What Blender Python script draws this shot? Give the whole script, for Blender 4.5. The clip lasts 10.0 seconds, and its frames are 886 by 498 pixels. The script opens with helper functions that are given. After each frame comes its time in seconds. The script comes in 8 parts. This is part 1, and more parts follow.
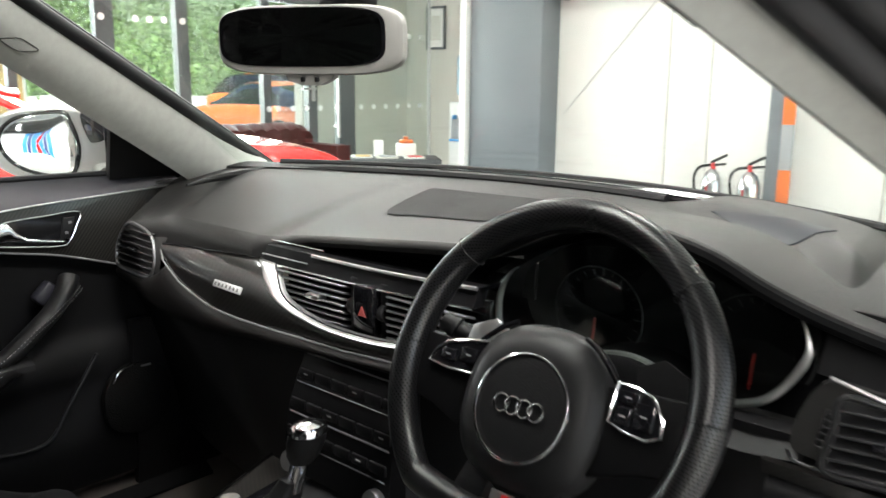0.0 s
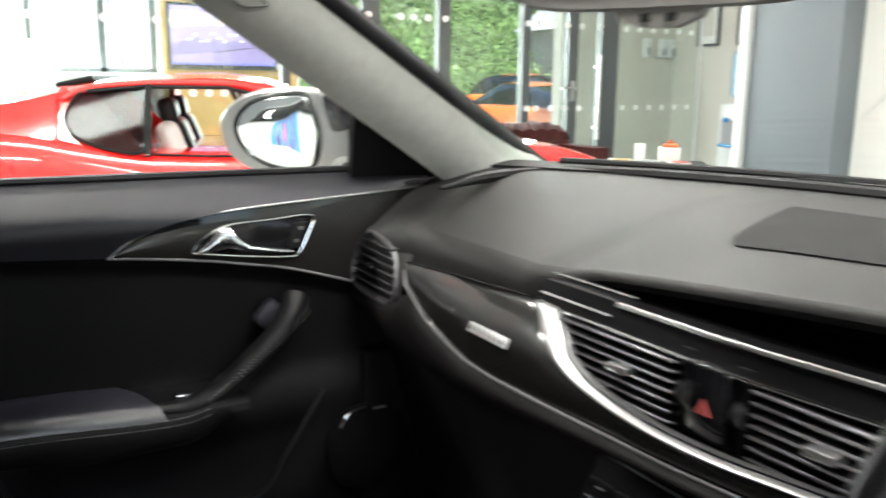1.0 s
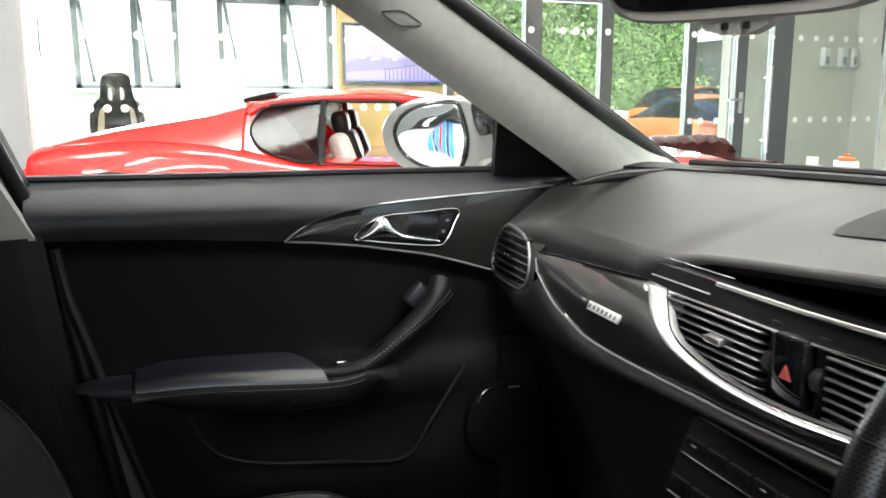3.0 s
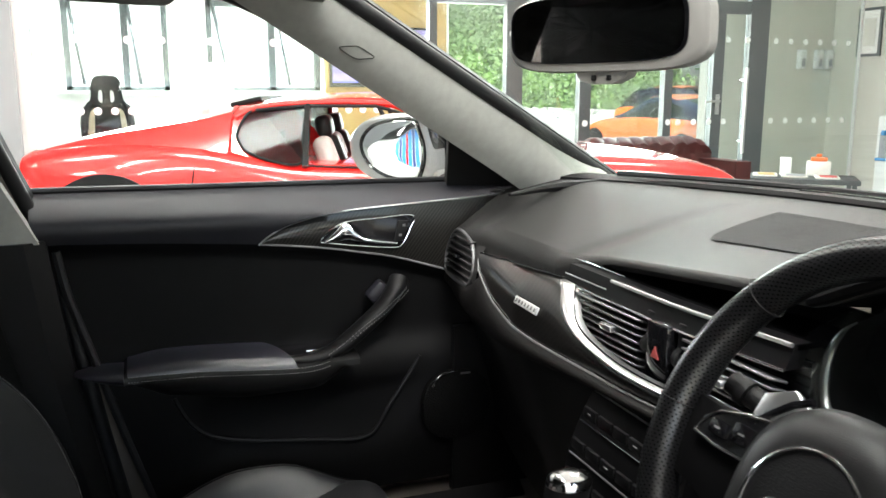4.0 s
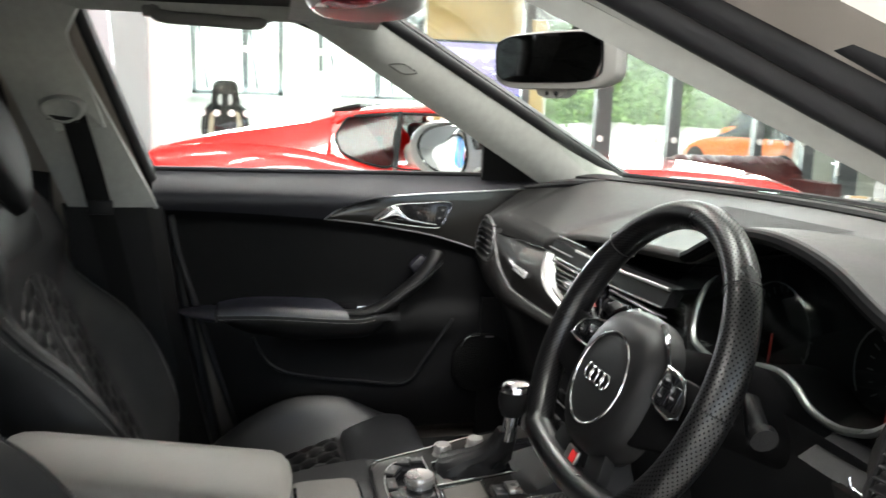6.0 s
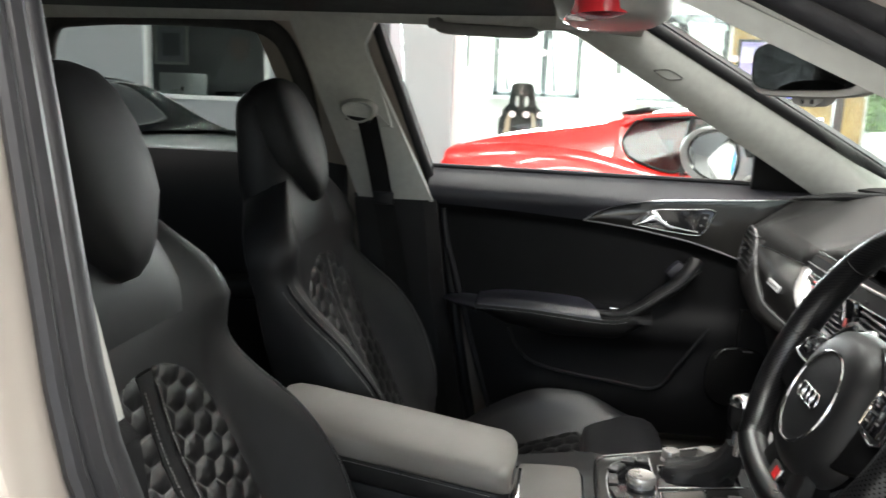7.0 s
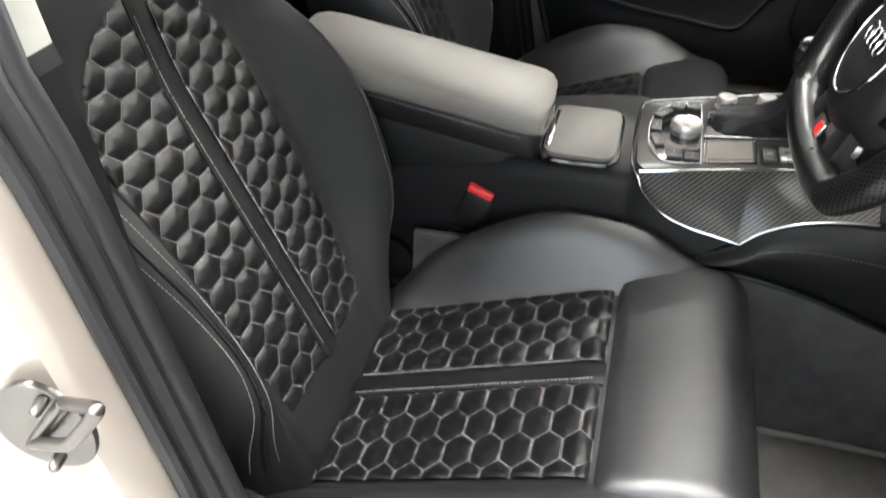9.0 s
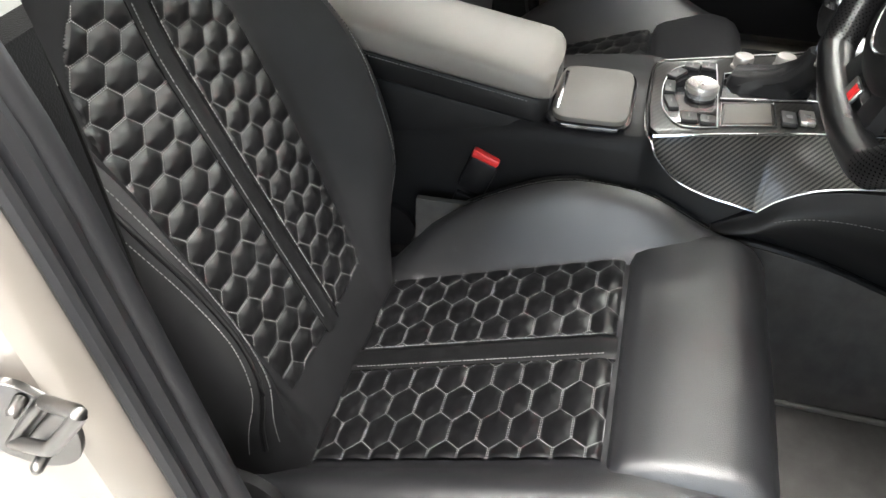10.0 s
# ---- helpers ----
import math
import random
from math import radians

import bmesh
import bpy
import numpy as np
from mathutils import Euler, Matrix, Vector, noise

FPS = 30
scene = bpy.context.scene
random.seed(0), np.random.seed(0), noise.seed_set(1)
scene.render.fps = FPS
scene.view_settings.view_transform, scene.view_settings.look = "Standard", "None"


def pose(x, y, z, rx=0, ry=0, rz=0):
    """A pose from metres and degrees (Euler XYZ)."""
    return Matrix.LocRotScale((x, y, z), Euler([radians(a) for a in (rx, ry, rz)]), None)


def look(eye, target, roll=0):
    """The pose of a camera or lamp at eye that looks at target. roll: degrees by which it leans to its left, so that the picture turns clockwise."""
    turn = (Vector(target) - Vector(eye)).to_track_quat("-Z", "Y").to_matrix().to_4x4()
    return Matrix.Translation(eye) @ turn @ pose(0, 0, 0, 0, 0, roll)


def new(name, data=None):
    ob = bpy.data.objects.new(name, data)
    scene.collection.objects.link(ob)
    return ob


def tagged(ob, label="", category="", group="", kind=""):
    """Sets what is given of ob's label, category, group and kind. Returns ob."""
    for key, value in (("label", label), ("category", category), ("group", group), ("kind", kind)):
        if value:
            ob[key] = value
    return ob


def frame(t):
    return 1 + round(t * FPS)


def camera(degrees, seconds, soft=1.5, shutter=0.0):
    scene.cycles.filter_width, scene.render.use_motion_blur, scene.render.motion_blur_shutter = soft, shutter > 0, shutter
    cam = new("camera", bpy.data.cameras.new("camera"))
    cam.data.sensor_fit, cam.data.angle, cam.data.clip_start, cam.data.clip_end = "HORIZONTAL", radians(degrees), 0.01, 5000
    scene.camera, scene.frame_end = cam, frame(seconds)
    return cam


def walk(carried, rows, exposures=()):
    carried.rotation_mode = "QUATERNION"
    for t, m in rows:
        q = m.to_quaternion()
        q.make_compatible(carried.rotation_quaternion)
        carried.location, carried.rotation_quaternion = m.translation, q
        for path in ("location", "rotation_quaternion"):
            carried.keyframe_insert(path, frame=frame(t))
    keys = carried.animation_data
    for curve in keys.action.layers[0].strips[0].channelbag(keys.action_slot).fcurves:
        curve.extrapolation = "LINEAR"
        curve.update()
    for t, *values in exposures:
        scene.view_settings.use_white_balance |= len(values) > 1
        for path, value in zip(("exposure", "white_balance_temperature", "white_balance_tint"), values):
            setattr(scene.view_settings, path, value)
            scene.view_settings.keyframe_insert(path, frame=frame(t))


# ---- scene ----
cam = camera(56.6, 10.0, 1.5, 0.4)
PATH = [
    (0, (0.836, 0.179, 1.233), (-0.479, 1.632, 0.835), 0.5),
    (0.5, (0.688, 0.349, 1.209), (-0.793, 1.634, 0.815), 0.6),
    (1, (0.461, 0.396, 1.187), (-1.224, 1.398, 0.791), 0.6),
    (1.5, (0.32, 0.372, 1.145), (-1.484, 1.141, 0.753), 0.4),
    (2, (0.356, 0.361, 1.135), (-1.486, 1.039, 0.751), 0.1),
    (2.5, (0.462, 0.366, 1.15), (-1.389, 1.023, 0.775), 0.0),
    (2.7, (0.524, 0.368, 1.16), (-1.333, 1.017, 0.797), 0.1),
    (3.8, (0.764, 0.375, 1.212), (-1.085, 1.042, 0.843), -0.3),
    (4, (0.799, 0.374, 1.217), (-1.048, 1.045, 0.848), 0.0),
    (4.5, (0.893, 0.383, 1.22), (-0.953, 1.057, 0.852), -0.1),
    (5, (0.983, 0.393, 1.226), (-0.865, 1.062, 0.859), -0.0),
    (5.2, (1.022, 0.4, 1.233), (-0.829, 1.062, 0.867), 0.1),
    (6.3, (1.225, 0.432, 1.208), (-0.73, 0.675, 0.863), 2.2),
    (6.5, (1.242, 0.447, 1.209), (-0.725, 0.531, 0.858), 2.2),
    (7, (1.257, 0.495, 1.222), (-0.692, 0.233, 0.857), 2.3),
    (7.5, (1.243, 0.524, 1.23), (-0.672, 0.106, 0.833), 2.1),
    (8, (1.218, 0.55, 1.223), (-0.648, 0.094, 0.665), 2.0),
    (8.5, (1.187, 0.568, 1.21), (-0.548, 0.138, 0.313), 1.9),
    (9, (1.159, 0.569, 1.193), (-0.419, 0.191, 0.024), 1.8),
    (9.5, (1.134, 0.558, 1.184), (-0.388, 0.199, -0.063), 1.8),
    (10, (1.116, 0.549, 1.178), (-0.404, 0.194, -0.073), 1.8),
]
EXPOSURES = [(0, 1.75), (1.0, 1.75), (2.0, 1.85), (7.0, 1.86), (7.5, 1.82), (8.0, 1.78), (8.5, 2.6), (9.0, 2.7), (9.5, 2.62), (10.0, 2.6)]
PANEL_W, SIDE_FILL_W, OFFICE_W, ENTRANCE_W = 23.5, 9, 62, 150
walk(cam, [(t, look(eye, target, roll)) for t, eye, target, roll in PATH], EXPOSURES)

# ---- world, sun, large lights ----
world = bpy.data.worlds.new("sky")
scene.world = world
world.use_nodes = True
wn = world.node_tree.nodes
sky = wn.new("ShaderNodeTexSky")
sky.sky_type = "NISHITA"
sky.sun_disc = False
sky.sun_elevation, sky.sun_rotation = radians(48), radians(115)
world.node_tree.links.new(sky.outputs["Color"], wn["Background"].inputs["Color"])
wn["Background"].inputs["Strength"].default_value = 0.15
sun_data = bpy.data.lights.new("sun", "SUN")
sun_data.energy, sun_data.angle, sun_data.color = 5.0, radians(0.6), (1.0, 0.95, 0.88)
sun = new("sun", sun_data)
sun.matrix_world = look((0, 0, 20), (-0.72, 0.18, 19.2))


def area(name, eye, target, sx, sy, watts, colour=(1, 1, 1)):
    d = bpy.data.lights.new(name, "AREA")
    d.shape, d.size, d.size_y, d.energy, d.color = "RECTANGLE", sx, sy, watts, colour
    ob = new(name, d)
    ob.matrix_world = look(eye, target)
    return ob


# ---- mesh helpers ----
ORIGIN = {}


def thing(name, loc, label, category, group="", kind=""):
    ob = new(name)
    ob.location = loc
    ob.empty_display_size = 0.05
    ORIGIN[ob.name] = Vector(loc)
    return tagged(ob, label, category, group, kind)


def part(name, vf, mat, parent=None, label="", smooth=40, **tags):
    """One mesh object from (verts, faces) in world axes, under a thing or a part."""
    verts, faces = vf
    o = ORIGIN.get(parent.name, Vector((0, 0, 0))) if parent else Vector((0, 0, 0))
    me = bpy.data.meshes.new(name)
    me.from_pydata([(v[0] - o[0], v[1] - o[1], v[2] - o[2]) for v in verts], [], faces)
    bm = bmesh.new()
    bm.from_mesh(me)
    bmesh.ops.recalc_face_normals(bm, faces=bm.faces)
    bm.to_mesh(me)
    bm.free()
    if smooth:
        me.polygons.foreach_set("use_smooth", [True] * len(me.polygons))
        if smooth < 180:
            me.set_sharp_from_angle(angle=radians(smooth))
    me.materials.append(mat)
    ob = new(name, me)
    if parent:
        ob.parent = parent
    ORIGIN[ob.name] = o
    return tagged(ob, label, **tags)


def join(*items):
    V, F = [], []
    for v, f in items:
        n = len(V)
        V += [tuple(p) for p in v]
        F += [tuple(i + n for i in q) for q in f]
    return V, F


def moved(vf, m):
    return [tuple(m @ Vector(p)) for p in vf[0]], vf[1]


def mirror_x(vf):
    return [(-p[0], p[1], p[2]) for p in vf[0]], vf[1]


def cr(pts, n=8, closed=False):
    """Points on a smooth curve through pts."""
    P = [np.array(p, float) for p in pts]
    k = len(P)
    out = []
    for i in range(k if closed else k - 1):
        a, b, c, d = (P[(i + j) % k] if closed else P[min(max(i + j, 0), k - 1)] for j in (-1, 0, 1, 2))
        for s in range(n):
            t = s / n
            out.append(0.5 * (2 * b + (c - a) * t + (2 * a - 5 * b + 4 * c - d) * t * t + (3 * b - a - 3 * c + d) * t**3))
    if not closed:
        out.append(P[-1])
    return [tuple(p) for p in out]


def lerp(x, xs, ys):
    return float(np.interp(x, xs, ys))


def smooth_lerp(x, xs, ys):
    """A smooth curve of y over x through the given points."""
    i = int(np.clip(np.searchsorted(xs, x) - 1, 0, len(xs) - 2))
    t = min(max((x - xs[i]) / (xs[i + 1] - xs[i]), 0.0), 1.0)
    def slope(j):
        if j in (0, len(xs) - 1):
            return 0.0 if j else (ys[1] - ys[0]) / (xs[1] - xs[0])
        return (ys[j + 1] - ys[j - 1]) / (xs[j + 1] - xs[j - 1])
    h = xs[i + 1] - xs[i]
    return ys[i] * (2 * t**3 - 3 * t * t + 1) + slope(i) * h * (t**3 - 2 * t * t + t) + ys[i + 1] * (3 * t * t - 2 * t**3) + slope(i + 1) * h * (t**3 - t * t)


def loft(rings, cap=True, closed=True):
    n = len(rings[0])
    V = [tuple(p) for r in rings for p in r]
    F = []
    for i in range(len(rings) - 1):
        for j in range(n if closed else n - 1):
            a, b = i * n + j, i * n + (j + 1) % n
            F.append((a, b, b + n, a + n))
    if cap and closed:
        F.append(tuple(range(n))[::-1])
        F.append(tuple(range((len(rings) - 1) * n, len(rings) * n)))
    return V, F


def surf(fn, us, vs):
    return loft([[fn(u, v) for u in us] for v in vs], cap=False, closed=False)


def slab(fn, us, vs, off):
    """A sheet of thickness: fn(u, v) and the same moved by off."""
    a = [[fn(u, v) for u in us] for v in vs]
    nu, nv = len(us), len(vs)
    V = [tuple(p) for r in a for p in r]
    V += [(p[0] + off[0], p[1] + off[1], p[2] + off[2]) for p in V]
    k = nu * nv
    F = []
    for i in range(nv - 1):
        for j in range(nu - 1):
            q = (i * nu + j, i * nu + j + 1, (i + 1) * nu + j + 1, (i + 1) * nu + j)
            F += [q, tuple(x + k for x in q[::-1])]
    edge = [j for j in range(nu)] + [i * nu + nu - 1 for i in range(1, nv)] + [(nv - 1) * nu + j for j in range(nu - 2, -1, -1)] + [i * nu for i in range(nv - 2, 0, -1)]
    for a_, b_ in zip(edge, edge[1:] + edge[:1]):
        F.append((a_, a_ + k, b_ + k, b_))
    return V, F


def tube(path, r, n=10, closed=False, flat=1.0, up=(0, 0, 1)):
    """A rod of radius r (a number, or one for each point) along path; flat: height over width."""
    P = [Vector(p) for p in path]
    rr = r if hasattr(r, "__len__") else [r] * len(P)
    rings = []
    for i, p in enumerate(P):
        a = P[i - 1] if i or closed else P[i]
        b = P[(i + 1) % len(P)] if i + 1 < len(P) or closed else P[i]
        t = (b - a).normalized()
        s = t.cross(Vector(up))
        s = s.normalized() if s.length > 1e-4 else Vector((1, 0, 0))
        w = s.cross(t)
        rings.append([tuple(p + rr[i] * (math.cos(k * math.tau / n) * s + flat * math.sin(k * math.tau / n) * w)) for k in range(n)])
    if closed:
        rings.append(rings[0])
    return loft(rings, cap=not closed)


def box(c, size, bevel=0.004, seg=2, rot=None):
    bm = bmesh.new()
    bmesh.ops.create_cube(bm, size=1)
    bmesh.ops.scale(bm, verts=bm.verts, vec=size)
    if bevel:
        bmesh.ops.bevel(bm, geom=bm.edges[:], offset=min(bevel, 0.49 * min(size)), segments=seg, profile=0.5, affect="EDGES")
    m = Matrix.Translation(c) @ (rot.to_4x4() if rot else Matrix())
    V = [tuple(m @ v.co) for v in bm.verts]
    F = [tuple(v.index for v in f.verts) for f in bm.faces]
    bm.free()
    return V, F


def prism(outline, at, ex, ey, depth, bevel=0.0, seg=2):
    """A plate with the given outline in the plane of ex and ey, thick along their cross product."""
    ex, ey, at = Vector(ex), Vector(ey), Vector(at)
    ez = ex.cross(ey).normalized()
    bm = bmesh.new()
    vs = [bm.verts.new(at + ex * p[0] + ey * p[1]) for p in outline]
    f = bm.faces.new(vs)
    got = bmesh.ops.extrude_face_region(bm, geom=[f])
    top = [g for g in got["geom"] if isinstance(g, bmesh.types.BMVert)]
    bmesh.ops.translate(bm, verts=top, vec=ez * depth)
    if bevel:
        face = [g for g in got["geom"] if isinstance(g, bmesh.types.BMFace)]
        bmesh.ops.bevel(bm, geom=list({e for q in face for e in q.edges}), offset=bevel, segments=seg, profile=0.5, affect="EDGES")
    bm.verts.index_update()
    V = [tuple(v.co) for v in bm.verts]
    F = [tuple(v.index for v in q.verts) for q in bm.faces]
    bm.free()
    return V, F


def ellipse(rx, ry, n=32, power=2.0, c=(0, 0)):
    out = []
    for k in range(n):
        a = k * math.tau / n
        x, y = math.cos(a), math.sin(a)
        out.append((c[0] + rx * math.copysign(abs(x) ** (2 / power), x), c[1] + ry * math.copysign(abs(y) ** (2 / power), y)))
    return out


def lathe(profile, at, axis=(0, 0, 1), n=28):
    """A turned piece: profile of (radius, height) about axis at the point at."""
    q = Vector((0, 0, 1)).rotation_difference(Vector(axis))
    rings = [[tuple(Vector(at) + q @ Vector((r * math.cos(k * math.tau / n), r * math.sin(k * math.tau / n), h))) for k in range(n)] for r, h in profile]
    return loft(rings)


def dashes(pts, r=0.0006, on=0.0032, gap=0.0016):
    """Sewn dashes along a curve."""
    P = [Vector(p) for p in pts]
    out, run = [], 0.0
    for a, b in zip(P[:-1], P[1:]):
        L = (b - a).length
        s = -run
        while s < L:
            if s >= 0 and s + on <= L:
                out.append(tube([tuple(a + (b - a) * (s / L)), tuple(a + (b - a) * ((s + on) / L))], r, 4))
            s += on + gap
        run = L - (s - on - gap) - on - gap
        run = 0.0
    return join(*out) if out else ([], [])


# ---- materials ----
def material(name, base, rough=0.5, metal=0.0, vary=0.12, scale=30.0, bump=0.0, bump_scale=400.0, coat=0.0, spec=0.5, pattern="noise", rough_vary=0.08):
    m = bpy.data.materials.new(name)
    m.use_nodes = True
    nt = m.node_tree
    b = nt.nodes["Principled BSDF"]
    L = nt.links.new
    tc = nt.nodes.new("ShaderNodeTexCoord")
    no = nt.nodes.new("ShaderNodeTexNoise")
    no.inputs["Scale"].default_value, no.inputs["Detail"].default_value = scale, 6
    L(tc.outputs["Object"], no.inputs["Vector"])
    ramp = nt.nodes.new("ShaderNodeMapRange")
    ramp.inputs["From Min"].default_value, ramp.inputs["From Max"].default_value = 0.3, 0.7
    ramp.inputs["To Min"].default_value, ramp.inputs["To Max"].default_value = 1 - vary, 1 + vary
    L(no.outputs["Fac"], ramp.inputs["Value"])
    mix = nt.nodes.new("ShaderNodeVectorMath")
    mix.operation = "SCALE"
    mix.inputs[0].default_value = base
    L(ramp.outputs["Result"], mix.inputs["Scale"])
    L(mix.outputs["Vector"], b.inputs["Base Color"])
    b.inputs["Roughness"].default_value = rough
    if rough_vary:
        r2 = nt.nodes.new("ShaderNodeMapRange")
        r2.inputs["To Min"].default_value, r2.inputs["To Max"].default_value = max(rough - rough_vary, 0.02), min(rough + rough_vary, 1)
        n3 = nt.nodes.new("ShaderNodeTexNoise")
        n3.inputs["Scale"].default_value, n3.inputs["Detail"].default_value = scale * 0.35, 4
        L(tc.outputs["Object"], n3.inputs["Vector"])
        L(n3.outputs["Fac"], r2.inputs["Value"])
        L(r2.outputs["Result"], b.inputs["Roughness"])
    b.inputs["Metallic"].default_value = metal
    b.inputs["Specular IOR Level"].default_value = spec
    b.inputs["Coat Weight"].default_value = coat
    b.inputs["Coat Roughness"].default_value = 0.04
    if bump:
        if pattern == "noise":
            n2 = nt.nodes.new("ShaderNodeTexNoise")
            n2.inputs["Scale"].default_value, n2.inputs["Detail"].default_value = bump_scale, 3
            h = n2.outputs["Fac"]
        else:
            n2 = nt.nodes.new("ShaderNodeTexVoronoi")
            n2.inputs["Scale"].default_value = bump_scale
            h = n2.outputs["Distance"]
        L(tc.outputs["Object"], n2.inputs["Vector"])
        bp = nt.nodes.new("ShaderNodeBump")
        bp.inputs["Strength"].default_value, bp.inputs["Distance"].default_value = bump, 0.002
        L(h, bp.inputs["Height"])
        L(bp.outputs["Normal"], b.inputs["Normal"])
    return m


def carbon(name, cell=0.0019, weft=0.06, coat=0.15):
    """Two-by-two twill of dark fibre tows under clear lacquer."""
    m = material(name, (0.02, 0.019, 0.018), 0.32, 0.0, spec=0.3, coat=coat, rough_vary=0)
    nt = m.node_tree
    L = nt.links.new
    b = nt.nodes["Principled BSDF"]
    tc = nt.nodes.new("ShaderNodeTexCoord")

    def calc(op, x, y):
        n = nt.nodes.new("ShaderNodeMath")
        n.operation = op
        for k, v in enumerate((x, y)):
            if isinstance(v, (int, float)):
                n.inputs[k].default_value = v
            elif v is not None:
                L(v, n.inputs[k])
        return n.outputs[0]

    tows = []
    for d in ((0.0, 1.0, 0.0), (0.62, 0.0, -0.78)):
        mp = nt.nodes.new("ShaderNodeVectorMath")
        mp.operation = "DOT_PRODUCT"
        mp.inputs[1].default_value = d
        L(tc.outputs["Object"], mp.inputs[0])
        tows.append(calc("MULTIPLY", mp.outputs["Value"], 1 / cell))
    step = calc("ADD", calc("FLOOR", tows[0], None), calc("FLOOR", tows[1], None))
    over = calc("LESS_THAN", calc("FLOORED_MODULO", step, 4.0), 2.0)
    mx = nt.nodes.new("ShaderNodeMix")
    mx.data_type = "RGBA"
    mx.inputs["A"].default_value, mx.inputs["B"].default_value = (0.004, 0.0038, 0.0036, 1), (weft, weft * 0.93, weft * 0.84, 1)
    L(over, mx.inputs["Factor"])
    L(mx.outputs["Result"], b.inputs["Base Color"])
    return m


def glass(name, tint=(1, 1, 1), rough=0.0, through_part=0.92, gloss=1.0):
    """A thin pane: mostly clear, with a mirror's gloss at grazing angles."""
    m = bpy.data.materials.new(name)
    m.use_nodes = True
    nt = m.node_tree
    nt.nodes.remove(nt.nodes["Principled BSDF"])
    tr = nt.nodes.new("ShaderNodeBsdfTransparent")
    tr.inputs["Color"].default_value = (*[c * through_part for c in tint], 1)
    gl = nt.nodes.new("ShaderNodeBsdfGlossy")
    gl.inputs["Roughness"].default_value = rough
    lw = nt.nodes.new("ShaderNodeLayerWeight")
    pw = nt.nodes.new("ShaderNodeMath")
    pw.operation = "POWER"
    pw.inputs[1].default_value = 5.0
    nt.links.new(lw.outputs["Facing"], pw.inputs[0])
    fr = nt.nodes.new("ShaderNodeMath")
    fr.operation = "MULTIPLY_ADD"
    fr.inputs[1].default_value, fr.inputs[2].default_value = 0.9 * gloss, 0.04 * gloss
    nt.links.new(pw.outputs[0], fr.inputs[0])
    mx = nt.nodes.new("ShaderNodeMixShader")
    nt.links.new(fr.outputs[0], mx.inputs[0])
    nt.links.new(tr.outputs[0], mx.inputs[1])
    nt.links.new(gl.outputs[0], mx.inputs[2])
    nt.links.new(mx.outputs[0], nt.nodes["Material Output"].inputs["Surface"])
    return m


def emitter(name, colour, strength):
    m = bpy.data.materials.new(name)
    m.use_nodes = True
    b = m.node_tree.nodes["Principled BSDF"]
    b.inputs["Base Color"].default_value = (*colour, 1)
    b.inputs["Emission Color"].default_value = (*colour, 1)
    b.inputs["Emission Strength"].default_value = strength
    return m


# The slight blue in these blacks stands for lens haze.
LEATHER = material("black nappa leather", (0.0075, 0.0075, 0.008), 0.44, spec=0.24, bump=0.08, bump_scale=900, pattern="voronoi", vary=0.15, scale=14)
# The same seat leather twice: a lit copy for cushions, a dimmed one for backs.
SEAT_LEATHER = material("nappa seat leather, lit copy", (0.015, 0.015, 0.0165), 0.36, spec=1.0, bump=0.2, bump_scale=900, pattern="voronoi", vary=0.15, scale=14)
BACK_LEATHER = material("nappa seat leather, dimmed copy", (0.0135, 0.0135, 0.0145), 0.5, spec=0.22, bump=0.08, bump_scale=900, pattern="voronoi", vary=0.15, scale=14)
QUILT = material("quilted nappa leather", (0.0045, 0.0045, 0.005), 0.37, spec=0.5, bump=0.06, bump_scale=900, pattern="voronoi", vary=0.15, scale=18)
SUEDE = material("black microfibre", (0.007, 0.007, 0.0075), 0.6, spec=0.2, bump=0.12, bump_scale=1500, vary=0.2, scale=25)
RIM = material("perforated wheel leather", (0.004, 0.004, 0.0045), 0.30, spec=0.5, bump=0.06, bump_scale=900, pattern="voronoi", vary=0.12)
SOFT = material("grained soft plastic", (0.020, 0.0197, 0.0192), 0.45, spec=0.26, bump=0.2, bump_scale=700, pattern="voronoi", vary=0.08, scale=9)
SOFT_DARK = material("black grained plastic", (0.0072, 0.0072, 0.0078), 0.48, spec=0.18, bump=0.15, bump_scale=700, pattern="voronoi", vary=0.1, scale=12)
# Blue in the door top and shelf colours stands for reflected sky.
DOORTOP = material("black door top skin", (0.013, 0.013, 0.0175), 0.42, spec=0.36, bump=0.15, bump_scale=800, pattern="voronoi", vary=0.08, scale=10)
SHELF = material("black armrest skin with sky sheen", (0.018, 0.018, 0.027), 0.32, spec=1.0, bump=0.1, bump_scale=800, pattern="voronoi", vary=0.08, scale=10)
GLOSS = material("piano black", (0.005, 0.005, 0.006), 0.08, coat=0.6, vary=0.05, rough_vary=0.02)
# One twill in lit and dimmed copies; weft brightness is set per panel.
CARBON = carbon("carbon fibre twill")
CARBON_DARK = carbon("dark lacquered carbon twill", 0.0019, 0.011, 1.0)
CARBON_DARK.node_tree.nodes["Principled BSDF"].inputs["Coat Roughness"].default_value = 0.03
SILVER = material("silver satin finish", (0.40, 0.39, 0.375), 0.28, 0.7, vary=0.05, rough_vary=0.05)
KEY = material("dark grey key plastic", (0.022, 0.022, 0.022), 0.45, spec=0.35, vary=0.05)
STEEL = material("bare steel", (0.17, 0.165, 0.16), 0.28, 1.0, vary=0.1, rough_vary=0.08)
CHROME = material("bright chrome", (0.75, 0.75, 0.76), 0.12, 1.0, vary=0.04, rough_vary=0.04)
SATIN = material("satin aluminium", (0.55, 0.55, 0.55), 0.33, 1.0, vary=0.05, rough_vary=0.06)
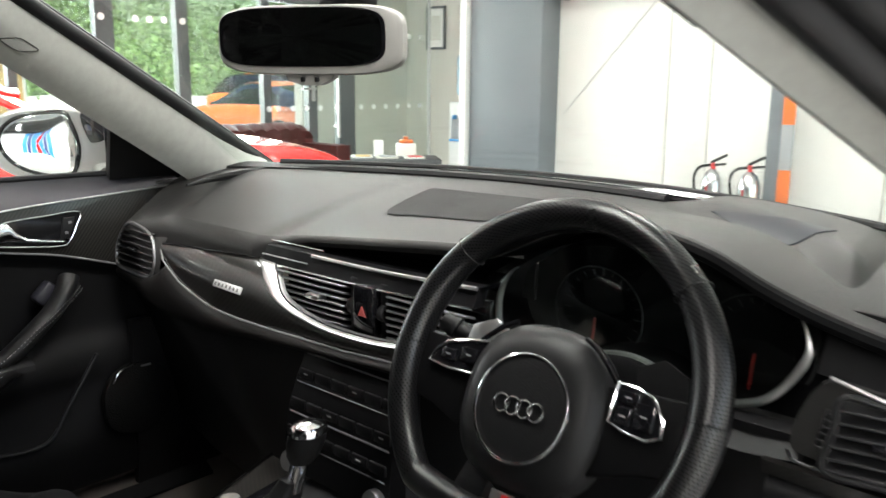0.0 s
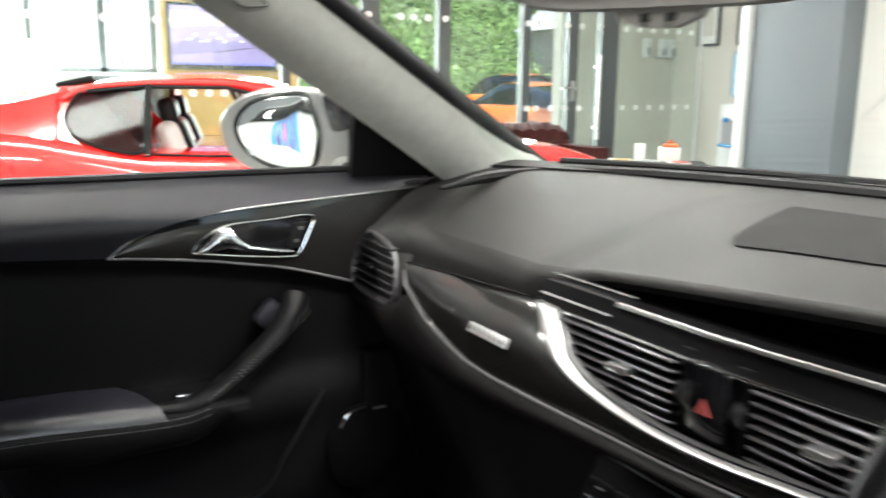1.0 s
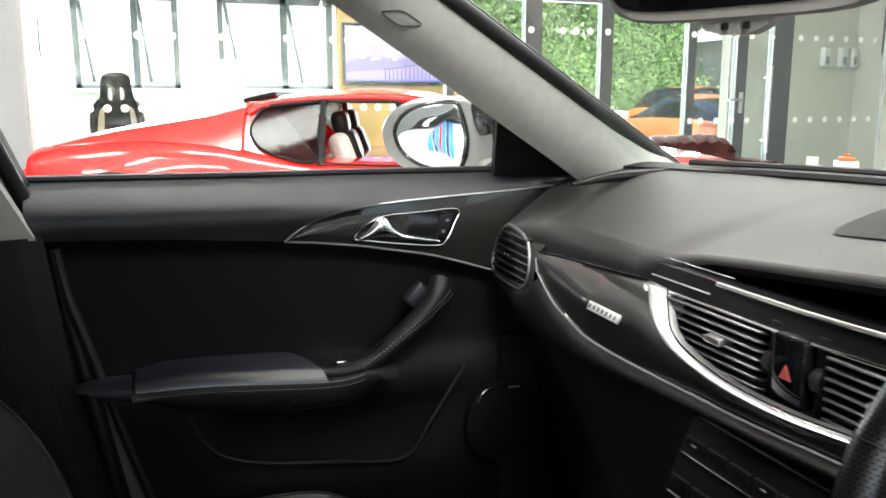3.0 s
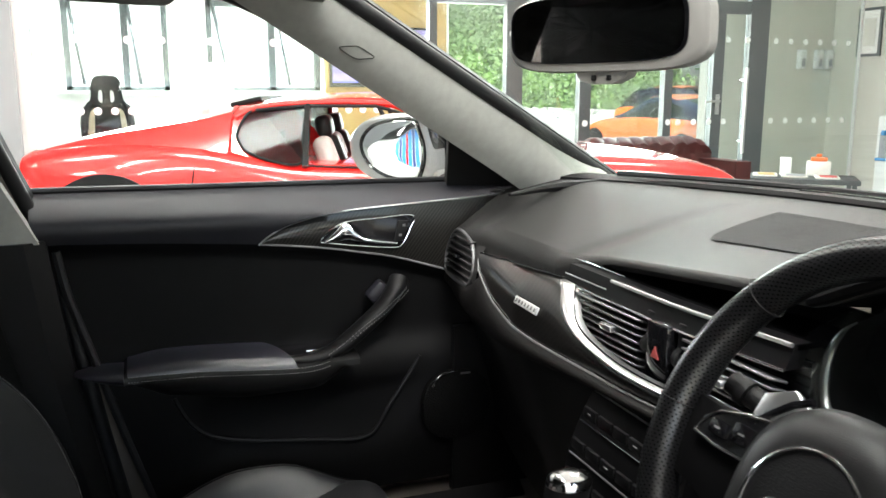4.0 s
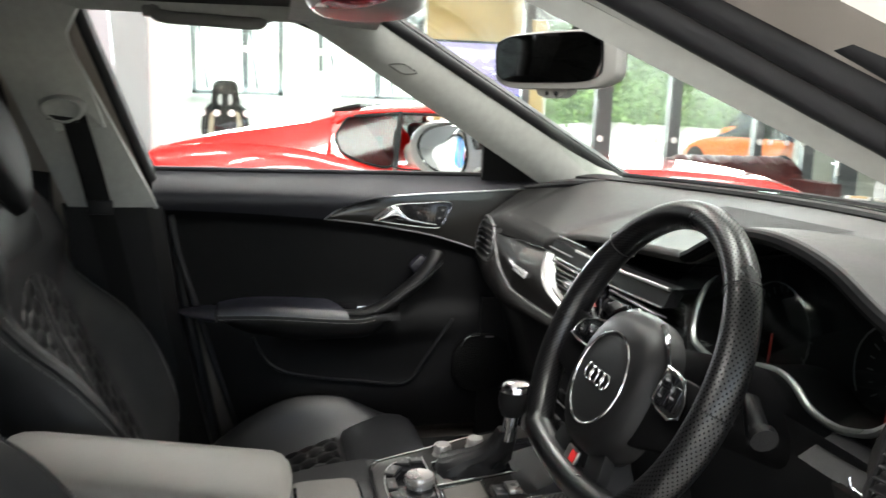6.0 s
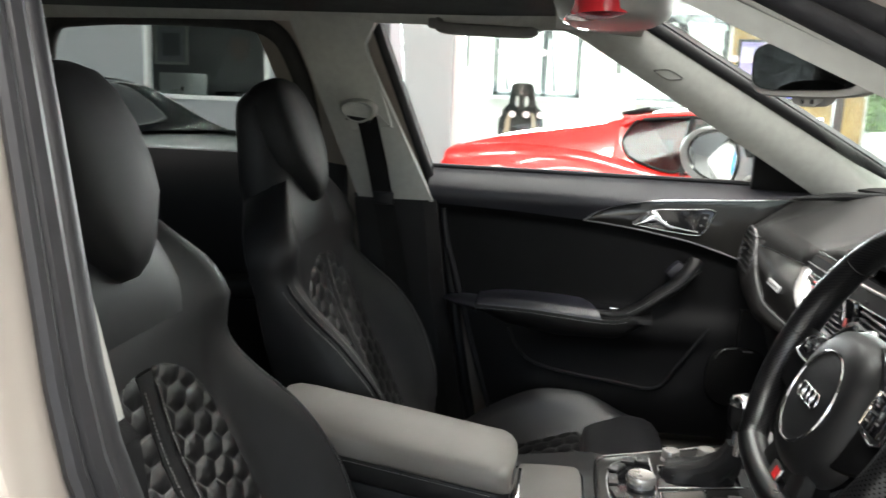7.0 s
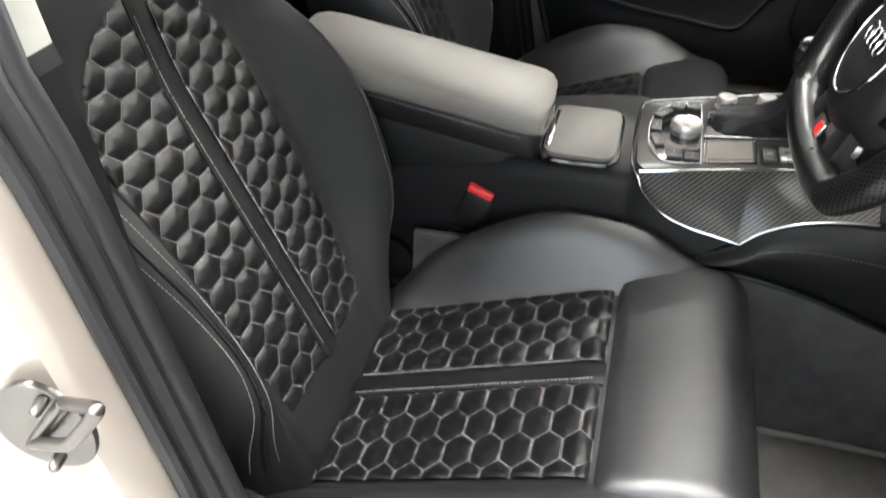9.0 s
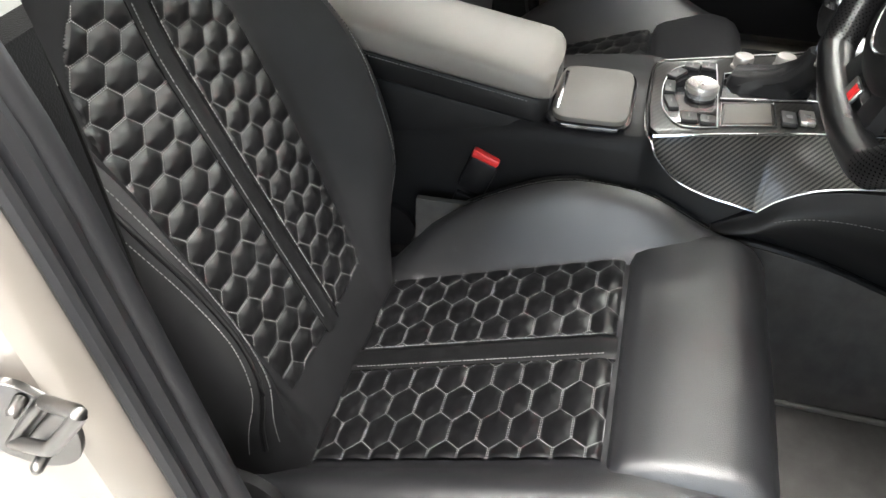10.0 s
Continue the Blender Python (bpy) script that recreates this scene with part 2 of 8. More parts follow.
MATT_SILVER = material("matt silver mirror cap", (0.40, 0.39, 0.385), 0.30, 0.9, vary=0.05, rough_vary=0.05)
PAINT = material("pearl white car paint", (0.29, 0.262, 0.235), 0.3, 0.35, coat=1.0, vary=0.03, scale=4, rough_vary=0.03)
LOUVRE = material("grey louvre metal", (0.16, 0.16, 0.165), 0.35, 0.7, vary=0.05)
RUBBER = material("black rubber", (0.010, 0.010, 0.0115), 0.5, spec=0.32, bump=0.06, bump_scale=900, vary=0.15)
HEADLINER = material("black headliner cloth", (0.030, 0.030, 0.029), 0.9, spec=0.15, bump=0.2, bump_scale=1400, vary=0.15)
PILLAR = material("grey woven pillar cloth", (0.31, 0.315, 0.295), 0.85, bump=0.2, bump_scale=1600, vary=0.06, scale=60)
CARPET = material("black carpet", (0.062, 0.060, 0.058), 0.95, spec=0.1, bump=0.5, bump_scale=900, vary=0.14, scale=35)
THREAD = material("pale grey thread", (0.22, 0.22, 0.217), 0.7, vary=0.15)
MIRROR = material("mirror glass", (0.85, 0.86, 0.87), 0.02, 1.0, vary=0.0, rough_vary=0)
MIRROR_DIM = material("dimming mirror glass", (0.55, 0.56, 0.57), 0.02, 1.0, vary=0.0, rough_vary=0)
WINDOW = glass("clear car glass", (0.96, 1.0, 0.98), 0.0, 0.94)
COUPE_GLASS = glass("grey coupe glass", (0.16, 0.18, 0.18), 0.05, 1.0, 0.25)
TINTED = glass("privacy glass", (0.58, 0.62, 0.61), 0.0, 1.0)
PANE = glass("clear partition glass", (0.97, 1.0, 0.99), 0.0, 0.95)
RED_MARK = material("red plastic", (0.62, 0.03, 0.03), 0.4, vary=0.05)
WHITE_MARK = material("white print", (0.6, 0.6, 0.6), 0.6, vary=0.05)
GREY_MARK = material("grey print", (0.12, 0.12, 0.12), 0.6, vary=0.05)
NEEDLE_RED = material("dim red needle", (0.22, 0.012, 0.01), 0.5, vary=0.05)
RED_PAINT = material("glossy red car paint", (0.70, 0.012, 0.010), 0.25, 0.0, coat=1.0, vary=0.03, scale=3, rough_vary=0.02)
MAROON = material("dark red car paint", (0.16, 0.012, 0.014), 0.25, 0.1, coat=1.0, vary=0.05, scale=3)
SILVER_PAINT = material("silver car paint", (0.58, 0.60, 0.60), 0.28, 0.6, coat=1.0, vary=0.03, scale=3)
WHITE_PAINT = material("white car paint", (0.8, 0.8, 0.8), 0.3, coat=1.0, vary=0.02)
ORANGE_PAINT = material("orange car paint", (0.75, 0.16, 0.02), 0.3, coat=1.0, vary=0.04)
BLUE_PAINT = material("light blue stripe", (0.02, 0.25, 0.62), 0.35, coat=0.8, vary=0.04)
NAVY_PAINT = material("dark blue stripe", (0.02, 0.03, 0.15), 0.35, coat=0.8, vary=0.04)
TYRE = material("tyre rubber", (0.015, 0.015, 0.015), 0.7, bump=0.1, vary=0.2)
WALL_WHITE = material("white painted wall", (0.8, 0.79, 0.76), 0.7, bump=0.05, bump_scale=60, vary=0.04, scale=2)
WALL_CREAM = material("cream painted wall", (0.62, 0.6, 0.54), 0.75, bump=0.05, bump_scale=60, vary=0.05, scale=2)
WALL_GREY = material("mid grey painted wall", (0.33, 0.34, 0.36), 0.7, bump=0.05, bump_scale=60, vary=0.04, scale=2)
WALL_SLATE = material("slate grey panel", (0.16, 0.18, 0.2), 0.6, bump=0.04, bump_scale=40, vary=0.05, scale=1.5)
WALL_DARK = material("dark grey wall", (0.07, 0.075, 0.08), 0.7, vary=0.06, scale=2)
OCHRE = material("light oak board", (0.55, 0.36, 0.14), 0.6, vary=0.12, scale=8)
FRAME_GREY = material("dark grey window frame", (0.07, 0.08, 0.085), 0.45, vary=0.05)
FRAME_WHITE = material("white window frame", (0.75, 0.76, 0.76), 0.4, vary=0.04)
TILE = material("pale grey floor tile", (0.42, 0.42, 0.41), 0.3, vary=0.08, scale=3, bump=0.02)
CEILING = material("white ceiling", (0.75, 0.75, 0.74), 0.8, vary=0.03, scale=2)
DOTS = material("frosted white film", (0.85, 0.87, 0.87), 0.6, vary=0.02)
LAMP = emitter("led panel", (1.0, 0.97, 0.93), 5.0)

# ---- car: shell, roof, pillars, floor ----
lin = lambda a, b, n: [a + (b - a) * i / (n - 1) for i in range(n)]  # noqa: E731
car = thing("estate_car", (0, 0.2, 0), "pearl white estate car body with grey pillar trim and black headliner", "car")


def on_line(a, b, s):
    return tuple(a[i] + (b[i] - a[i]) * s for i in range(3))


# the pillar's inner edges, near the screen and near the side window, foot to head
PW0, PW1 = (0.70, 1.25, 1.058), (0.50, 0.640, 1.382)
for side, PS0, PS1 in ((-1, (0.690, 1.095, 1.023), (0.500, 0.478, 1.378)), (1, (0.764, 1.135, 1.030), (0.548, 0.440, 1.368))):
    def trim(u, v, k=side, PS0=PS0, PS1=PS1):
        a, b = on_line(PS0, PS1, v), on_line(PW0, PW1, v)
        bow = math.sin(math.pi * u) * 0.016
        flare = 0.03 * math.exp(-v * 14)
        p = [a[i] + (b[i] - a[i]) * u for i in range(3)]
        return (k * (p[0] - bow - flare * u), p[1] - 0.4 * bow - 0.2 * flare, p[2])
    part("a_pillar_trim", slab(trim, lin(0, 1, 13), lin(-0.02, 1.0, 24), (side * 0.02, 0.02, 0.006)), PILLAR, car, "grey cloth windscreen pillar trim")
    # small relief tab near the head of the pillar
    tab = []
    for p in ellipse(0.5, 0.5, 28, 5):
        tab.append(tuple(Vector(trim(0.42 + 0.22 * p[1], 0.72 + 0.055 * p[0])) + Vector((-side * 0.0006, -0.0006, 0))))
    part("airbag_tab", tube(tab, 0.0008, 5, closed=True), SOFT, car)
    # black screen seal, outer body pillar and side seal
    part("screen_seal", tube([(side * (p[0] + 0.006), p[1] + 0.012, p[2] + 0.004) for p in [on_line(PW0, PW1, q) for q in lin(-0.06, 1.05, 12)]], 0.0135, 10), RUBBER, car, "black rubber windscreen seal")
    outer = []
    for s in lin(-0.08, 1.0, 14):
        a, b = on_line(PS0, PS1, s), on_line(PW0, PW1, s)
        outer.append([(side * (a[0] + 0.012), a[1] - (0.008 if side > 0 else -0.006), a[2]), (side * (a[0] + 0.055), a[1] + 0.02, a[2] + 0.005), (side * (a[0] + 0.075), a[1] + 0.08, a[2] + 0.02), (side * (b[0] + 0.06), b[1] + 0.05, b[2] + 0.02), (side * (b[0] + 0.012), b[1] + 0.03, b[2] + 0.014), (side * (b[0] + 0.01), b[1] + 0.012, b[2])])
    part("a_pillar", loft(outer if side < 0 else [[(q[0] + 0.075, q[1] + 0.01, q[2] + 0.035) for q in r] for r in outer]), PAINT if side > 0 else RUBBER, car)
    if side > 0:
        # the trim's flange towards the door, and the broad black seal beyond it
        E1, E2 = ((0.764, 1.135, 1.030), (0.548, 0.440, 1.368)), ((0.808, 1.130, 1.030), (0.573, 0.505, 1.368))
        part("pillar_flange", slab(lambda u, v: tuple(Vector(on_line(*E1, v)) * (1 - u) + Vector(on_line(*E2, v)) * u + Vector((0, -0.006, 0.004)) * math.sin(math.pi * u)), lin(0, 1, 7), lin(-0.03, 1.02, 24), (0.004, 0.012, 0.004)), PILLAR, car)
        edge = [on_line(*E2, v) for v in lin(-0.05, 1.0, 16)] + [(0.588, 0.40, 1.395), (0.604, 0.28, 1.405), (0.610, 0.10, 1.400)]
        for (dx, dy, dz), r in (((0.014, 0.0, 0.010), 0.016), ((0.040, 0.004, 0.022), 0.017), ((0.066, 0.008, 0.036), 0.018)):
            part("door_seal", tube([(q[0] + dx, q[1] + dy, q[2] + dz) for q in edge], r, 10), RUBBER, car, "black rubber door opening seal")
    else:
        rail = cr([(side * 0.715, 1.10, 1.03), (side * 0.655, 0.78, 1.22), (side * 0.60, 0.45, 1.375), (side * 0.60, 0.2, 1.40), (side * 0.605, 0.10, 1.395)], 6)
        part("door_seal", tube([(p[0] - 0.006, p[1] + 0.03, p[2] + 0.012) for p in rail], 0.011, 10), RUBBER, car)

HANDLE = material("mid grey handle plastic", (0.10, 0.10, 0.095), 0.5, vary=0.05)
# roof and headliner
def roof(u, v):
    y = lerp(v, [0, 1], [0.64, -1.75])
    x = u * lerp(v, [0, 0.15, 0.5, 1], [0.50, 0.565, 0.58, 0.53])
    return (x, y, 1.395 + 0.045 * (1 - u * u) * lerp(v, [0, 0.3, 1], [0.5, 1, 0.6]))
part("headliner", slab(roof, lin(-1, 1, 21), lin(0, 1, 24), (0, 0, 0.01)), HEADLINER, car, "black cloth headliner")
part("roof_panel", slab(lambda u, v: (roof(u, v)[0] * 1.13, roof(u, v)[1], roof(u, v)[2] + 0.03 - 0.02 * u * u), lin(-1, 1, 21), lin(0, 1, 24), (0, 0, 0.008)), PAINT, car)
for side in (-1, 1):
    railp = [(side * 0.565, 0.62, 1.392), (side * 0.60, 0.40, 1.40), (side * 0.61, 0.1, 1.405), (side * 0.61, -0.6, 1.40), (side * 0.58, -1.4, 1.37)]
    part("roof_rail_trim", tube(cr(railp, 6), [0.022] * 25, 10, flat=1.3), PILLAR, car)
    part("roof_side", tube([(p[0] * 1.08, p[1], p[2] + 0.02) for p in cr(railp, 6)], 0.03, 10), PAINT, car)
    # grab handle over the door
    gh = thing("grab_handle", (side * 0.60, 0.33, 1.385), "folded mid grey roof grab handle on the headliner", "handle", "roof handles")
    part("bar", tube(cr([(side * 0.60, 0.21, 1.388), (side * 0.588, 0.23, 1.370), (side * 0.585, 0.32, 1.366), (side * 0.588, 0.41, 1.364), (side * 0.60, 0.43, 1.372)], 5), 0.0085, 8, flat=1.5), HANDLE, gh)
    for yy in (0.21, 0.43):
        part("mount", box((side * 0.598, yy, 1.380), (0.02, 0.035, 0.024), 0.006), HANDLE, gh)

for side in (-1, 1):
    part("kick_panel", slab(lambda u, v: (side * (0.735 - 0.02 * v), 0.95 + 0.55 * u, 0.2 + 0.55 * v), lin(0, 1, 4), lin(0, 1, 6), (side * 0.02, 0, 0)), SOFT_DARK, car)
part("under_dash", slab(lambda u, v: (u, 1.06 + 0.40 * v, 0.60 + 0.10 * v), lin(-0.73, 0.73, 6), lin(0, 1, 4), (0, 0, 0.01)), SOFT_DARK, car)

# lower body: floor, tunnel sides, sill, bulkhead
part("floor_pan", box((0, 0.0, 0.2), (1.5, 2.9, 0.04), 0.01), CARPET, car, "black carpeted car floor")
part("footwell_bulkhead", slab(lambda u, v: (u, 1.30 + 0.16 * v, 0.22 + 0.6 * v), lin(-0.74, 0.74, 6), lin(0, 1, 6), (0, 0.02, 0)), CARPET, car)
for side in (-1, 1):
    sill = [[(side * (0.69 + dx), y, z) for dx, z in ((0, 0.2), (0, 0.36), (0.02, 0.385), (0.1, 0.385), (0.13, 0.36), (0.135, 0.22))] for y in lin(-1.3, 1.2, 12)]
    part("sill", loft(sill), PAINT, car)
    part("sill_trim", slab(lambda u, v: (side * (0.685 + 0.03 * u), -1.2 + 2.3 * v, 0.37 + 0.02 * u), lin(0, 1, 3), lin(0, 1, 8), (0, 0, 0.006)), SOFT_DARK, car)

# b pillars
for side in (-1, 1):
    def bp(u, v, k=side):
        y = lerp(v, [0, 1], [0.015, -0.13]) + u * lerp(v, [0, 0.6, 0.85, 1], [0.185, 0.160, 0.150, 0.205])
        x = lerp(v, [0, 1], [0.715, 0.60]) - 0.012 * math.sin(math.pi * u)
        foot = 0.925 if k > 0 else 0.968
        return (k * x, y, foot + (1.388 - foot) * v)
    part("b_pillar_trim", slab(bp, lin(0, 1, 10), lin(0, 1, 16), (side * 0.03, 0, 0.0)), PILLAR, car, "light grey cloth door pillar trim")
    low = [[(side * x, y, z) for x, y in ((0.70, 0.0 + e), (0.70, 0.17 + e), (0.73, 0.20 + e), (0.78, 0.2 + e), (0.78, -0.02 + e))] for z, e in ((0.22, 0.14), (0.5, 0.08), (0.75, 0.035), (0.972, 0.008))]
    part("b_pillar_lower_trim", loft(low), SOFT_DARK, car)
    seal_at = [(side * (0.775 - max(z - 1.0, 0) * 0.34), lerp(z, [0.3, 0.6, 0.92, 1.38], [0.375, 0.303, 0.228, 0.062] if side > 0 else [0.33, 0.272, 0.217, 0.062]), z) for z in lin(0.33, 1.385, 22)]
    part("door_seal", tube(seal_at, 0.013, 10, up=(1, 0, 0)), RUBBER, car)
    part("door_seal_lip", tube([(p[0] + side * 0.022, p[1] + 0.004, p[2]) for p in seal_at], 0.011, 8, up=(1, 0, 0)), RUBBER, car)
    part("door_seal_edge", tube([(p[0] + side * 0.041, p[1] + 0.006, p[2]) for p in seal_at], 0.007, 8, up=(1, 0, 0)), RUBBER, car)
    skin = []
    for z in lin(0.30, 1.40, 24):
        lean = max(z - 1.0, 0) * 0.34
        e = lerp(z, [0.3, 0.6, 0.92, 1.38], [0.375, 0.303, 0.228, 0.062] if side > 0 else [0.33, 0.272, 0.217, 0.062])
        skin.append([(side * (0.77 - lean), e - 0.012, z), (side * (0.825 - lean), e - 0.002, z), (side * (0.850 - lean), e - 0.016, z), (side * (0.868 - lean), e - 0.09, z), (side * (0.90 - lean), e - 0.13, z), (side * (0.90 - lean), e - 0.3, z), (side * (0.79 - lean), e - 0.3, z), (side * (0.77 - lean), e - 0.1, z)])
    part("b_pillar", loft(skin), PAINT, car, "white painted door pillar")

# striker loop on the driver's pillar
st = thing("door_striker", (0.855, 0.18, 0.735), "bare steel door striker loop bolted to the painted pillar", "striker")
part("plate", prism(cr([(-0.030, 0.012), (-0.012, 0.036), (0.008, 0.038), (0.027, 0.014), (0.029, -0.012), (0.018, -0.034), (-0.004, -0.037), (-0.026, -0.018)], 5, True), (0.86, 0.2331, 0.7759), (-0.22, 1, 0.15), (0.05, -0.15, 1), 0.006, 0.002), STEEL, st)
part("loop", tube(cr([(0.866, 0.258, 0.8078), (0.878, 0.2823, 0.8241), (0.8876, 0.3017, 0.8372), (0.89, 0.3021, 0.8346), (0.89, 0.2813, 0.8068), (0.8876, 0.2712, 0.7967), (0.878, 0.249, 0.7799), (0.866, 0.2211, 0.7589)], 5), 0.0046, 12), STEEL, st, "rounded steel loop")
part("foot_bar", tube([(0.866, 0.258, 0.8078), (0.866, 0.2395, 0.7833), (0.866, 0.2211, 0.7589)], 0.0050, 12), STEEL, st)
for at in ((0.866, 0.2418, 0.8048), (0.866, 0.2406, 0.7527)):
    sw = part("screw", lathe([(0.0, 0.0135), (0.002, 0.0135), (0.004, 0.011), (0.0045, 0.0)], at, (1, 0.2, 0), 24), STEEL, st)
    part("socket", lathe([(0.0, 0.005), (0.001, 0.005), (0.001, 0.0)], (at[0] + 0.0042, at[1] + 0.0008, at[2]), (1, 0.2, 0), 12), SOFT_DARK, sw)

# windscreen, passenger window, rear side window and their frames
part("windscreen", slab(lambda u, v: (u * lerp(v, [0, 1], [0.735, 0.54]), lerp(v, [0, 1], [1.50, 0.66]) - (0.30 * (1 - v) + 0.06) * u * u, lerp(v, [0, 1], [1.045, 1.425]) + 0.045 * math.sin(math.pi * v)), lin(-1, 1, 21), lin(0, 1, 10), (0, 0.004, 0.004)), WINDOW, car, "clear windscreen").visible_shadow = False

# ---- dashboard ----
dash = thing("dashboard", (0, 1.1, 0.8), "black wraparound dashboard with a carbon inlay and chrome trim", "dashboard")


def screen_y(x):
    return 1.48 - 0.30 * (x / 0.74) ** 2


def slot(x):
    """1 over the screen slot in the middle, 0 elsewhere."""
    a = min(max((x + 0.270) / 0.11, 0), 1)
    b = min(max((0.20 - x) / 0.03, 0), 1)
    return math.sqrt(max(0, 1 - (1 - a) ** 2)) * b * b * (3 - 2 * b)


def front_z(x):
    """Height of the top pad's front edge: the slot in the middle, the brow over the dials, falling to both doors."""
    if x < -0.30:
        return 0.985 - 0.024 * min(max((-x - 0.56) / 0.12, 0), 1)
    return smooth_lerp(x, [-0.30, -0.25, -0.21, -0.155, -0.015, 0.09, 0.14, 0.185, 0.21, 0.24, 0.29, 0.36, 0.424, 0.486, 0.546, 0.60, 0.66, 0.72], [0.985, 0.984, 0.990, 0.996, 1.010, 1.020, 1.024, 1.030, 1.040, 1.055, 1.076, 1.085, 1.082, 1.068, 1.042, 1.024, 1.010, 1.0])



def dash_top(u, v):
    x = u
    y1 = screen_y(x) - 0.02
    y0 = 0.962 + max(0.023 * slot(x), 0.018 * min(max((x - 0.10) / 0.03, 0), 1))
    y = y0 + (y1 - y0) * v
    zf = front_z(x)
    k = min(v / 0.8, 1)
    rise = math.sin(min(v * 1.15, 1) * math.pi / 2) if zf < 1.052 else k * k * (3 - 2 * k)
    return (x, y, zf + (1.053 - zf) * rise)
part("top_pad", slab(dash_top, lin(-0.715, 0.715, 144), [s**1.4 for s in lin(0, 1, 30)], (0, 0.01, -0.02)), SOFT, dash, "grained dark grey top pad")


def dash_brow(u, v):
    """The rolled front of the top pad down to the trim."""
    a = Vector(dash_top(u, 0.0))
    gap = max(slot(u), 1.0 if u > 0.17 else 0.0)
    a0 = radians(25)
    ang = a0 + min(v, 1) * (math.pi / 2 - a0)
    R = 0.035 * (1 - gap) + 0.011 * gap
    return (u, a.y - R * (math.sin(ang) - math.sin(a0)), a.z - R * (math.cos(a0) - math.cos(ang)) - 0.06 * max(0, v - 1) * (1 - gap))
part("pad_roll", surf(dash_brow, lin(-0.715, 0.715, 144), lin(0, 1, 8) + [1.35]), SOFT, dash)

# rear screen rim: vents slot and dark strip along the glass
part("screen_rim", slab(lambda u, v: (u, screen_y(u) - 0.085 + 0.12 * v, 1.056 + 0.008 * math.sin(v * math.pi) - 0.004 * v), lin(-0.71, 0.71, 60), lin(0, 1, 5), (0, 0, -0.02)), SOFT_DARK, dash, "black defroster strip along the windscreen")
ridge = cr([(-0.535, 0.985, 1.041), (-0.592, 1.09, 1.044), (-0.605, 1.185, 1.046), (-0.56, 1.240, 1.050), (-0.46, 1.285, 1.055)], 6) + [(x, screen_y(x) - 0.090, 1.056) for x in lin(-0.42, 0.24, 40)]
part("rim_ridge", tube(ridge, [0.0095 * min(1, 0.3 + i / 10) for i in range(len(ridge))], 8), SOFT_DARK, dash, "rounded black ridge behind the top pad")
part("rim_ridge", tube([(x, screen_y(x) - 0.035, 1.064) for x in lin(-0.60, 0.60, 60)], 0.0065, 8), SOFT_DARK, dash)
for k, dy in enumerate((0.085, 0.105)):
    part("defroster_slot", tube([(x, screen_y(x) - dy + 0.03, 1.063) for x in lin(-0.25, 0.52, 30)], 0.004, 6), GLOSS, dash)
# speaker mesh in the middle, display lens before the driver, and light sensor pods
part("speaker_mesh", surf(lambda u, v: (lambda x, y: (x, y, dash_top(x, (y - dash_top(x, 0)[1]) / (dash_top(x, 1)[1] - dash_top(x, 0)[1]))[2] + 0.002))(lerp(u, [0, 1], [-0.112 - 0.05 * math.sqrt(v), 0.17]), 1.095 + 0.16 * v - 0.02 * max(0, 0.2 - u)), lin(0, 1, 24), lin(0, 1, 10)), material("fine speaker mesh", (0.011, 0.011, 0.011), 0.6, spec=0.15, bump=0.5, bump_scale=900, pattern="voronoi"), dash)
# raised deck of the head-up display with its dark lens
hf = cr([(0.23, 1.26, 1.064), (0.31, 1.222, 1.071), (0.40, 1.182, 1.073), (0.505, 1.105, 1.069), (0.578, 1.040, 1.062), (0.614, 1.022, 1.058)], 6)
hb_ = cr([(0.20, 1.41, 1.066), (0.29, 1.38, 1.071), (0.38, 1.35, 1.073), (0.46, 1.31, 1.073), (0.54, 1.255, 1.071), (0.618, 1.19, 1.064)], 6)


def ease(k):
    k = min(max(k, 0.0), 1.0)
    return k * k * (3 - 2 * k)


def pad_z(x, y):
    a, b = dash_top(x, 0)[1], dash_top(x, 1)[1]
    return dash_top(x, min(max((y - a) / (b - a), 0), 1))[2]


def deck_at(u, v):
    i = min(int(u * (len(hf) - 1)), len(hf) - 2)
    k = u * (len(hf) - 1) - i
    p = (Vector(hf[i]) * (1 - k) + Vector(hf[i + 1]) * k) * (1 - v) + (Vector(hb_[i]) * (1 - k) + Vector(hb_[i + 1]) * k) * v
    base = pad_z(p.x, p.y)
    swell = ease(v / lerp(u, [0, 0.5, 1], [0.7, 0.6, 0.3])) * ease((1 - u) / 0.14) * ease(u / 0.35)
    return (p.x, p.y, base - 0.003 + (p.z + 0.002 - base) * swell)


part("display_deck", slab(deck_at, lin(0, 1, 60), lin(0, 1, 18), (0, 0, -0.03)), SOFT, dash, "raised grained deck over the dials")
part("display_lens", slab(lambda u, v: (lambda q: (q[0], q[1], q[2] + 0.0015))(deck_at(lerp(u, [0, 1], [0.33 + 0.13 * v, 0.77 - 0.14 * v]), lerp(u, [0, 1], [0.32 - 0.24 * v, 0.62 - 0.50 * v]))), lin(0, 1, 24), lin(0, 1, 8), (0, 0, -0.004)), material("dark matt display lens", (0.012, 0.013, 0.018), 0.35, spec=0.15, vary=0.05), dash, "dark display lens")

# carbon inlay before the passenger
def face_y(x, z):
    """The dashboard's face: upright at the door, bellied out towards the driver below its top edge."""
    belly = lerp(x, [-0.72, -0.56, -0.45, -0.32, -0.22, -0.1, 0.2], [0.012, 0.022, 0.036, 0.050, 0.042, 0.032, 0.022])
    return 0.945 + 0.012 * max(0.0, (-x - 0.56) / 0.15) - belly * (1 - math.exp(-max(0.950 - z, 0) / 0.03))


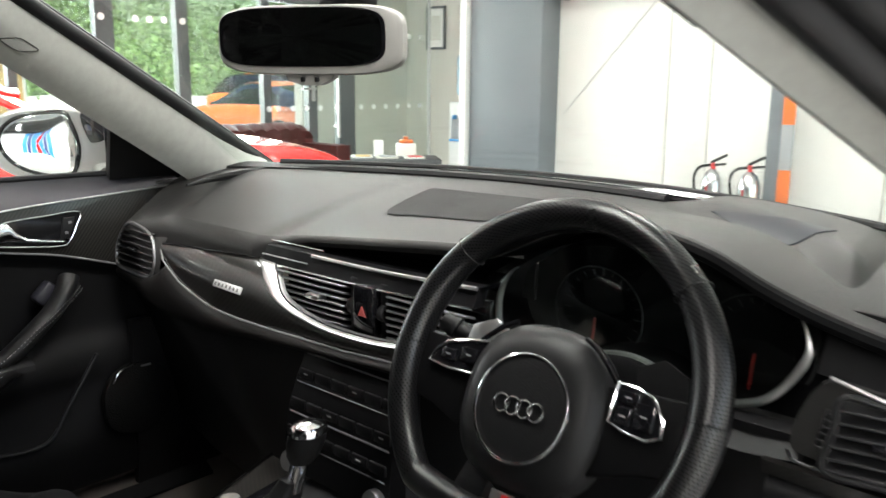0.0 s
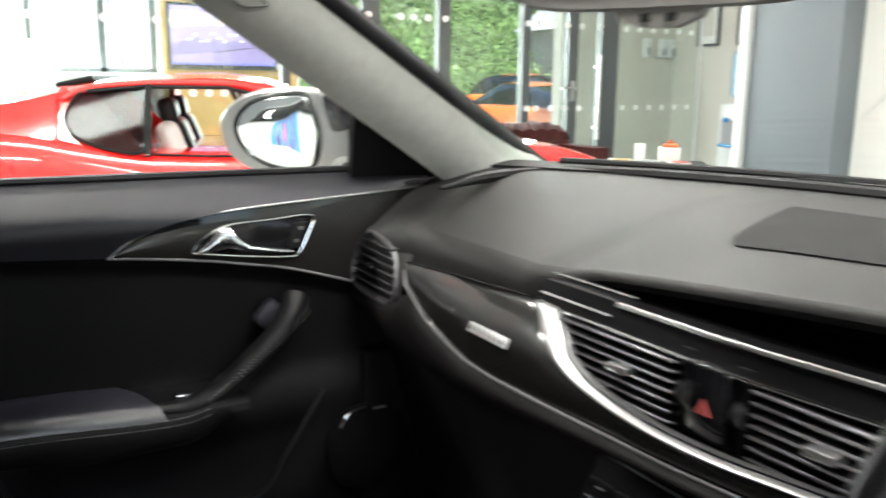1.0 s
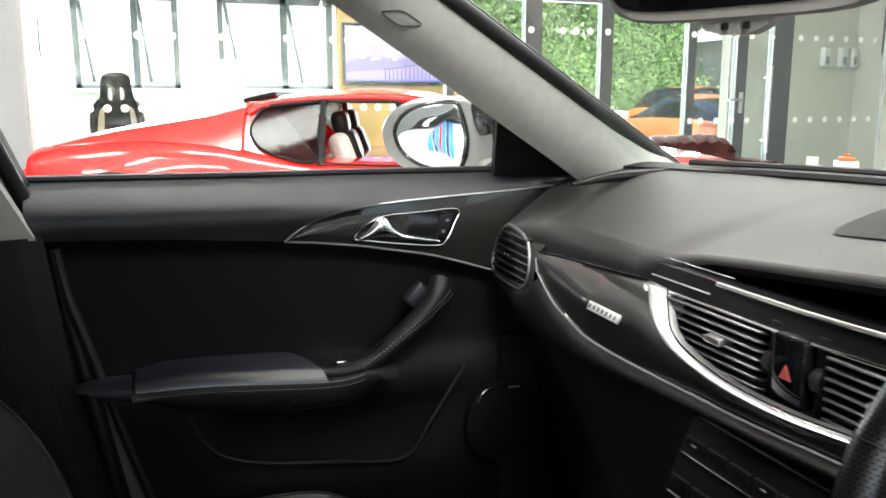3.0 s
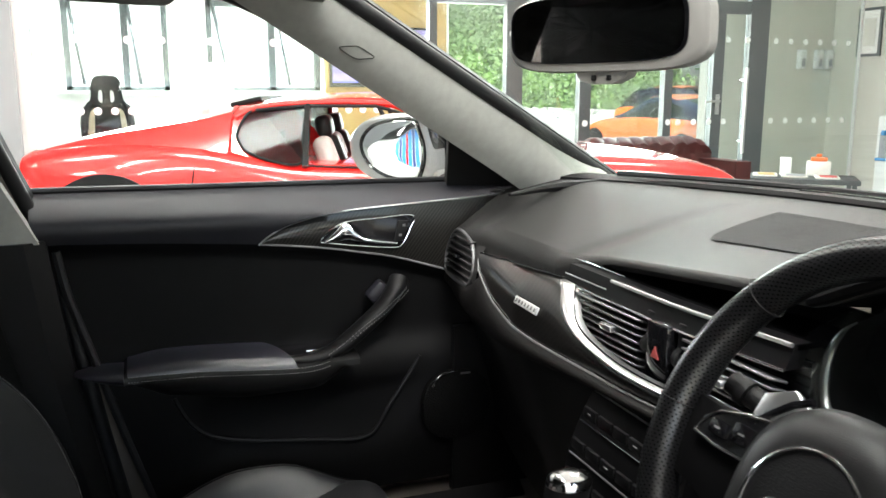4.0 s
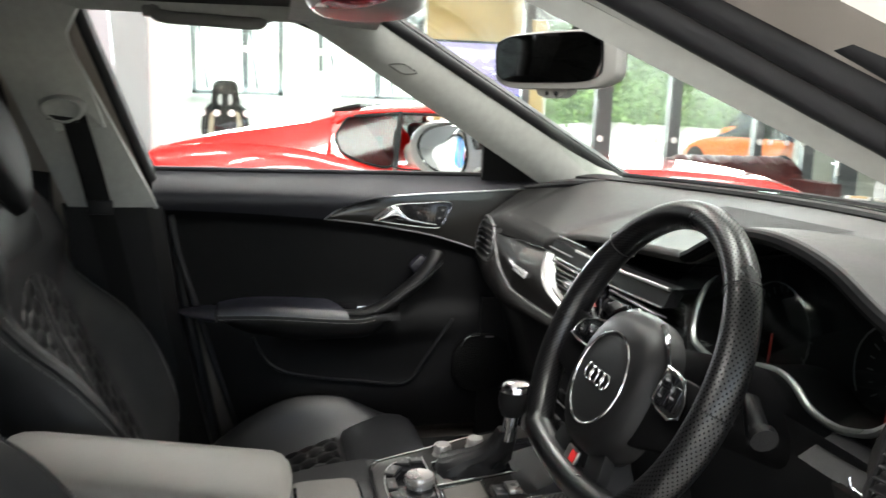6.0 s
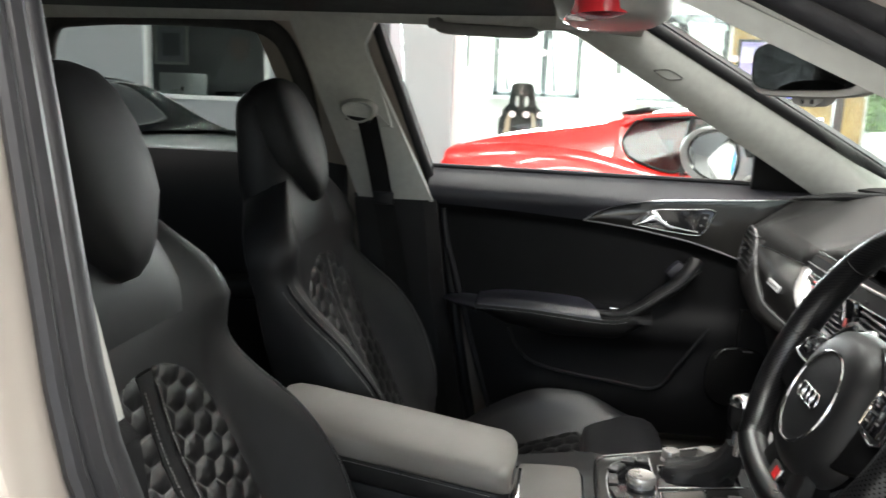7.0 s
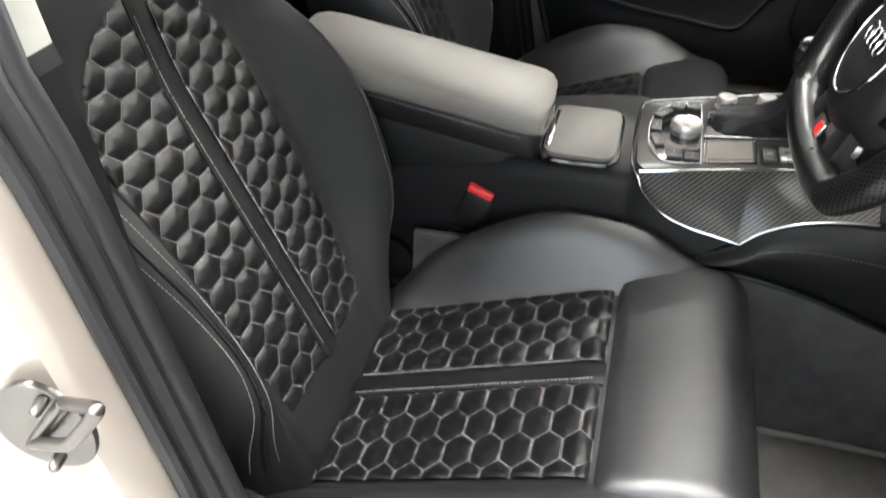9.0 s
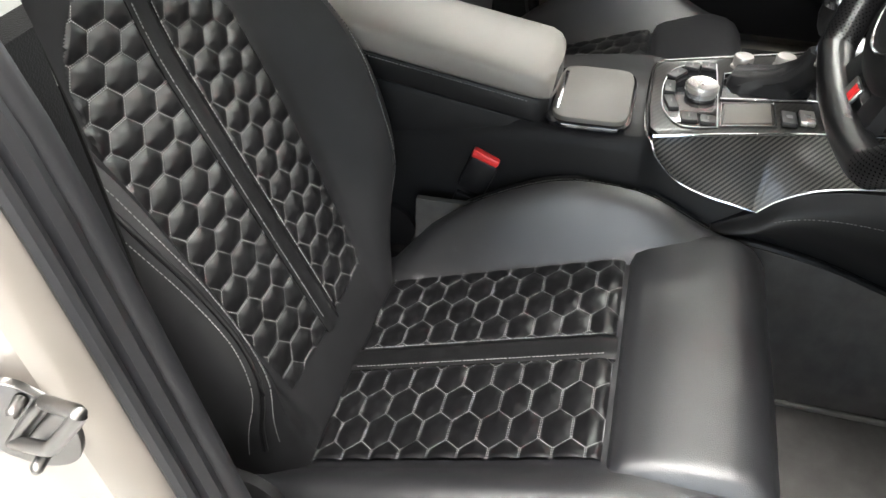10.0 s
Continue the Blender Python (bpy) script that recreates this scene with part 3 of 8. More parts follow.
ARC_OUT = cr([(-0.249, 0.951), (-0.226, 0.942), (-0.205, 0.927), (-0.178, 0.909), (-0.146, 0.896), (-0.098, 0.885), (-0.045, 0.879), (0.03, 0.879), (0.10, 0.885), (0.20, 0.893)], 6)
ARC_IN = cr([(-0.211, 0.949), (-0.197, 0.941), (-0.181, 0.929), (-0.163, 0.913), (-0.138, 0.901), (-0.095, 0.8905), (-0.043, 0.8845), (0.03, 0.884), (0.10, 0.8895), (0.20, 0.897)], 6)


def inlay(u, v):
    x = lerp(u, [0, 1], [-0.541, 0.16])
    zt = lerp(x, [-0.541, -0.44, -0.34, -0.252], [0.936, 0.943, 0.947, 0.951]) if x < -0.249 else float(np.interp(x, [p[0] for p in ARC_OUT], [p[1] for p in ARC_OUT])) - 0.001
    zl = smooth_lerp(x, [-0.541, -0.53, -0.505, -0.435, -0.35, -0.27, -0.19, -0.12, -0.03, 0.16], [0.930, 0.918, 0.907, 0.885, 0.872, 0.864, 0.861, 0.860, 0.860, 0.868])
    z = zt + (zl - zt) * v
    return (x, face_y(x, z) - 0.003 * math.sin(math.pi * v) - 0.003, z)
part("carbon_inlay", slab(inlay, lin(0, 1, 70), lin(0, 1, 14), (0, 0.012, 0)), CARBON_DARK, dash, "lacquered carbon fibre inlay")
part("inlay_edge", tube([tuple(Vector(inlay(u, 1.0)) + Vector((0, -0.002, -0.003))) for u in lin(0, 1, 40)], 0.0018, 6), GREY_MARK, dash)
part("inlay_edge", tube([tuple(Vector(inlay(u, 0.0)) + Vector((0, 0.0, 0.002))) for u in lin(0, 0.41, 30)], 0.0016, 6), GLOSS, dash)


LIP = material("dark brown-black grained plastic", (0.0055, 0.0051, 0.005), 0.45, spec=0.08, bump=0.2, bump_scale=700, pattern="voronoi", vary=0.1, scale=9)


# padded lower lip below the inlay, sweeping round to the door
def lip(u, v):
    x = lerp(u, [0, 1], [-0.73, 0.17])
    zt = smooth_lerp(x, [-0.73, -0.66, -0.60, -0.55, -0.505, -0.435, -0.35, -0.27, -0.19, -0.03, 0.17], [0.872, 0.868, 0.868, 0.880, 0.904, 0.882, 0.869, 0.861, 0.858, 0.857, 0.865])
    zl = smooth_lerp(x, [-0.73, -0.68, -0.57, -0.45, -0.33, -0.22, -0.1, 0.17], [0.840, 0.836, 0.818, 0.816, 0.824, 0.832, 0.838, 0.848])
    z = zt + (zl - zt) * v
    return (x, face_y(x, z) - 0.003 - 0.013 * math.sin(v * math.pi) ** 0.6, z)
BADGE = Matrix.Translation((-0.287, face_y(-0.287, 0.905) - 0.0065, 0.9055)) @ Matrix.Rotation(0.02, 4, "Y") @ Matrix.Rotation(-0.45, 4, "X")
part("badge_plate", moved(box((0, 0, 0), (0.076, 0.004, 0.0125), 0.0015), BADGE), material("pale silver plate", (0.52, 0.52, 0.52), 0.35, 0.3, vary=0.06), dash, "small satin metal badge plate")
for k in range(7):
    part("badge_bar", moved(box((-0.031 + 0.0103 * k, -0.0023, 0), (0.0052, 0.001, 0.0058), 0.0004), BADGE), GREY_MARK, dash)
part("lower_lip", surf(lip, lin(0, 1, 46), lin(0, 1, 10)), LIP, dash, "grained roll below the carbon inlay")
part("lower_face", surf(lambda u, v: (u, face_y(u, 0.81) + 0.012 + 0.10 * v ** 0.8, lerp(u, [-0.73, -0.57, -0.45, -0.22, 0.17], [0.842, 0.82, 0.818, 0.834, 0.85]) - 0.33 * v), lin(-0.73, 0.17, 30), lin(0, 1, 10)), SOFT_DARK, dash, "black glovebox face")
part("glovebox_handle", box((-0.34, 0.985, 0.775), (0.11, 0.012, 0.012), 0.004), GLOSS, dash)

# end cap and the face between inlay and end vent
part("end_face", surf(lambda u, v: ((x := lerp(u, [0, 1], [-0.735, -0.538])), face_y(x, (z := lerp(v, [0, 1], [lerp(x, [-0.735, -0.56], [0.952, 0.958]), lerp(x, [-0.735, -0.60, -0.538], [0.868, 0.866, 0.885])]))) - 0.001, z), lin(0, 1, 24), lin(0, 1, 12)), SOFT, dash)
part("end_cap", surf(lambda u, v: (-0.715 + 0.006 * math.sin(v * 3), face_y(-0.715, 0.9) + 0.05 + 0.25 * u, 0.84 + 0.16 * v), lin(0, 1, 6), lin(0, 1, 6)), SOFT_DARK, dash)


SLAT = material("black louvre plastic", (0.010, 0.010, 0.0105), 0.4, spec=0.3, vary=0.05)


def air_vent(parent_label, at, ex, ey, w, h, rows, shape=None, rim=None):
    """A louvred outlet: rim, dark throat, slats and a slider."""
    ex, ey, at = Vector(ex).normalized(), Vector(ey).normalized(), Vector(at)
    ez = ex.cross(ey)
    pts = shape or ellipse(w / 2, h / 2, 36, 3)
    ring = [tuple(at + ex * p[0] + ey * p[1]) for p in pts]
    v = part("air_vent", tube(ring, 0.0035, 8, closed=True, up=tuple(ez)), rim or SATIN, dash, parent_label)
    part("throat", prism(pts, at - ez * 0.022, ex, ey, 0.006), GLOSS, v)
    for k in range(rows):
        yy = -h / 2 + h * (k + 0.7) / (rows + 0.4)
        half = [p[0] for p in pts if abs(p[1] - yy) < h / rows]
        if half:
            lo, hi = min(half) * 0.93, max(half) * 0.93
            c = at + ex * (lo + hi) / 2 + ey * yy - ez * 0.005
            part("slat", moved(box((0, 0, 0), (hi - lo, 0.0026, 0.020), 0.001, 1), Matrix.Translation(c) @ Matrix((ex, ey, ez)).transposed().to_4x4() @ Matrix.Rotation(0.35, 4, "X")), SLAT, v)
    part("slider", moved(box((0, 0, 0), (0.02, 0.007, 0.012), 0.002), Matrix.Translation(at + ez * 0.006) @ Matrix((ex, ey, ez)).transposed().to_4x4()), GLOSS, v)
    return v


VENT = cr([(-0.684, 0.958), (-0.714, 0.936), (-0.729, 0.900), (-0.716, 0.872), (-0.66, 0.866), (-0.60, 0.866), (-0.574, 0.872), (-0.563, 0.900), (-0.575, 0.934), (-0.600, 0.950), (-0.645, 0.958)], 4, True)
air_vent("leaf-shaped side outlet with a satin rim", (-0.645, face_y(-0.645, 0.91) - 0.006, 0.912), (1, -0.06, 0), (0, 0.16, 1), 0.165, 0.092, 7, shape=[(q[0] + 0.645, q[1] - 0.912) for q in VENT], rim=LOUVRE)
air_vent("driver's side outlet with black louvres", (0.676, 0.928, 0.926), (1, 0.16, 0), (-0.02, 0.1, 1), 0.09, 0.072, 6, shape=cr([(-0.037, 0.036), (-0.042, 0.005), (-0.047, -0.032), (0.0, -0.036), (0.045, -0.036), (0.045, 0.030), (0.0, 0.034)], 8, True), rim=SOFT_DARK)
part("outlet_edge", tube(cr([(0.595, 0.9275, 0.899), (0.597, 0.927, 0.894), (0.603, 0.927, 0.890), (0.640, 0.930, 0.886), (0.685, 0.935, 0.883), (0.715, 0.940, 0.881)], 4), 0.0016, 8), CHROME, dash, "thin chrome line below the outlet")

# middle: satin arc, louvres, hazard switch, gloss strip and screen slot
def ribbon(u, v):
    i = min(int(u * (len(ARC_OUT) - 1)), len(ARC_OUT) - 2)
    k = u * (len(ARC_OUT) - 1) - i
    o = [ARC_OUT[i][j] * (1 - k) + ARC_OUT[i + 1][j] * k for j in (0, 1)]
    q = [ARC_IN[i][j] * (1 - k) + ARC_IN[i + 1][j] * k for j in (0, 1)]
    x, z = o[0] * (1 - v) + q[0] * v, o[1] * (1 - v) + q[1] * v
    return (x, face_y(x, z) - 0.008 - 0.003 * math.sin(math.pi * v) + 0.006 * v * v, z)
part("satin_arc", slab(ribbon, lin(0, 1, 70), lin(0, 1, 7), (0, 0.012, 0)), SATIN, dash, "broad satin aluminium arc round the middle outlets")
part("arc_edge", tube([tuple(Vector(ribbon(u, 1.0)) + Vector((0, 0.001, 0))) for u in lin(0, 1, 60)], 0.0014, 6), GLOSS, dash)
part("vent_throat", slab(lambda u, v: ((x := -0.235 + 0.425 * u), 0.985, lerp(v, [0, 1], [0.868, 0.955])), lin(0, 1, 8), lin(0, 1, 4), (0, 0.006, 0)), GLOSS, dash)
for x0, x1, w in ((-0.205, -0.042, 1), (0.044, 0.187, 0)):
    for k in range(7):
        z = 0.881 + 0.0098 * k
        left = x0 + (0.05 * (1 - k / 6) ** 2 if w else 0)
        bend = 0.012 * (left + x1) / 2
        part("louvre", moved(box((0, 0, 0), (x1 - left, 0.024, 0.0030), 0.001, 1), Matrix.Translation(((left + x1) / 2, 0.947 + bend, z)) @ Matrix.Rotation(-0.3, 4, "X")), LOUVRE, dash)
    part("louvre_slider", box(((x0 + x1) / 2 + (0.02 if w else 0), 0.935, 0.918), (0.028, 0.02, 0.009), 0.003), SATIN, dash)
hz = part("hazard_switch", box((0.0, 0.944, 0.916), (0.042, 0.02, 0.07), 0.004), GLOSS, dash, "black hazard switch with a red triangle")
part("triangle", prism([(-0.008, -0.0065), (0.008, -0.0065), (0, 0.008)], (0.0, 0.9335, 0.914), (1, 0, 0), (0, 0, 1), 0.0012), material("dull red print", (0.34, 0.06, 0.055), 0.5), hz)
for s in (-1, 1):
    part("thumbwheel", lathe([(0.010, -0.006), (0.012, -0.004), (0.012, 0.004), (0.010, 0.006)], (s * 0.032, 0.947, 0.915), (1, 0, 0), 20), SOFT_DARK, dash)
    part("vent_post", box((s * 0.032, 0.952, 0.915), (0.016, 0.012, 0.084), 0.003), SOFT_DARK, dash)
# Near-black without gloss: the slot's shade is put into lid and back plate.
LID = material("slot shade black", (0.0022, 0.0022, 0.0025), 0.6, spec=0.02, vary=0.05)
STRIP = material("dark satin strip", (0.004, 0.004, 0.0045), 0.35, 0.0, spec=0.15, vary=0.05)
part("gloss_strip", slab(lambda u, v: ((x := lerp(u, [0, 1], [-0.25, 0.190])), 0.944 + 0.012 * v + 0.05 * max(0, x - 0.05), lerp(v, [0, 1], [0.947, 0.973]) + 0.02 * max(0, x)), lin(0, 1, 16), lin(0, 1, 4), (0, 0.02, 0)), STRIP, dash, "gloss black strip over the outlets")
strip_at = lambda x, zz, yy: (x, yy + 0.05 * max(0, x - 0.05), zz + 0.02 * max(0, x))  # noqa: E731
part("chrome_line", tube([strip_at(x, 0.9475, 0.943) for x in lin(-0.252, 0.190, 16)], 0.0018, 6), CHROME, dash)
part("chrome_line", tube([strip_at(x, 0.9805, 0.962) for x in lin(-0.246, -0.115, 10)], 0.0012, 6), CHROME, dash)
part("chrome_line", tube([strip_at(x, 0.9725, 0.951) for x in lin(-0.130, 0.190, 16)], 0.0026, 8), SATIN, dash, "satin line along the screen lid")
part("chrome_line", tube([strip_at(x, 0.9600, 0.9465) for x in lin(-0.250, -0.137, 10)], 0.0010, 6), SATIN, dash)
part("screen_slot", slab(lambda u, v: (lerp(u, [0, 1], [-0.26, 0.215]), 1.046 + 0.004 * v, 0.95 + 0.05 * v), lin(0, 1, 6), lin(0, 1, 3), (0, 0.005, 0)), LID, dash)
part("screen_lid", slab(lambda u, v: ((x := lerp(u, [0, 1], [-0.245, 0.190])), 0.958 + 0.10 * v + 0.05 * max(0, x - 0.05), 0.972 + 0.002 * v + 0.02 * max(0, x)), lin(0, 1, 12), lin(0, 1, 3), (0, 0, -0.006)), LID, dash, "closed black screen lid")

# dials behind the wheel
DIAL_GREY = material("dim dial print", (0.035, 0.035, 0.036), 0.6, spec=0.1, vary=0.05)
# Black of the unlit dials; on hood, cowl and spokes it stands for shade.
DIAL_SHADE = material("dial and shade black", (0.003, 0.003, 0.0033), 0.6, spec=0.05, vary=0.05)
part("dial_recess", slab(lambda u, v: (lerp(u, [0, 1], [0.19, 0.60]), 1.055, lerp(v, [0, 1], [0.88, pad_z(lerp(u, [0, 1], [0.19, 0.60]), 1.055) - 0.012])), lin(0, 1, 16), lin(0, 1, 5), (0, 0.01, 0)), DIAL_SHADE, dash)
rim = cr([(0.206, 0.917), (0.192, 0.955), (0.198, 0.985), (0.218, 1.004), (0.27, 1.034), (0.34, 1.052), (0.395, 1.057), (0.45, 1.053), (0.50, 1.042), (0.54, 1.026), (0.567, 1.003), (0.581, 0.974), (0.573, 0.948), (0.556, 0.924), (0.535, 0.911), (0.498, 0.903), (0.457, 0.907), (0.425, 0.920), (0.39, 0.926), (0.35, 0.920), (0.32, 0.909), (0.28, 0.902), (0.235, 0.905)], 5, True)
# Only the lit stretch of the frame is drawn; its shaded top is left out.
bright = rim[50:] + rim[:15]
part("dial_rim", tube([(p[0], 0.985 + 0.03 * (p[1] - 0.9) / 0.1, p[1]) for p in bright], [0.0045 * min(1, 0.15 + i / 9, 0.15 + (len(bright) - 1 - i) / 9) for i in range(len(bright))], 8, up=(0, 1, 0)), SATIN, dash, "lit lower part of the satin dial frame")
part("dial_tunnel", loft([[(p[0] + (p[0] - 0.39) * e, 0.985 + d + 0.03 * (p[1] - 0.9) / 0.1, p[1]) for p in rim] for d, e in ((0, 0.0), (0.07, -0.03))], cap=False), DIAL_SHADE, dash)
part("dial_glass", prism([(p[0], p[1]) for p in rim], (0, 1.016, 0.0), (1, 0, 0), (0, -0.05, 1), 0.002), WINDOW, dash, "clear cover over the dials").visible_shadow = False
for cx in (0.319, 0.518):
    g = part("gauge", tube([(cx + 0.062 * math.cos(a), 1.036, 0.955 + 0.058 * math.sin(a)) for a in lin(-0.5, math.pi + 0.5, 40)], 0.0010, 6), DIAL_GREY, dash, "round gauge with a red needle")
    part("needle", moved(box((0, 0, 0.016), (0.0024, 0.002, 0.042), 0.0005), Matrix.Translation((cx, 1.03, 0.945)) @ Matrix.Rotation(0.08 + math.pi, 4, "Y")), NEEDLE_RED, g)
    for k in range(17):
        a = -0.6 + (math.pi + 1.2) * k / 16
        part("tick", moved(box((0.05, 0, 0), (0.006 if k % 2 else 0.009, 0.001, 0.0012), 0), Matrix.Translation((cx, 1.046, 0.955)) @ Matrix.Rotation(-a, 4, "Y")), DIAL_GREY, g)
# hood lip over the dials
part("hood_lip", tube([(x, dash_top(x, 0)[1] - 0.004, dash_top(x, 0)[2] - 0.010) for x in lin(0.19, 0.71, 50)], 0.008, 8), DIAL_SHADE, dash)
part("hood_inside", slab(lambda u, v: ((x := lerp(u, [0, 1], [0.185, 0.715])), 0.975 + 0.10 * v, dash_top(x, 0)[2] - 0.016 - 0.012 * v), lin(0, 1, 48), lin(0, 1, 4), (0, 0, 0.004)), DIAL_SHADE, dash)
# driver's lower dash with a gloss inlay
part("driver_lower_face", surf(lambda u, v: (lerp(u, [0, 1], [0.17, 0.715]), 0.95 + 0.012 + 0.1 * v, 0.9 - 0.35 * v), lin(0, 1, 16), lin(0, 1, 8)), SOFT_DARK, dash)
part("driver_inlay", slab(lambda u, v: ((x := lerp(u, [0, 1], [0.570, 0.715])), 0.930 + 0.006 * v, 0.881 - 0.003 * u - (0.016 + 0.004 * u) * v), lin(0, 1, 10), lin(0, 1, 4), (0, 0.01, 0)), CARBON_DARK, dash, "narrow carbon strip")
part("driver_roll", tube([(x, 0.945, 0.848 - 0.01 * (x - 0.57)) for x in lin(0.575, 0.715, 8)], 0.014, 12), SOFT_DARK, dash)
part("driver_face", prism(cr([(0.592, 0.893), (0.590, 0.912), (0.597, 0.935), (0.607, 0.955), (0.622, 0.967), (0.66, 0.965), (0.718, 0.958), (0.718, 0.882), (0.66, 0.885), (0.61, 0.888)], 4, True), (0, 0.949, 0), (1, 0, 0), (0, 0, 1), -0.012, 0.004), SOFT, dash, "grained panel round the driver's outlet")
part("face_strip", tube([(0.624, 0.935, 0.975), (0.645, 0.935, 0.970), (0.67, 0.936, 0.964), (0.716, 0.938, 0.957)], 0.0022, 8), SATIN, dash, "thin bright strip over the driver's outlet")
part("face_upper", slab(lambda u, v: (lerp(u, [0, 1], [0.604, 0.72]), 1.0 - 0.04 * v, lerp(v, [0, 1], [1.025, 0.968]) - 0.010 * u), lin(0, 1, 6), lin(0, 1, 4), (0, 0.006, 0)), DIAL_SHADE, dash)
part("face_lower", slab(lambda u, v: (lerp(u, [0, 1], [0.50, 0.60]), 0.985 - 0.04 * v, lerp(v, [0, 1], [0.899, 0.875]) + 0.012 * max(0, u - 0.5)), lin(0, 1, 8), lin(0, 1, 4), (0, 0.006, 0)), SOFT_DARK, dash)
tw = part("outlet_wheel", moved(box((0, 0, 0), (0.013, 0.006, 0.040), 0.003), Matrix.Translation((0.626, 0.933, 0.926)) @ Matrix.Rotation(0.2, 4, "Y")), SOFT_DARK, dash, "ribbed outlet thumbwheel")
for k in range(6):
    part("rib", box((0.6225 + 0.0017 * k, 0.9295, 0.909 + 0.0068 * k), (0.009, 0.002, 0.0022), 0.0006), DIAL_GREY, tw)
part("steering_cowl", loft([[(0.393 + 0.05 * math.cos(a) * s, y, z + 0.045 * math.sin(a) * s) for a in lin(0, math.tau * 23 / 24, 24)] for y, z, s in ((0.83, 0.925, 0.8), (0.87, 0.912, 1.0), (0.95, 0.885, 1.2), (1.04, 0.85, 1.3))]), DIAL_SHADE, dash)

# centre stack: disc slot, climate keys
def stack(u, v):
    return (lerp(u, [0, 1], [-0.104, 0.118]), 0.925 - 0.02 * math.sin(v * 3) - 0.05 * v, 0.855 - 0.19 * v)
STACK_KEY = material("unlit black key", (0.004, 0.004, 0.0044), 0.4, spec=0.08, vary=0.05)
STACK = material("black stack panel", (0.003, 0.003, 0.0033), 0.4, spec=0.06, vary=0.05)
part("centre_control_panel", slab(stack, lin(0, 1, 10), lin(0, 1, 12), (0, 0.03, 0)), STACK, dash, "gloss black centre stack with climate keys")
for v, m in ((0.10, LOUVRE), (0.30, CHROME), (0.52, LOUVRE), (0.74, CHROME)):
    a, b = Vector(stack(0.03, v)), Vector(stack(0.97, v))
    part("chrome_line", tube([tuple(a + Vector((0, -0.002, 0))), tuple(b + Vector((0, -0.002, 0)))], 0.0013, 6), m, dash)
for row, v in enumerate((0.24, 0.45, 0.66)):
    for k in range(6):
        c = Vector(stack(0.1 + 0.16 * k, v))
        part("key", box(tuple(c + Vector((0, -0.002, 0))), (0.031, 0.005, 0.015), 0.0015), STACK_KEY, dash)
        if (k + row) % 3 == 0:
            part("key_mark", box(tuple(c + Vector((0, -0.0049, 0.001))), (0.008, 0.001, 0.0016), 0), GREY_MARK, dash)
for s, u in ((-1, 0.1), (1, 0.9)):
    c = Vector(stack(u, 0.9))
    part("climate_knob", lathe([(0.016, 0), (0.016, 0.012), (0.0145, 0.016), (0, 0.017)], tuple(c), (0, -1, 0.25), 24), SATIN, dash)
part("console_flank", slab(lambda u, v: (-0.125, 0.925 + 0.1 * u, 0.86 - 0.24 * v), lin(0, 1, 3), lin(0, 1, 3), (0.006, 0, 0)), SOFT_DARK, dash)

# ---- steering wheel ----
RAKE = radians(25)
WC = Vector((0.401, 0.800, 0.9515))
WU, WN, WX = Vector((0, math.sin(RAKE), math.cos(RAKE))), Vector((0, -math.cos(RAKE), math.sin(RAKE))), Vector((1, 0, 0))
wheel = thing("steering_wheel", tuple(WC), "flat-bottomed black perforated leather steering wheel with metal trim", "steering wheel")


def wp(x, u, n=0.0):
    return tuple(WC + WX * x + WU * u + WN * n)


RW = 0.170
rim_pts = []
for k in range(96):
    a = math.tau * k / 96
    x, u = RW * math.cos(a), RW * math.sin(a)
    if u < -0.128:
        u = -0.128 - (abs(u) - 0.128) * 0.28
    rim_pts.append((x, u))
part("rim", tube([wp(x, u, 0) for x, u in rim_pts], [0.0158 + 0.0012 * max(0, abs(math.cos(math.tau * k / 96)) - 0.75) * 4 for k in range(96)], 16, closed=True, up=tuple(WN), flat=1.12), RIM, wheel, "perforated black leather rim")
V, F = [], []
for i in range(330):
    a = math.tau * (i + 0.5) / 330
    if math.sin(a) * RW < -0.128:
        continue
    c = Vector((RW * math.cos(a), RW * math.sin(a)))
    rr = 0.0158 + 0.0012 * max(0, abs(math.cos(a)) - 0.75) * 4
    for j in range(24):
        b = math.tau * (j + 0.5 * (i % 2)) / 24
        if math.sin(b) < -0.45:
            continue
        n = len(V)
        for k in range(5):
            e = math.tau * k / 5
            aa, bb = a + 0.00085 * math.cos(e) / RW, b + 0.00085 * math.sin(e) / rr
            R = RW + (rr + 0.00015) * math.cos(bb)
            V.append(wp(R * math.cos(aa), R * math.sin(aa), 1.12 * (rr + 0.00015) * math.sin(bb)))
        F.append(tuple(range(n, n + 5)))
part("perforation", (V, F), material("perforation black", (0.002, 0.002, 0.002), 0.9, spec=0.0), wheel, "fine round holes in the leather", kind="stuff")
for a in (0.72, math.pi - 0.72, 0.02, math.pi - 0.02):
    x, u = RW * math.cos(a), RW * math.sin(a)
    nrm = Vector((math.cos(a), math.sin(a)))
    part("seam", tube([wp(x + 0.0178 * math.cos(b) * nrm.x, u + 0.0178 * math.cos(b) * nrm.y, 0.0192 * math.sin(b)) for b in lin(0, math.tau * 23 / 24, 24)], 0.0007, 5, closed=True), SOFT_DARK, wheel)
part("hub", loft([[wp(p[0] * s, p[1] * s - 0.028, n) for p in ellipse(0.082, 0.083, 40, 2.5)] for s, n in ((0.75, -0.03), (0.98, -0.022), (1.0, -0.008), (0.93, 0.008), (0.78, 0.017), (0.62, 0.02))]), LEATHER, wheel, "black padded airbag boss")
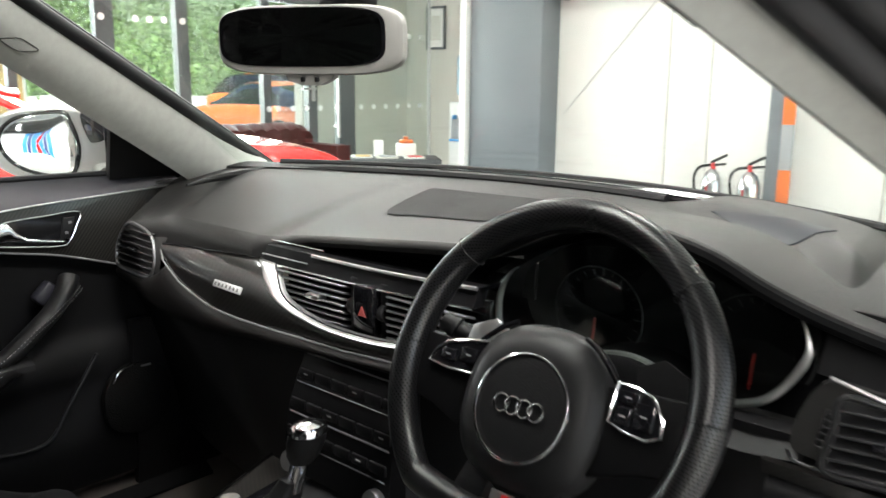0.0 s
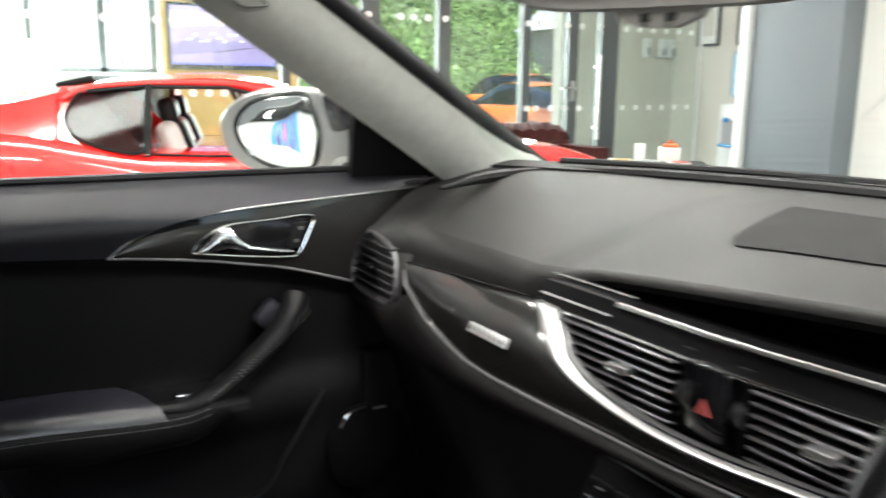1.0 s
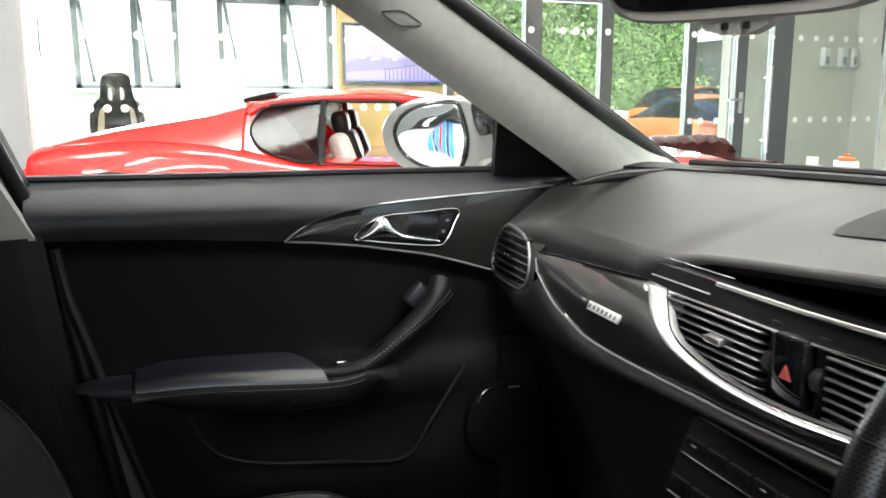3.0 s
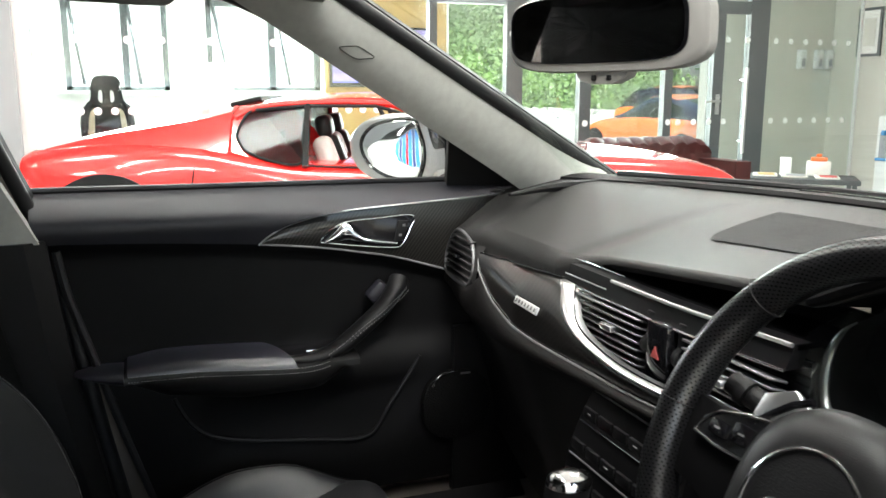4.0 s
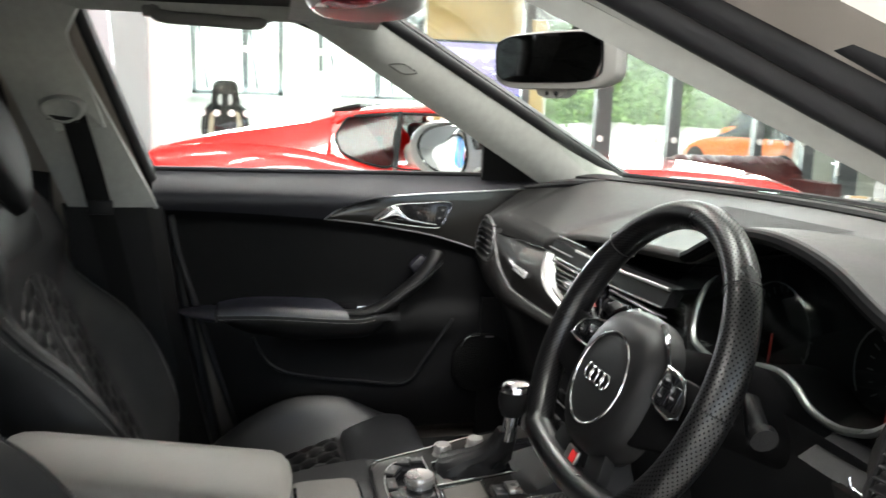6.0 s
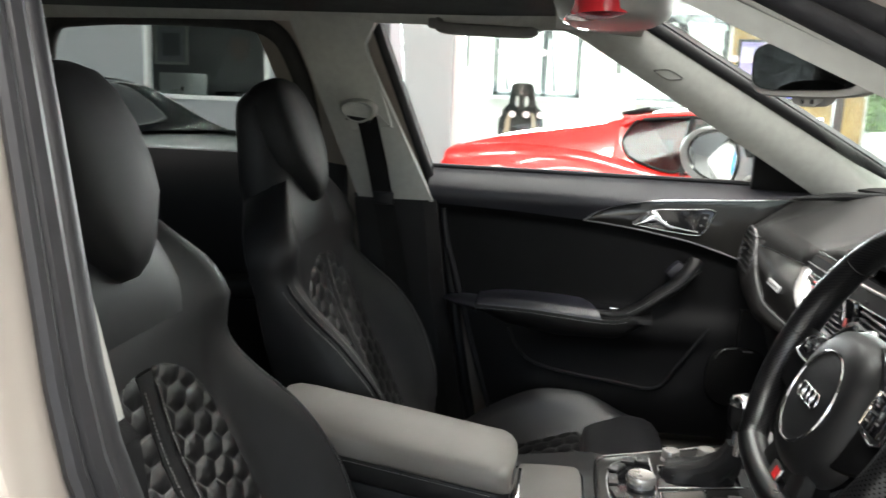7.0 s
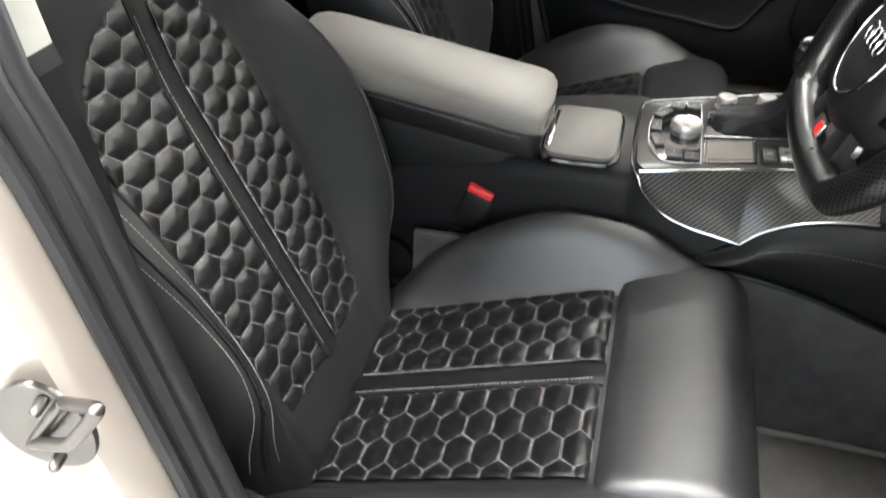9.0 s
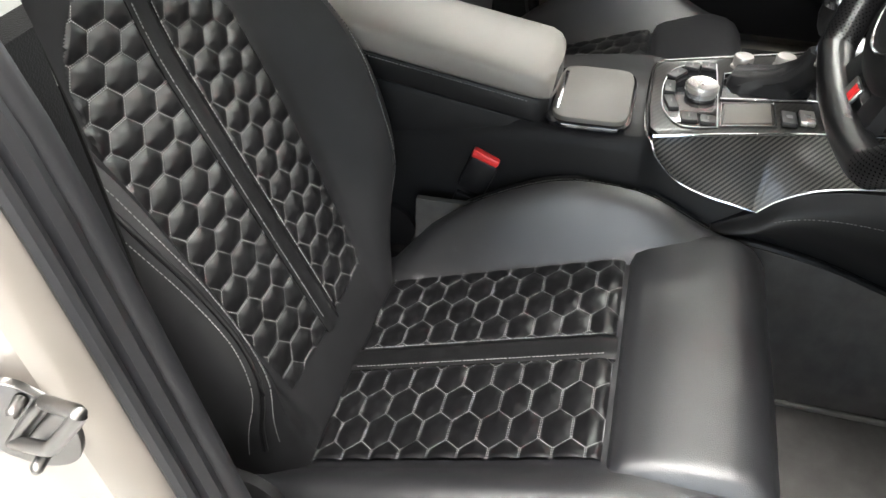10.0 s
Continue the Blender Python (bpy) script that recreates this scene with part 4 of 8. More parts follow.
part("boss_disc", loft([[wp(p[0] * s, p[1] * s - 0.030, n) for p in ellipse(0.051, 0.051, 48)] for s, n in ((1.0, 0.0195), (0.8, 0.0205), (0.3, 0.021))]), SOFT_DARK, wheel)
part("boss_ring", tube([wp(0.0515 * math.cos(a), -0.030 + 0.0515 * math.sin(a), 0.0205) for a in lin(0, math.tau * 63 / 64, 64)], 0.0017, 8, closed=True, up=tuple(WN)), CHROME, wheel, "thin chrome ring")
for k in range(4):
    cx = -0.0198 + 0.0132 * k
    part("emblem_ring", tube([wp(cx + 0.0084 * math.cos(a), -0.030 + 0.0084 * math.sin(a), 0.0225 + 0.0004 * (k % 2)) for a in lin(0, math.tau * 35 / 36, 36)], 0.0013, 8, closed=True, up=tuple(WN)), CHROME, wheel, "chrome emblem ring")
for s in (-1, 1):
    sp = prism([(s * 0.06, 0.012), (s * 0.10, 0.016), (s * 0.153, 0.018), (s * 0.158, -0.018), (s * 0.152, -0.05), (s * 0.12, -0.055), (s * 0.06, -0.075)][:: s], wp(0, 0, -0.012), WX, WU, 0.012, 0.003)
    part("spoke", sp, DIAL_SHADE, wheel)
    out = [(-0.137, -0.011), (-0.130, 0.003), (-0.117, 0.013), (-0.090, 0.020), (-0.061, 0.024), (-0.055, 0.017), (-0.066, -0.002), (-0.078, -0.013), (-0.110, -0.014)] if s < 0 else [(0.084, 0.019), (0.104, 0.018), (0.120, 0.013), (0.133, -0.003), (0.135, -0.018), (0.122, -0.024), (0.100, -0.022), (0.083, -0.017)]
    part("button_pad", prism(out[::-1], wp(0, 0, 0.0045), WX, WU, -0.004, 0.0), GLOSS, wheel, "gloss black key pad in a chrome frame")
    part("pad_frame", tube([wp(p[0], p[1], 0.0045) for p in out], 0.0018, 8, closed=True, up=tuple(WN)), CHROME, wheel)
    for bx, bu, w, h in ((-0.112, 0.0, 0.020, 0.012), (-0.086, 0.004, 0.022, 0.016)) if s < 0 else ((0.098, 0.008, 0.020, 0.012), (0.096, -0.009, 0.014, 0.016), (0.116, -0.005, 0.018, 0.024)):
        part("key", moved(box((0, 0, 0), (w, h, 0.003), 0.0012), Matrix.Translation(wp(bx, bu, 0.0055)) @ Matrix((WX, WU, WN)).transposed().to_4x4()), GLOSS, wheel)
        part("key_mark", moved(box((0, 0, 0), (0.006, 0.0016, 0.0006), 0), Matrix.Translation(wp(bx, bu, 0.0073)) @ Matrix((WX, WU, WN)).transposed().to_4x4()), GREY_MARK, wheel)
    part("spoke_trim", tube([wp(s * x, u, 0.003) for x, u in ((0.040, 0.050), (0.056, 0.042), (0.070, 0.030), (0.082, 0.018))], 0.003, 8), GLOSS, wheel)
    low = prism([(s * p[0], p[1]) for p in ((0.020, -0.095), (0.052, -0.088), (0.062, -0.118), (0.056, -0.140), (0.030, -0.140))][::s], wp(0, 0, -0.010), WX, WU, 0.013, 0.003)
    part("lower_spoke", low, SOFT_DARK, wheel)
    # The right paddle is a shaded, near-black copy of the satin left one.
    part("paddle", prism([(s * p[0], p[1]) for p in ((0.075, 0.040), (0.10, 0.052), (0.128, 0.040), (0.135, 0.0), (0.10, -0.01), (0.08, 0.0))][::s], wp(0, 0, -0.046), WX, WU, 0.006, 0.002), SATIN if s < 0 else DIAL_SHADE, wheel, "gearshift paddle behind the rim")
bad = part("badge", moved(box((0, 0, 0), (0.028, 0.016, 0.004), 0.0015), Matrix.Translation(wp(0, -0.118, 0.006)) @ Matrix((WX, WU, WN)).transposed().to_4x4()), SATIN, wheel, "small metal badge with a red field")
part("badge_field", moved(box((0.006, 0, 0.002), (0.012, 0.012, 0.002), 0), Matrix.Translation(wp(0, -0.118, 0.006)) @ Matrix((WX, WU, WN)).transposed().to_4x4()), RED_MARK, bad)
for s in (-1, 1):
    stalk = thing("column_stalk", (0.393 + s * 0.07, 0.90, 0.93), "black column stalk behind the steering wheel", "stalk", "column stalks")
    part("arm", tube([(0.393 + s * 0.05, 0.885, 0.925), (0.393 + s * 0.12, 0.878, 0.94), (0.393 + s * (0.155 if s > 0 else 0.175), 0.866, 0.918 if s > 0 else 0.96)], [0.009, 0.009, 0.012], 10), SOFT_DARK, stalk)
    part("collar", tube([(0.393 + s * 0.155, 0.868, 0.923 if s > 0 else 0.954), (0.393 + s * 0.163, 0.866, 0.92 if s > 0 else 0.957)], 0.0130, 12), SOFT_DARK, stalk)

# ---- centre console ----
con = thing("centre_console", (0, 0.6, 0.25), "black centre console with a carbon fascia, chrome edge and metal dial", "console")
tun = []
for y, zt, w, wl in ((0.02, 0.52, 0.105, 0.108), (0.30, 0.575, 0.112, 0.116), (0.44, 0.605, 0.122, 0.126), (0.54, 0.616, 0.136, 0.139), (0.585, 0.619, 0.140, 0.142), (0.615, 0.620, 0.124, 0.136), (0.70, 0.620, 0.104, 0.134), (0.80, 0.628, 0.084, 0.130), (0.90, 0.66, 0.07, 0.128), (0.98, 0.70, 0.07, 0.126)):
    h = [(0.0, zt + 0.002), (w * 0.88, zt), (w * 0.97, zt - 0.010), (w, zt - 0.026), (0.5 * (w + wl), zt - 0.07), (wl, zt - 0.115), (wl * 1.05, 0.22)]
    tun.append([(-x, y, z) for x, z in h[::-1]] + [(x, y, z) for x, z in h[1:]])
tun2 = []
for a, b in zip(tun[:-1], tun[1:]):
    for s in lin(0, 0.75, 4):
        tun2.append([tuple(np.array(p) * (1 - s) + np.array(q) * s) for p, q in zip(a, b)])
tun2.append(tun[-1])
part("body", loft(tun2), SOFT_DARK, con, "black soft-touch console body")
part("cup_lid_well", prism(ellipse(0.090, 0.060, 40, 6), (0.040, 0.510, 0.6135), (1, 0, 0.01), (0, 1, 0.03), 0.006, 0.002), GLOSS, con)
LID_GREY = material("warm grey grained plastic", (0.075, 0.07, 0.062), 0.5, bump=0.2, bump_scale=900, pattern="voronoi", vary=0.06, scale=12)
lid = part("cup_lid", prism(ellipse(0.083, 0.053, 40, 6), (0.040, 0.512, 0.6195), (1, 0, 0.01), (0, 1, 0.03), 0.007, 0.003), LID_GREY, con, "grained grey cupholder lid with a metal grip")
part("grip", box((0.045, 0.467, 0.6265), (0.115, 0.006, 0.005), 0.002), CHROME, lid)
# carbon fascia round the selector
fas = [(-0.085, 0.604), (-0.06, 0.592), (0.05, 0.589), (0.118, 0.593), (0.138, 0.606), (0.125, 0.65), (0.111, 0.70), (0.087, 0.80), (0.068, 0.92), (-0.205, 0.92), (-0.165, 0.81), (-0.120, 0.69)]
# Fascia top takes a dimmed copy of the side panel's twill.
part("fascia", prism(fas, (0, 0, 0.610), (1, 0, 0), (0, 1, 0.02), 0.006, 0.002), carbon("carbon twill, dimmed copy", 0.0019, 0.018, 0.1), con, "lacquered carbon fibre fascia")
top_edge = cr([(0.141, 0.598, 0.626), (0.127, 0.65, 0.6285), (0.112, 0.70, 0.6295), (0.088, 0.80, 0.6325), (0.069, 0.92, 0.636)], 6)
low_edge = cr([(0.1415, 0.598, 0.620), (0.1425, 0.608, 0.598), (0.1425, 0.640, 0.566), (0.142, 0.681, 0.549), (0.1415, 0.719, 0.541), (0.141, 0.752, 0.534)], 6)
rise = cr([(0.141, 0.752, 0.534), (0.140, 0.774, 0.556), (0.139, 0.811, 0.577), (0.135, 0.86, 0.588), (0.13, 0.92, 0.592)], 6)
part("fascia_edge", tube(top_edge, 0.0022, 8), CHROME, con, "chrome edge of the fascia")
part("fascia_edge", tube(cr([(-0.088, 0.603, 0.627), (-0.06, 0.589, 0.6275), (0.05, 0.585, 0.6275), (0.122, 0.588, 0.625), (0.1405, 0.596, 0.620)], 6) + low_edge[1:], 0.0018, 8), CHROME, con)
part("fascia_edge", tube(rise, 0.0013, 8), SATIN, con)
part("fascia_edge", tube(cr([(-0.088, 0.603, 0.628), (-0.122, 0.69, 0.630), (-0.167, 0.81, 0.633), (-0.207, 0.92, 0.636)], 5), 0.002, 8), CHROME, con)
low_all = low_edge + rise[1:]


def on_curve(pts, y):
    ys = [p[1] for p in pts]
    return tuple(float(np.interp(y, ys, [p[k] for p in pts])) for k in range(3))


def side_at(u, v):
    y = 0.599 + 0.32 * u
    a, b = Vector(on_curve(top_edge, y)), Vector(on_curve(low_all, y))
    return tuple(a * (1 - v) + b * v + Vector((0.003, 0, 0.002)) * math.sin(math.pi * v))


part("side_panel", slab(side_at, lin(0, 1, 60), lin(0, 1, 12), (-0.004, 0, 0)), CARBON, con, "carbon fibre side panel")
# dial and its ring of keys
FZ = lambda y: 0.616 + 0.02 * y + 0.0005  # noqa: E731
plate = cr([(-0.090, 0.680), (-0.086, 0.652), (-0.06, 0.620), (-0.015, 0.607), (0.031, 0.605), (0.072, 0.609), (0.107, 0.628), (0.109, 0.655), (0.102, 0.679)], 5) + [(0.0, 0.681)]
part("dial_plate", prism(plate, (0, 0, FZ(0) - 0.001), (1, 0, 0), (0, 1, 0.02), 0.003, 0.001), GLOSS, con, "gloss black plate with keys")
part("plate_edge", tube([(p[0], p[1], FZ(p[1]) + 0.0018) for p in plate], 0.0009, 6, closed=True), SATIN, con)
part("dial_base", prism(ellipse(0.046, 0.021, 32, 7), (0.024, 0.657, 0.6165), (1, 0, 0), (0, 1, 0.02), 0.007, 0.002), SILVER, con)
dial = part("dial", lathe([(0.0205, -0.005), (0.0205, 0.003), (0.0225, 0.005), (0.0225, 0.013), (0.0205, 0.016), (0.017, 0.0155), (0.0, 0.0145)], (0.014, 0.657, 0.634), (0, 0, 1), 48), SILVER, con, "knurled aluminium dial")
part("knurl", join(*[box((0.014 + 0.0227 * math.cos(a), 0.657 + 0.0227 * math.sin(a), 0.643), (0.0012, 0.0012, 0.007), 0, rot=Euler((0, 0, a)).to_matrix()) for a in lin(0, math.tau * 59 / 60, 60)]), SILVER, dial)
for x, y, w, h, r in ((-0.040, 0.6235, 0.034, 0.016, 0.55), (0.006, 0.6145, 0.036, 0.015, 0.0), (0.052, 0.6175, 0.036, 0.015, -0.25), (-0.070, 0.6445, 0.020, 0.022, 0.15), (-0.074, 0.668, 0.020, 0.020, 0.05), (0.088, 0.642, 0.024, 0.022, -0.1), (0.090, 0.667, 0.022, 0.020, 0.0)):
    k = part("console_key", box((x, y, FZ(y) + 0.004), (w, h, 0.006), 0.0018, rot=Euler((0, 0, -r)).to_matrix()), KEY, con)
    part("key_mark", box((x, y, FZ(y) + 0.0074), (0.009, 0.0022, 0.0006), 0), GREY_MARK, k)
# selector well with its boot
well = [(-0.057, 0.690), (0.023, 0.684), (0.0, 0.80), (-0.004, 0.86), (-0.125, 0.88), (-0.112, 0.80)]
part("selector_well", prism(well, (0, 0, FZ(0) - 0.001), (1, 0, 0), (0, 1, 0.02), 0.0025, 0.001), GLOSS, con)
part("well_edge", tube([(p[0], p[1], FZ(p[1]) + 0.003) for p in well], 0.002, 8, closed=True), CHROME, con, "chrome frame of the selector boot")
boot = []
for k, (cx, cy, cz, rx, ry) in enumerate(((-0.040, 0.750, 0.632, 0.040, 0.056), (-0.038, 0.752, 0.644, 0.037, 0.052), (-0.030, 0.764, 0.652, 0.032, 0.042), (-0.015, 0.78, 0.664, 0.025, 0.030), (0.0, 0.792, 0.69, 0.018, 0.020), (0.012, 0.796, 0.715, 0.014, 0.015))):
    boot.append([(cx + rx * math.copysign(abs(math.cos(a)) ** 0.6, math.cos(a)) * (1 + 0.08 * math.sin(6 * a + k)), cy + ry * math.copysign(abs(math.sin(a)) ** 0.6, math.sin(a)) * (1 + 0.05 * math.cos(5 * a + k)), cz + 0.004 * math.sin(9 * a + 1.3 * k) * (k in (1, 2, 3))) for a in lin(0, math.tau * 47 / 48, 48)])
part("boot", loft(boot), LEATHER, con, "creased black leather selector boot")
for x, y in ((-0.097, 0.717), (-0.112, 0.778)):
    part("knob", lathe([(0.017, -0.004), (0.0165, 0.0), (0.0145, 0.001), (0.0145, 0.013), (0.013, 0.0155), (0.0, 0.016)], (x, y, FZ(y) + 0.002), (0, 0, 1), 32), SILVER, con, "small chrome knob")
part("selector_light", box((-0.032, 0.868, FZ(0.868) + 0.004), (0.012, 0.006, 0.002), 0.0005), RED_MARK, con)
part("ash_lid", prism([(0.039, 0.689), (0.095, 0.687), (0.077, 0.750), (0.021, 0.751)], (0, 0, FZ(0)), (1, 0, 0), (0, 1, 0.02), 0.005, 0.002), LID_GREY, con, "grained grey ashtray lid")
part("lid_frame", tube([(p[0], p[1], FZ(p[1]) + 0.0025) for p in ((0.036, 0.685), (0.100, 0.683), (0.081, 0.755), (0.017, 0.756))], 0.0016, 6, closed=True), CHROME, con, "chrome lid frame")
for k in range(2):
    x, y = 0.061 - 0.008 * k, 0.772 + 0.024 * k
    k2 = part("console_key", box((x, y, FZ(y) + 0.004), (0.034, 0.020, 0.008), 0.002), KEY if k == 0 else SILVER, con)
    part("key_mark", box((x, y, FZ(y) + 0.0084), (0.008, 0.008, 0.0006), 0), GREY_MARK, k2)

# padded knee panel, its ledge and the carpeted tunnel side
def knee(u, v):
    y = 0.70 + 0.42 * u
    zt = on_curve(low_all, min(y, 0.919))[2] - 0.004 if y > 0.752 else 0.532 - 0.6 * (0.752 - y)
    zl = smooth_lerp(y, [0.70, 0.76, 0.85, 0.945, 1.12], [0.489, 0.487, 0.471, 0.441, 0.39])
    z = zt + (min(zl, zt - 0.002) - zt) * v
    return (0.137 + 0.020 * math.sin(math.pi * min(v * 0.9 + 0.1, 1)) * min((zt - z) / 0.02 + 0.1, 1), y, z)
part("knee_panel", slab(knee, lin(0, 1, 40), lin(0, 1, 14), (-0.02, 0, 0)), LEATHER, con, "padded leather knee panel")
part("knee_seam", dashes([tuple(Vector(knee(u, 0.30)) + Vector((0.001, 0, 0))) for u in lin(0.18, 0.95, 20)], 0.0004, 0.003, 0.002), GREY_MARK, con)
part("tunnel_ledge", tube([tuple(Vector(knee(u, 1.0)) + Vector((0.006, 0, -0.003))) for u in lin(0.0, 1, 20)], 0.006, 8), LEATHER, con)
part("tunnel_carpet", slab(lambda u, v: (lerp(v, [0, 0.5, 1], [0.150, 0.158, 0.185]), 0.28 + 0.95 * u, lerp(v, [0, 1], [smooth_lerp(0.28 + 0.95 * u, [0.28, 0.70, 0.85, 0.945, 1.23], [0.47, 0.487, 0.468, 0.438, 0.36]), 0.225])), lin(0, 1, 20), lin(0, 1, 8), (-0.01, 0, 0)), CARPET, con, "carpeted tunnel side")

gear = thing("gear_selector", (0.02, 0.796, 0.64), "leather-bound gear selector with a polished chrome cap", "gear lever")
part("stem", tube([(0.012, 0.796, 0.70), (0.035, 0.797, 0.765)], [0.011, 0.012], 14), CHROME, gear)
part("grip", loft([[(x + r * math.cos(a), 0.797 + 1.15 * r * math.sin(a), z) for a in lin(0, math.tau * 27 / 28, 28)] for x, z, r in ((0.030, 0.745, 0.014), (0.034, 0.757, 0.0195), (0.040, 0.775, 0.023), (0.045, 0.79, 0.0225))]), LEATHER, gear)
part("cap", loft([[(x + r * math.cos(a), 0.797 + 1.15 * r * math.sin(a), z) for a in lin(0, math.tau * 27 / 28, 28)] for x, z, r in ((0.0452, 0.791, 0.0232), (0.0465, 0.798, 0.0225), (0.0475, 0.803, 0.019), (0.048, 0.806, 0.010))]), CHROME, gear, "polished chrome cap")

# armrest between the seats
arm = thing("armrest", (0.03, 0.26, 0.6), "padded grey-black leather armrest lid between the front seats", "armrest")
def arm_ring(y, w, z0, z1, x0=0.03):
    return [(x0 + p[0], y, (z0 + z1) / 2 + p[1]) for p in ellipse(w, (z1 - z0) / 2, 32, 6)]
# The lid pad is much paler than the black skirt under it.
LID_LEATHER = material("warm grey lid leather", (0.15, 0.142, 0.13), 0.46, bump=0.12, bump_scale=900, pattern="voronoi", vary=0.10, scale=9)


def lid_ring(y, w, z0, z1, power):
    return [(0.03 + p[0], y + 0.012 * (1 - (p[0] / 0.09) ** 2) * (y > 0.43), (z0 + z1) / 2 + p[1]) for p in ellipse(w, (z1 - z0) / 2, 40, power)]


lid_rows = [(0.070, 0.035, -0.006), (0.073, 0.062, -0.001), (0.085, 0.079, 0.0), (0.11, 0.086, 0.0), (0.20, 0.0875, 0.0), (0.30, 0.0875, 0.0), (0.40, 0.0875, 0.0), (0.432, 0.0865, 0.0), (0.444, 0.082, -0.003), (0.450, 0.073, -0.009)]
lid_z = lambda y: 0.748 - 0.155 * y  # noqa: E731
part("lid_pad", loft([lid_ring(y, w, lid_z(y) - 0.046, lid_z(y) + d, 4.5) for y, w, d in lid_rows]), LID_LEATHER, arm, "padded warm grey leather lid")
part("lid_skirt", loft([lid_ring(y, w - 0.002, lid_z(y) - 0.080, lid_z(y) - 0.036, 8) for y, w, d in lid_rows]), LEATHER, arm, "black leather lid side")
part("seam", dashes([(0.1183, y, lid_z(y) - 0.043) for y in lin(0.11, 0.43, 8)], 0.0005, 0.003, 0.002), THREAD, arm)
part("base", loft([arm_ring(0.10, 0.075, 0.52, 0.66), arm_ring(0.40, 0.08, 0.55, 0.62), arm_ring(0.43, 0.07, 0.58, 0.612)]), SOFT_DARK, arm)

# ---- passenger door ----
door = thing("passenger_door", (-0.74, 0.65, 0.5), "closed black passenger door with carbon trim and leather armrest", "car door")
DX = -0.745


def sill_z(y):
    return lerp(y, [0.2, 0.215, 0.47, 0.705, 0.94, 1.10], [1.049, 1.049, 1.047, 1.046, 1.044, 1.040])


def fold_z(y):
    """Lower edge of the padded top and of the carbon trim, where the recessed field begins."""
    return lerp(y, [0.24, 0.39, 0.566, 0.62, 0.70, 0.76, 0.826, 0.90, 0.955], [0.962, 0.955, 0.942, 0.9365, 0.926, 0.915, 0.902, 0.880, 0.862])


def card(u, v):
    """The door panel's inner skin."""
    y = lerp(u, [0, 1], [lerp(v, [0, 0.6, 1], [0.37, 0.25, 0.184]), 1.10])
    top = sill_z(y)
    z = lerp(v, [0, 1], [0.42, top - 0.002])
    x = DX
    x -= 0.045 * max(0, (z - top + 0.06) / 0.06) ** 1.6          # rolls out to the glass
    x += 0.010 * math.exp(-(((z - top + 0.07) / 0.03) ** 2))
    x -= 0.018 * (1 / (1 + math.exp(-(fold_z(y) - 0.009 - z) / 0.006))) * (1 / (1 + math.exp(-(z - 0.72) / 0.01)))   # recessed middle field
    x += 0.010 * (1 / (1 + math.exp(-(0.70 - z) / 0.012))) * math.exp(-max(0, (0.40 - y) / 0.1) ** 2)        # fuller below the armrest
    pocket = 1 / (1 + math.exp(-(0.645 - z) / 0.008)) * 1 / (1 + math.exp(-(y - 0.46) / 0.012)) * 1 / (1 + math.exp(-(0.86 + 0.3 * (z - 0.6) - y) / 0.012)) * 1 / (1 + math.exp(-(z - 0.535) / 0.016))
    x -= 0.016 * pocket
    return (x, y, z)
UP = [(0.566, 0.942), (0.585, 0.957), (0.616, 0.974), (0.655, 0.986), (0.70, 0.994), (0.78, 1.002), (0.96, 1.012), (1.10, 1.020)]
ups = cr(UP, 6)


def door_top(u, v):
    y = lerp(u, [0, 1], [0.184, 1.10])
    top, z0 = sill_z(y), fold_z(y) if y < 0.566 else float(np.interp(y, [p[0] for p in ups], [p[1] for p in ups]))
    z = z0 + (top - z0) * v
    return (DX + 0.014 * math.exp(-(((z - top + 0.062) / 0.032) ** 2)) - 0.050 * max(0, (z - top + 0.055) / 0.055) ** 1.8 + 0.004, y, z)
# Panel base is darker than the door top, deepening the recess's shade.
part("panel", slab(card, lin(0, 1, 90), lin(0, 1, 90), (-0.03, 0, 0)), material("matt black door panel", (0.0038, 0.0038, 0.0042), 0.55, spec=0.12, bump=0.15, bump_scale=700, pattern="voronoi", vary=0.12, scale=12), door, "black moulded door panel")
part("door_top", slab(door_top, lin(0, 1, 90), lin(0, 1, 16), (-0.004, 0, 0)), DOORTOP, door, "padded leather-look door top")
part("shell", box((-0.845, 0.62, 0.66), (0.11, 1.0, 0.70), 0.03), PAINT, door)
part("window_seal", tube([(-0.792, y, sill_z(y) + 0.001) for y in lin(0.17, 1.04, 12)], 0.007, 8), RUBBER, door)
part("window_pane", slab(lambda u, v: (lerp(v, [0, 1], [-0.80, -0.655]), 0.12 + (1.06 - 0.12 - 0.45 * v) * u, 1.03 + 0.36 * v), lin(0, 1, 8), lin(0, 1, 6), (-0.004, 0, 0)), WINDOW, door, "clear side window").visible_shadow = False
# carbon trim field with chrome outline
LO = [(0.566, 0.942), (0.62, 0.9365), (0.70, 0.926), (0.76, 0.915), (0.826, 0.902), (0.90, 0.880), (0.955, 0.862)]
los = cr(LO, 6)
part("carbon_trim", slab(lambda u, v: (DX + 0.007 + 0.005 * math.sin(v * math.pi), (y := lerp(u, [0, 1], [0.568, 1.09])), lerp(v, [0, 1], [float(np.interp(y, [p[0] for p in los], [p[1] for p in los])), float(np.interp(y, [p[0] for p in ups], [p[1] for p in ups]))])), lin(0, 1, 60), lin(0, 1, 8), (-0.014, 0, 0)), carbon("door carbon twill", 0.0019, 0.020, 0.5), door, "carbon fibre door trim")
part("trim_edge", tube([(DX + 0.013, p[0], p[1]) for p in ups], 0.0016, 8), SATIN, door, "satin line over the carbon trim")
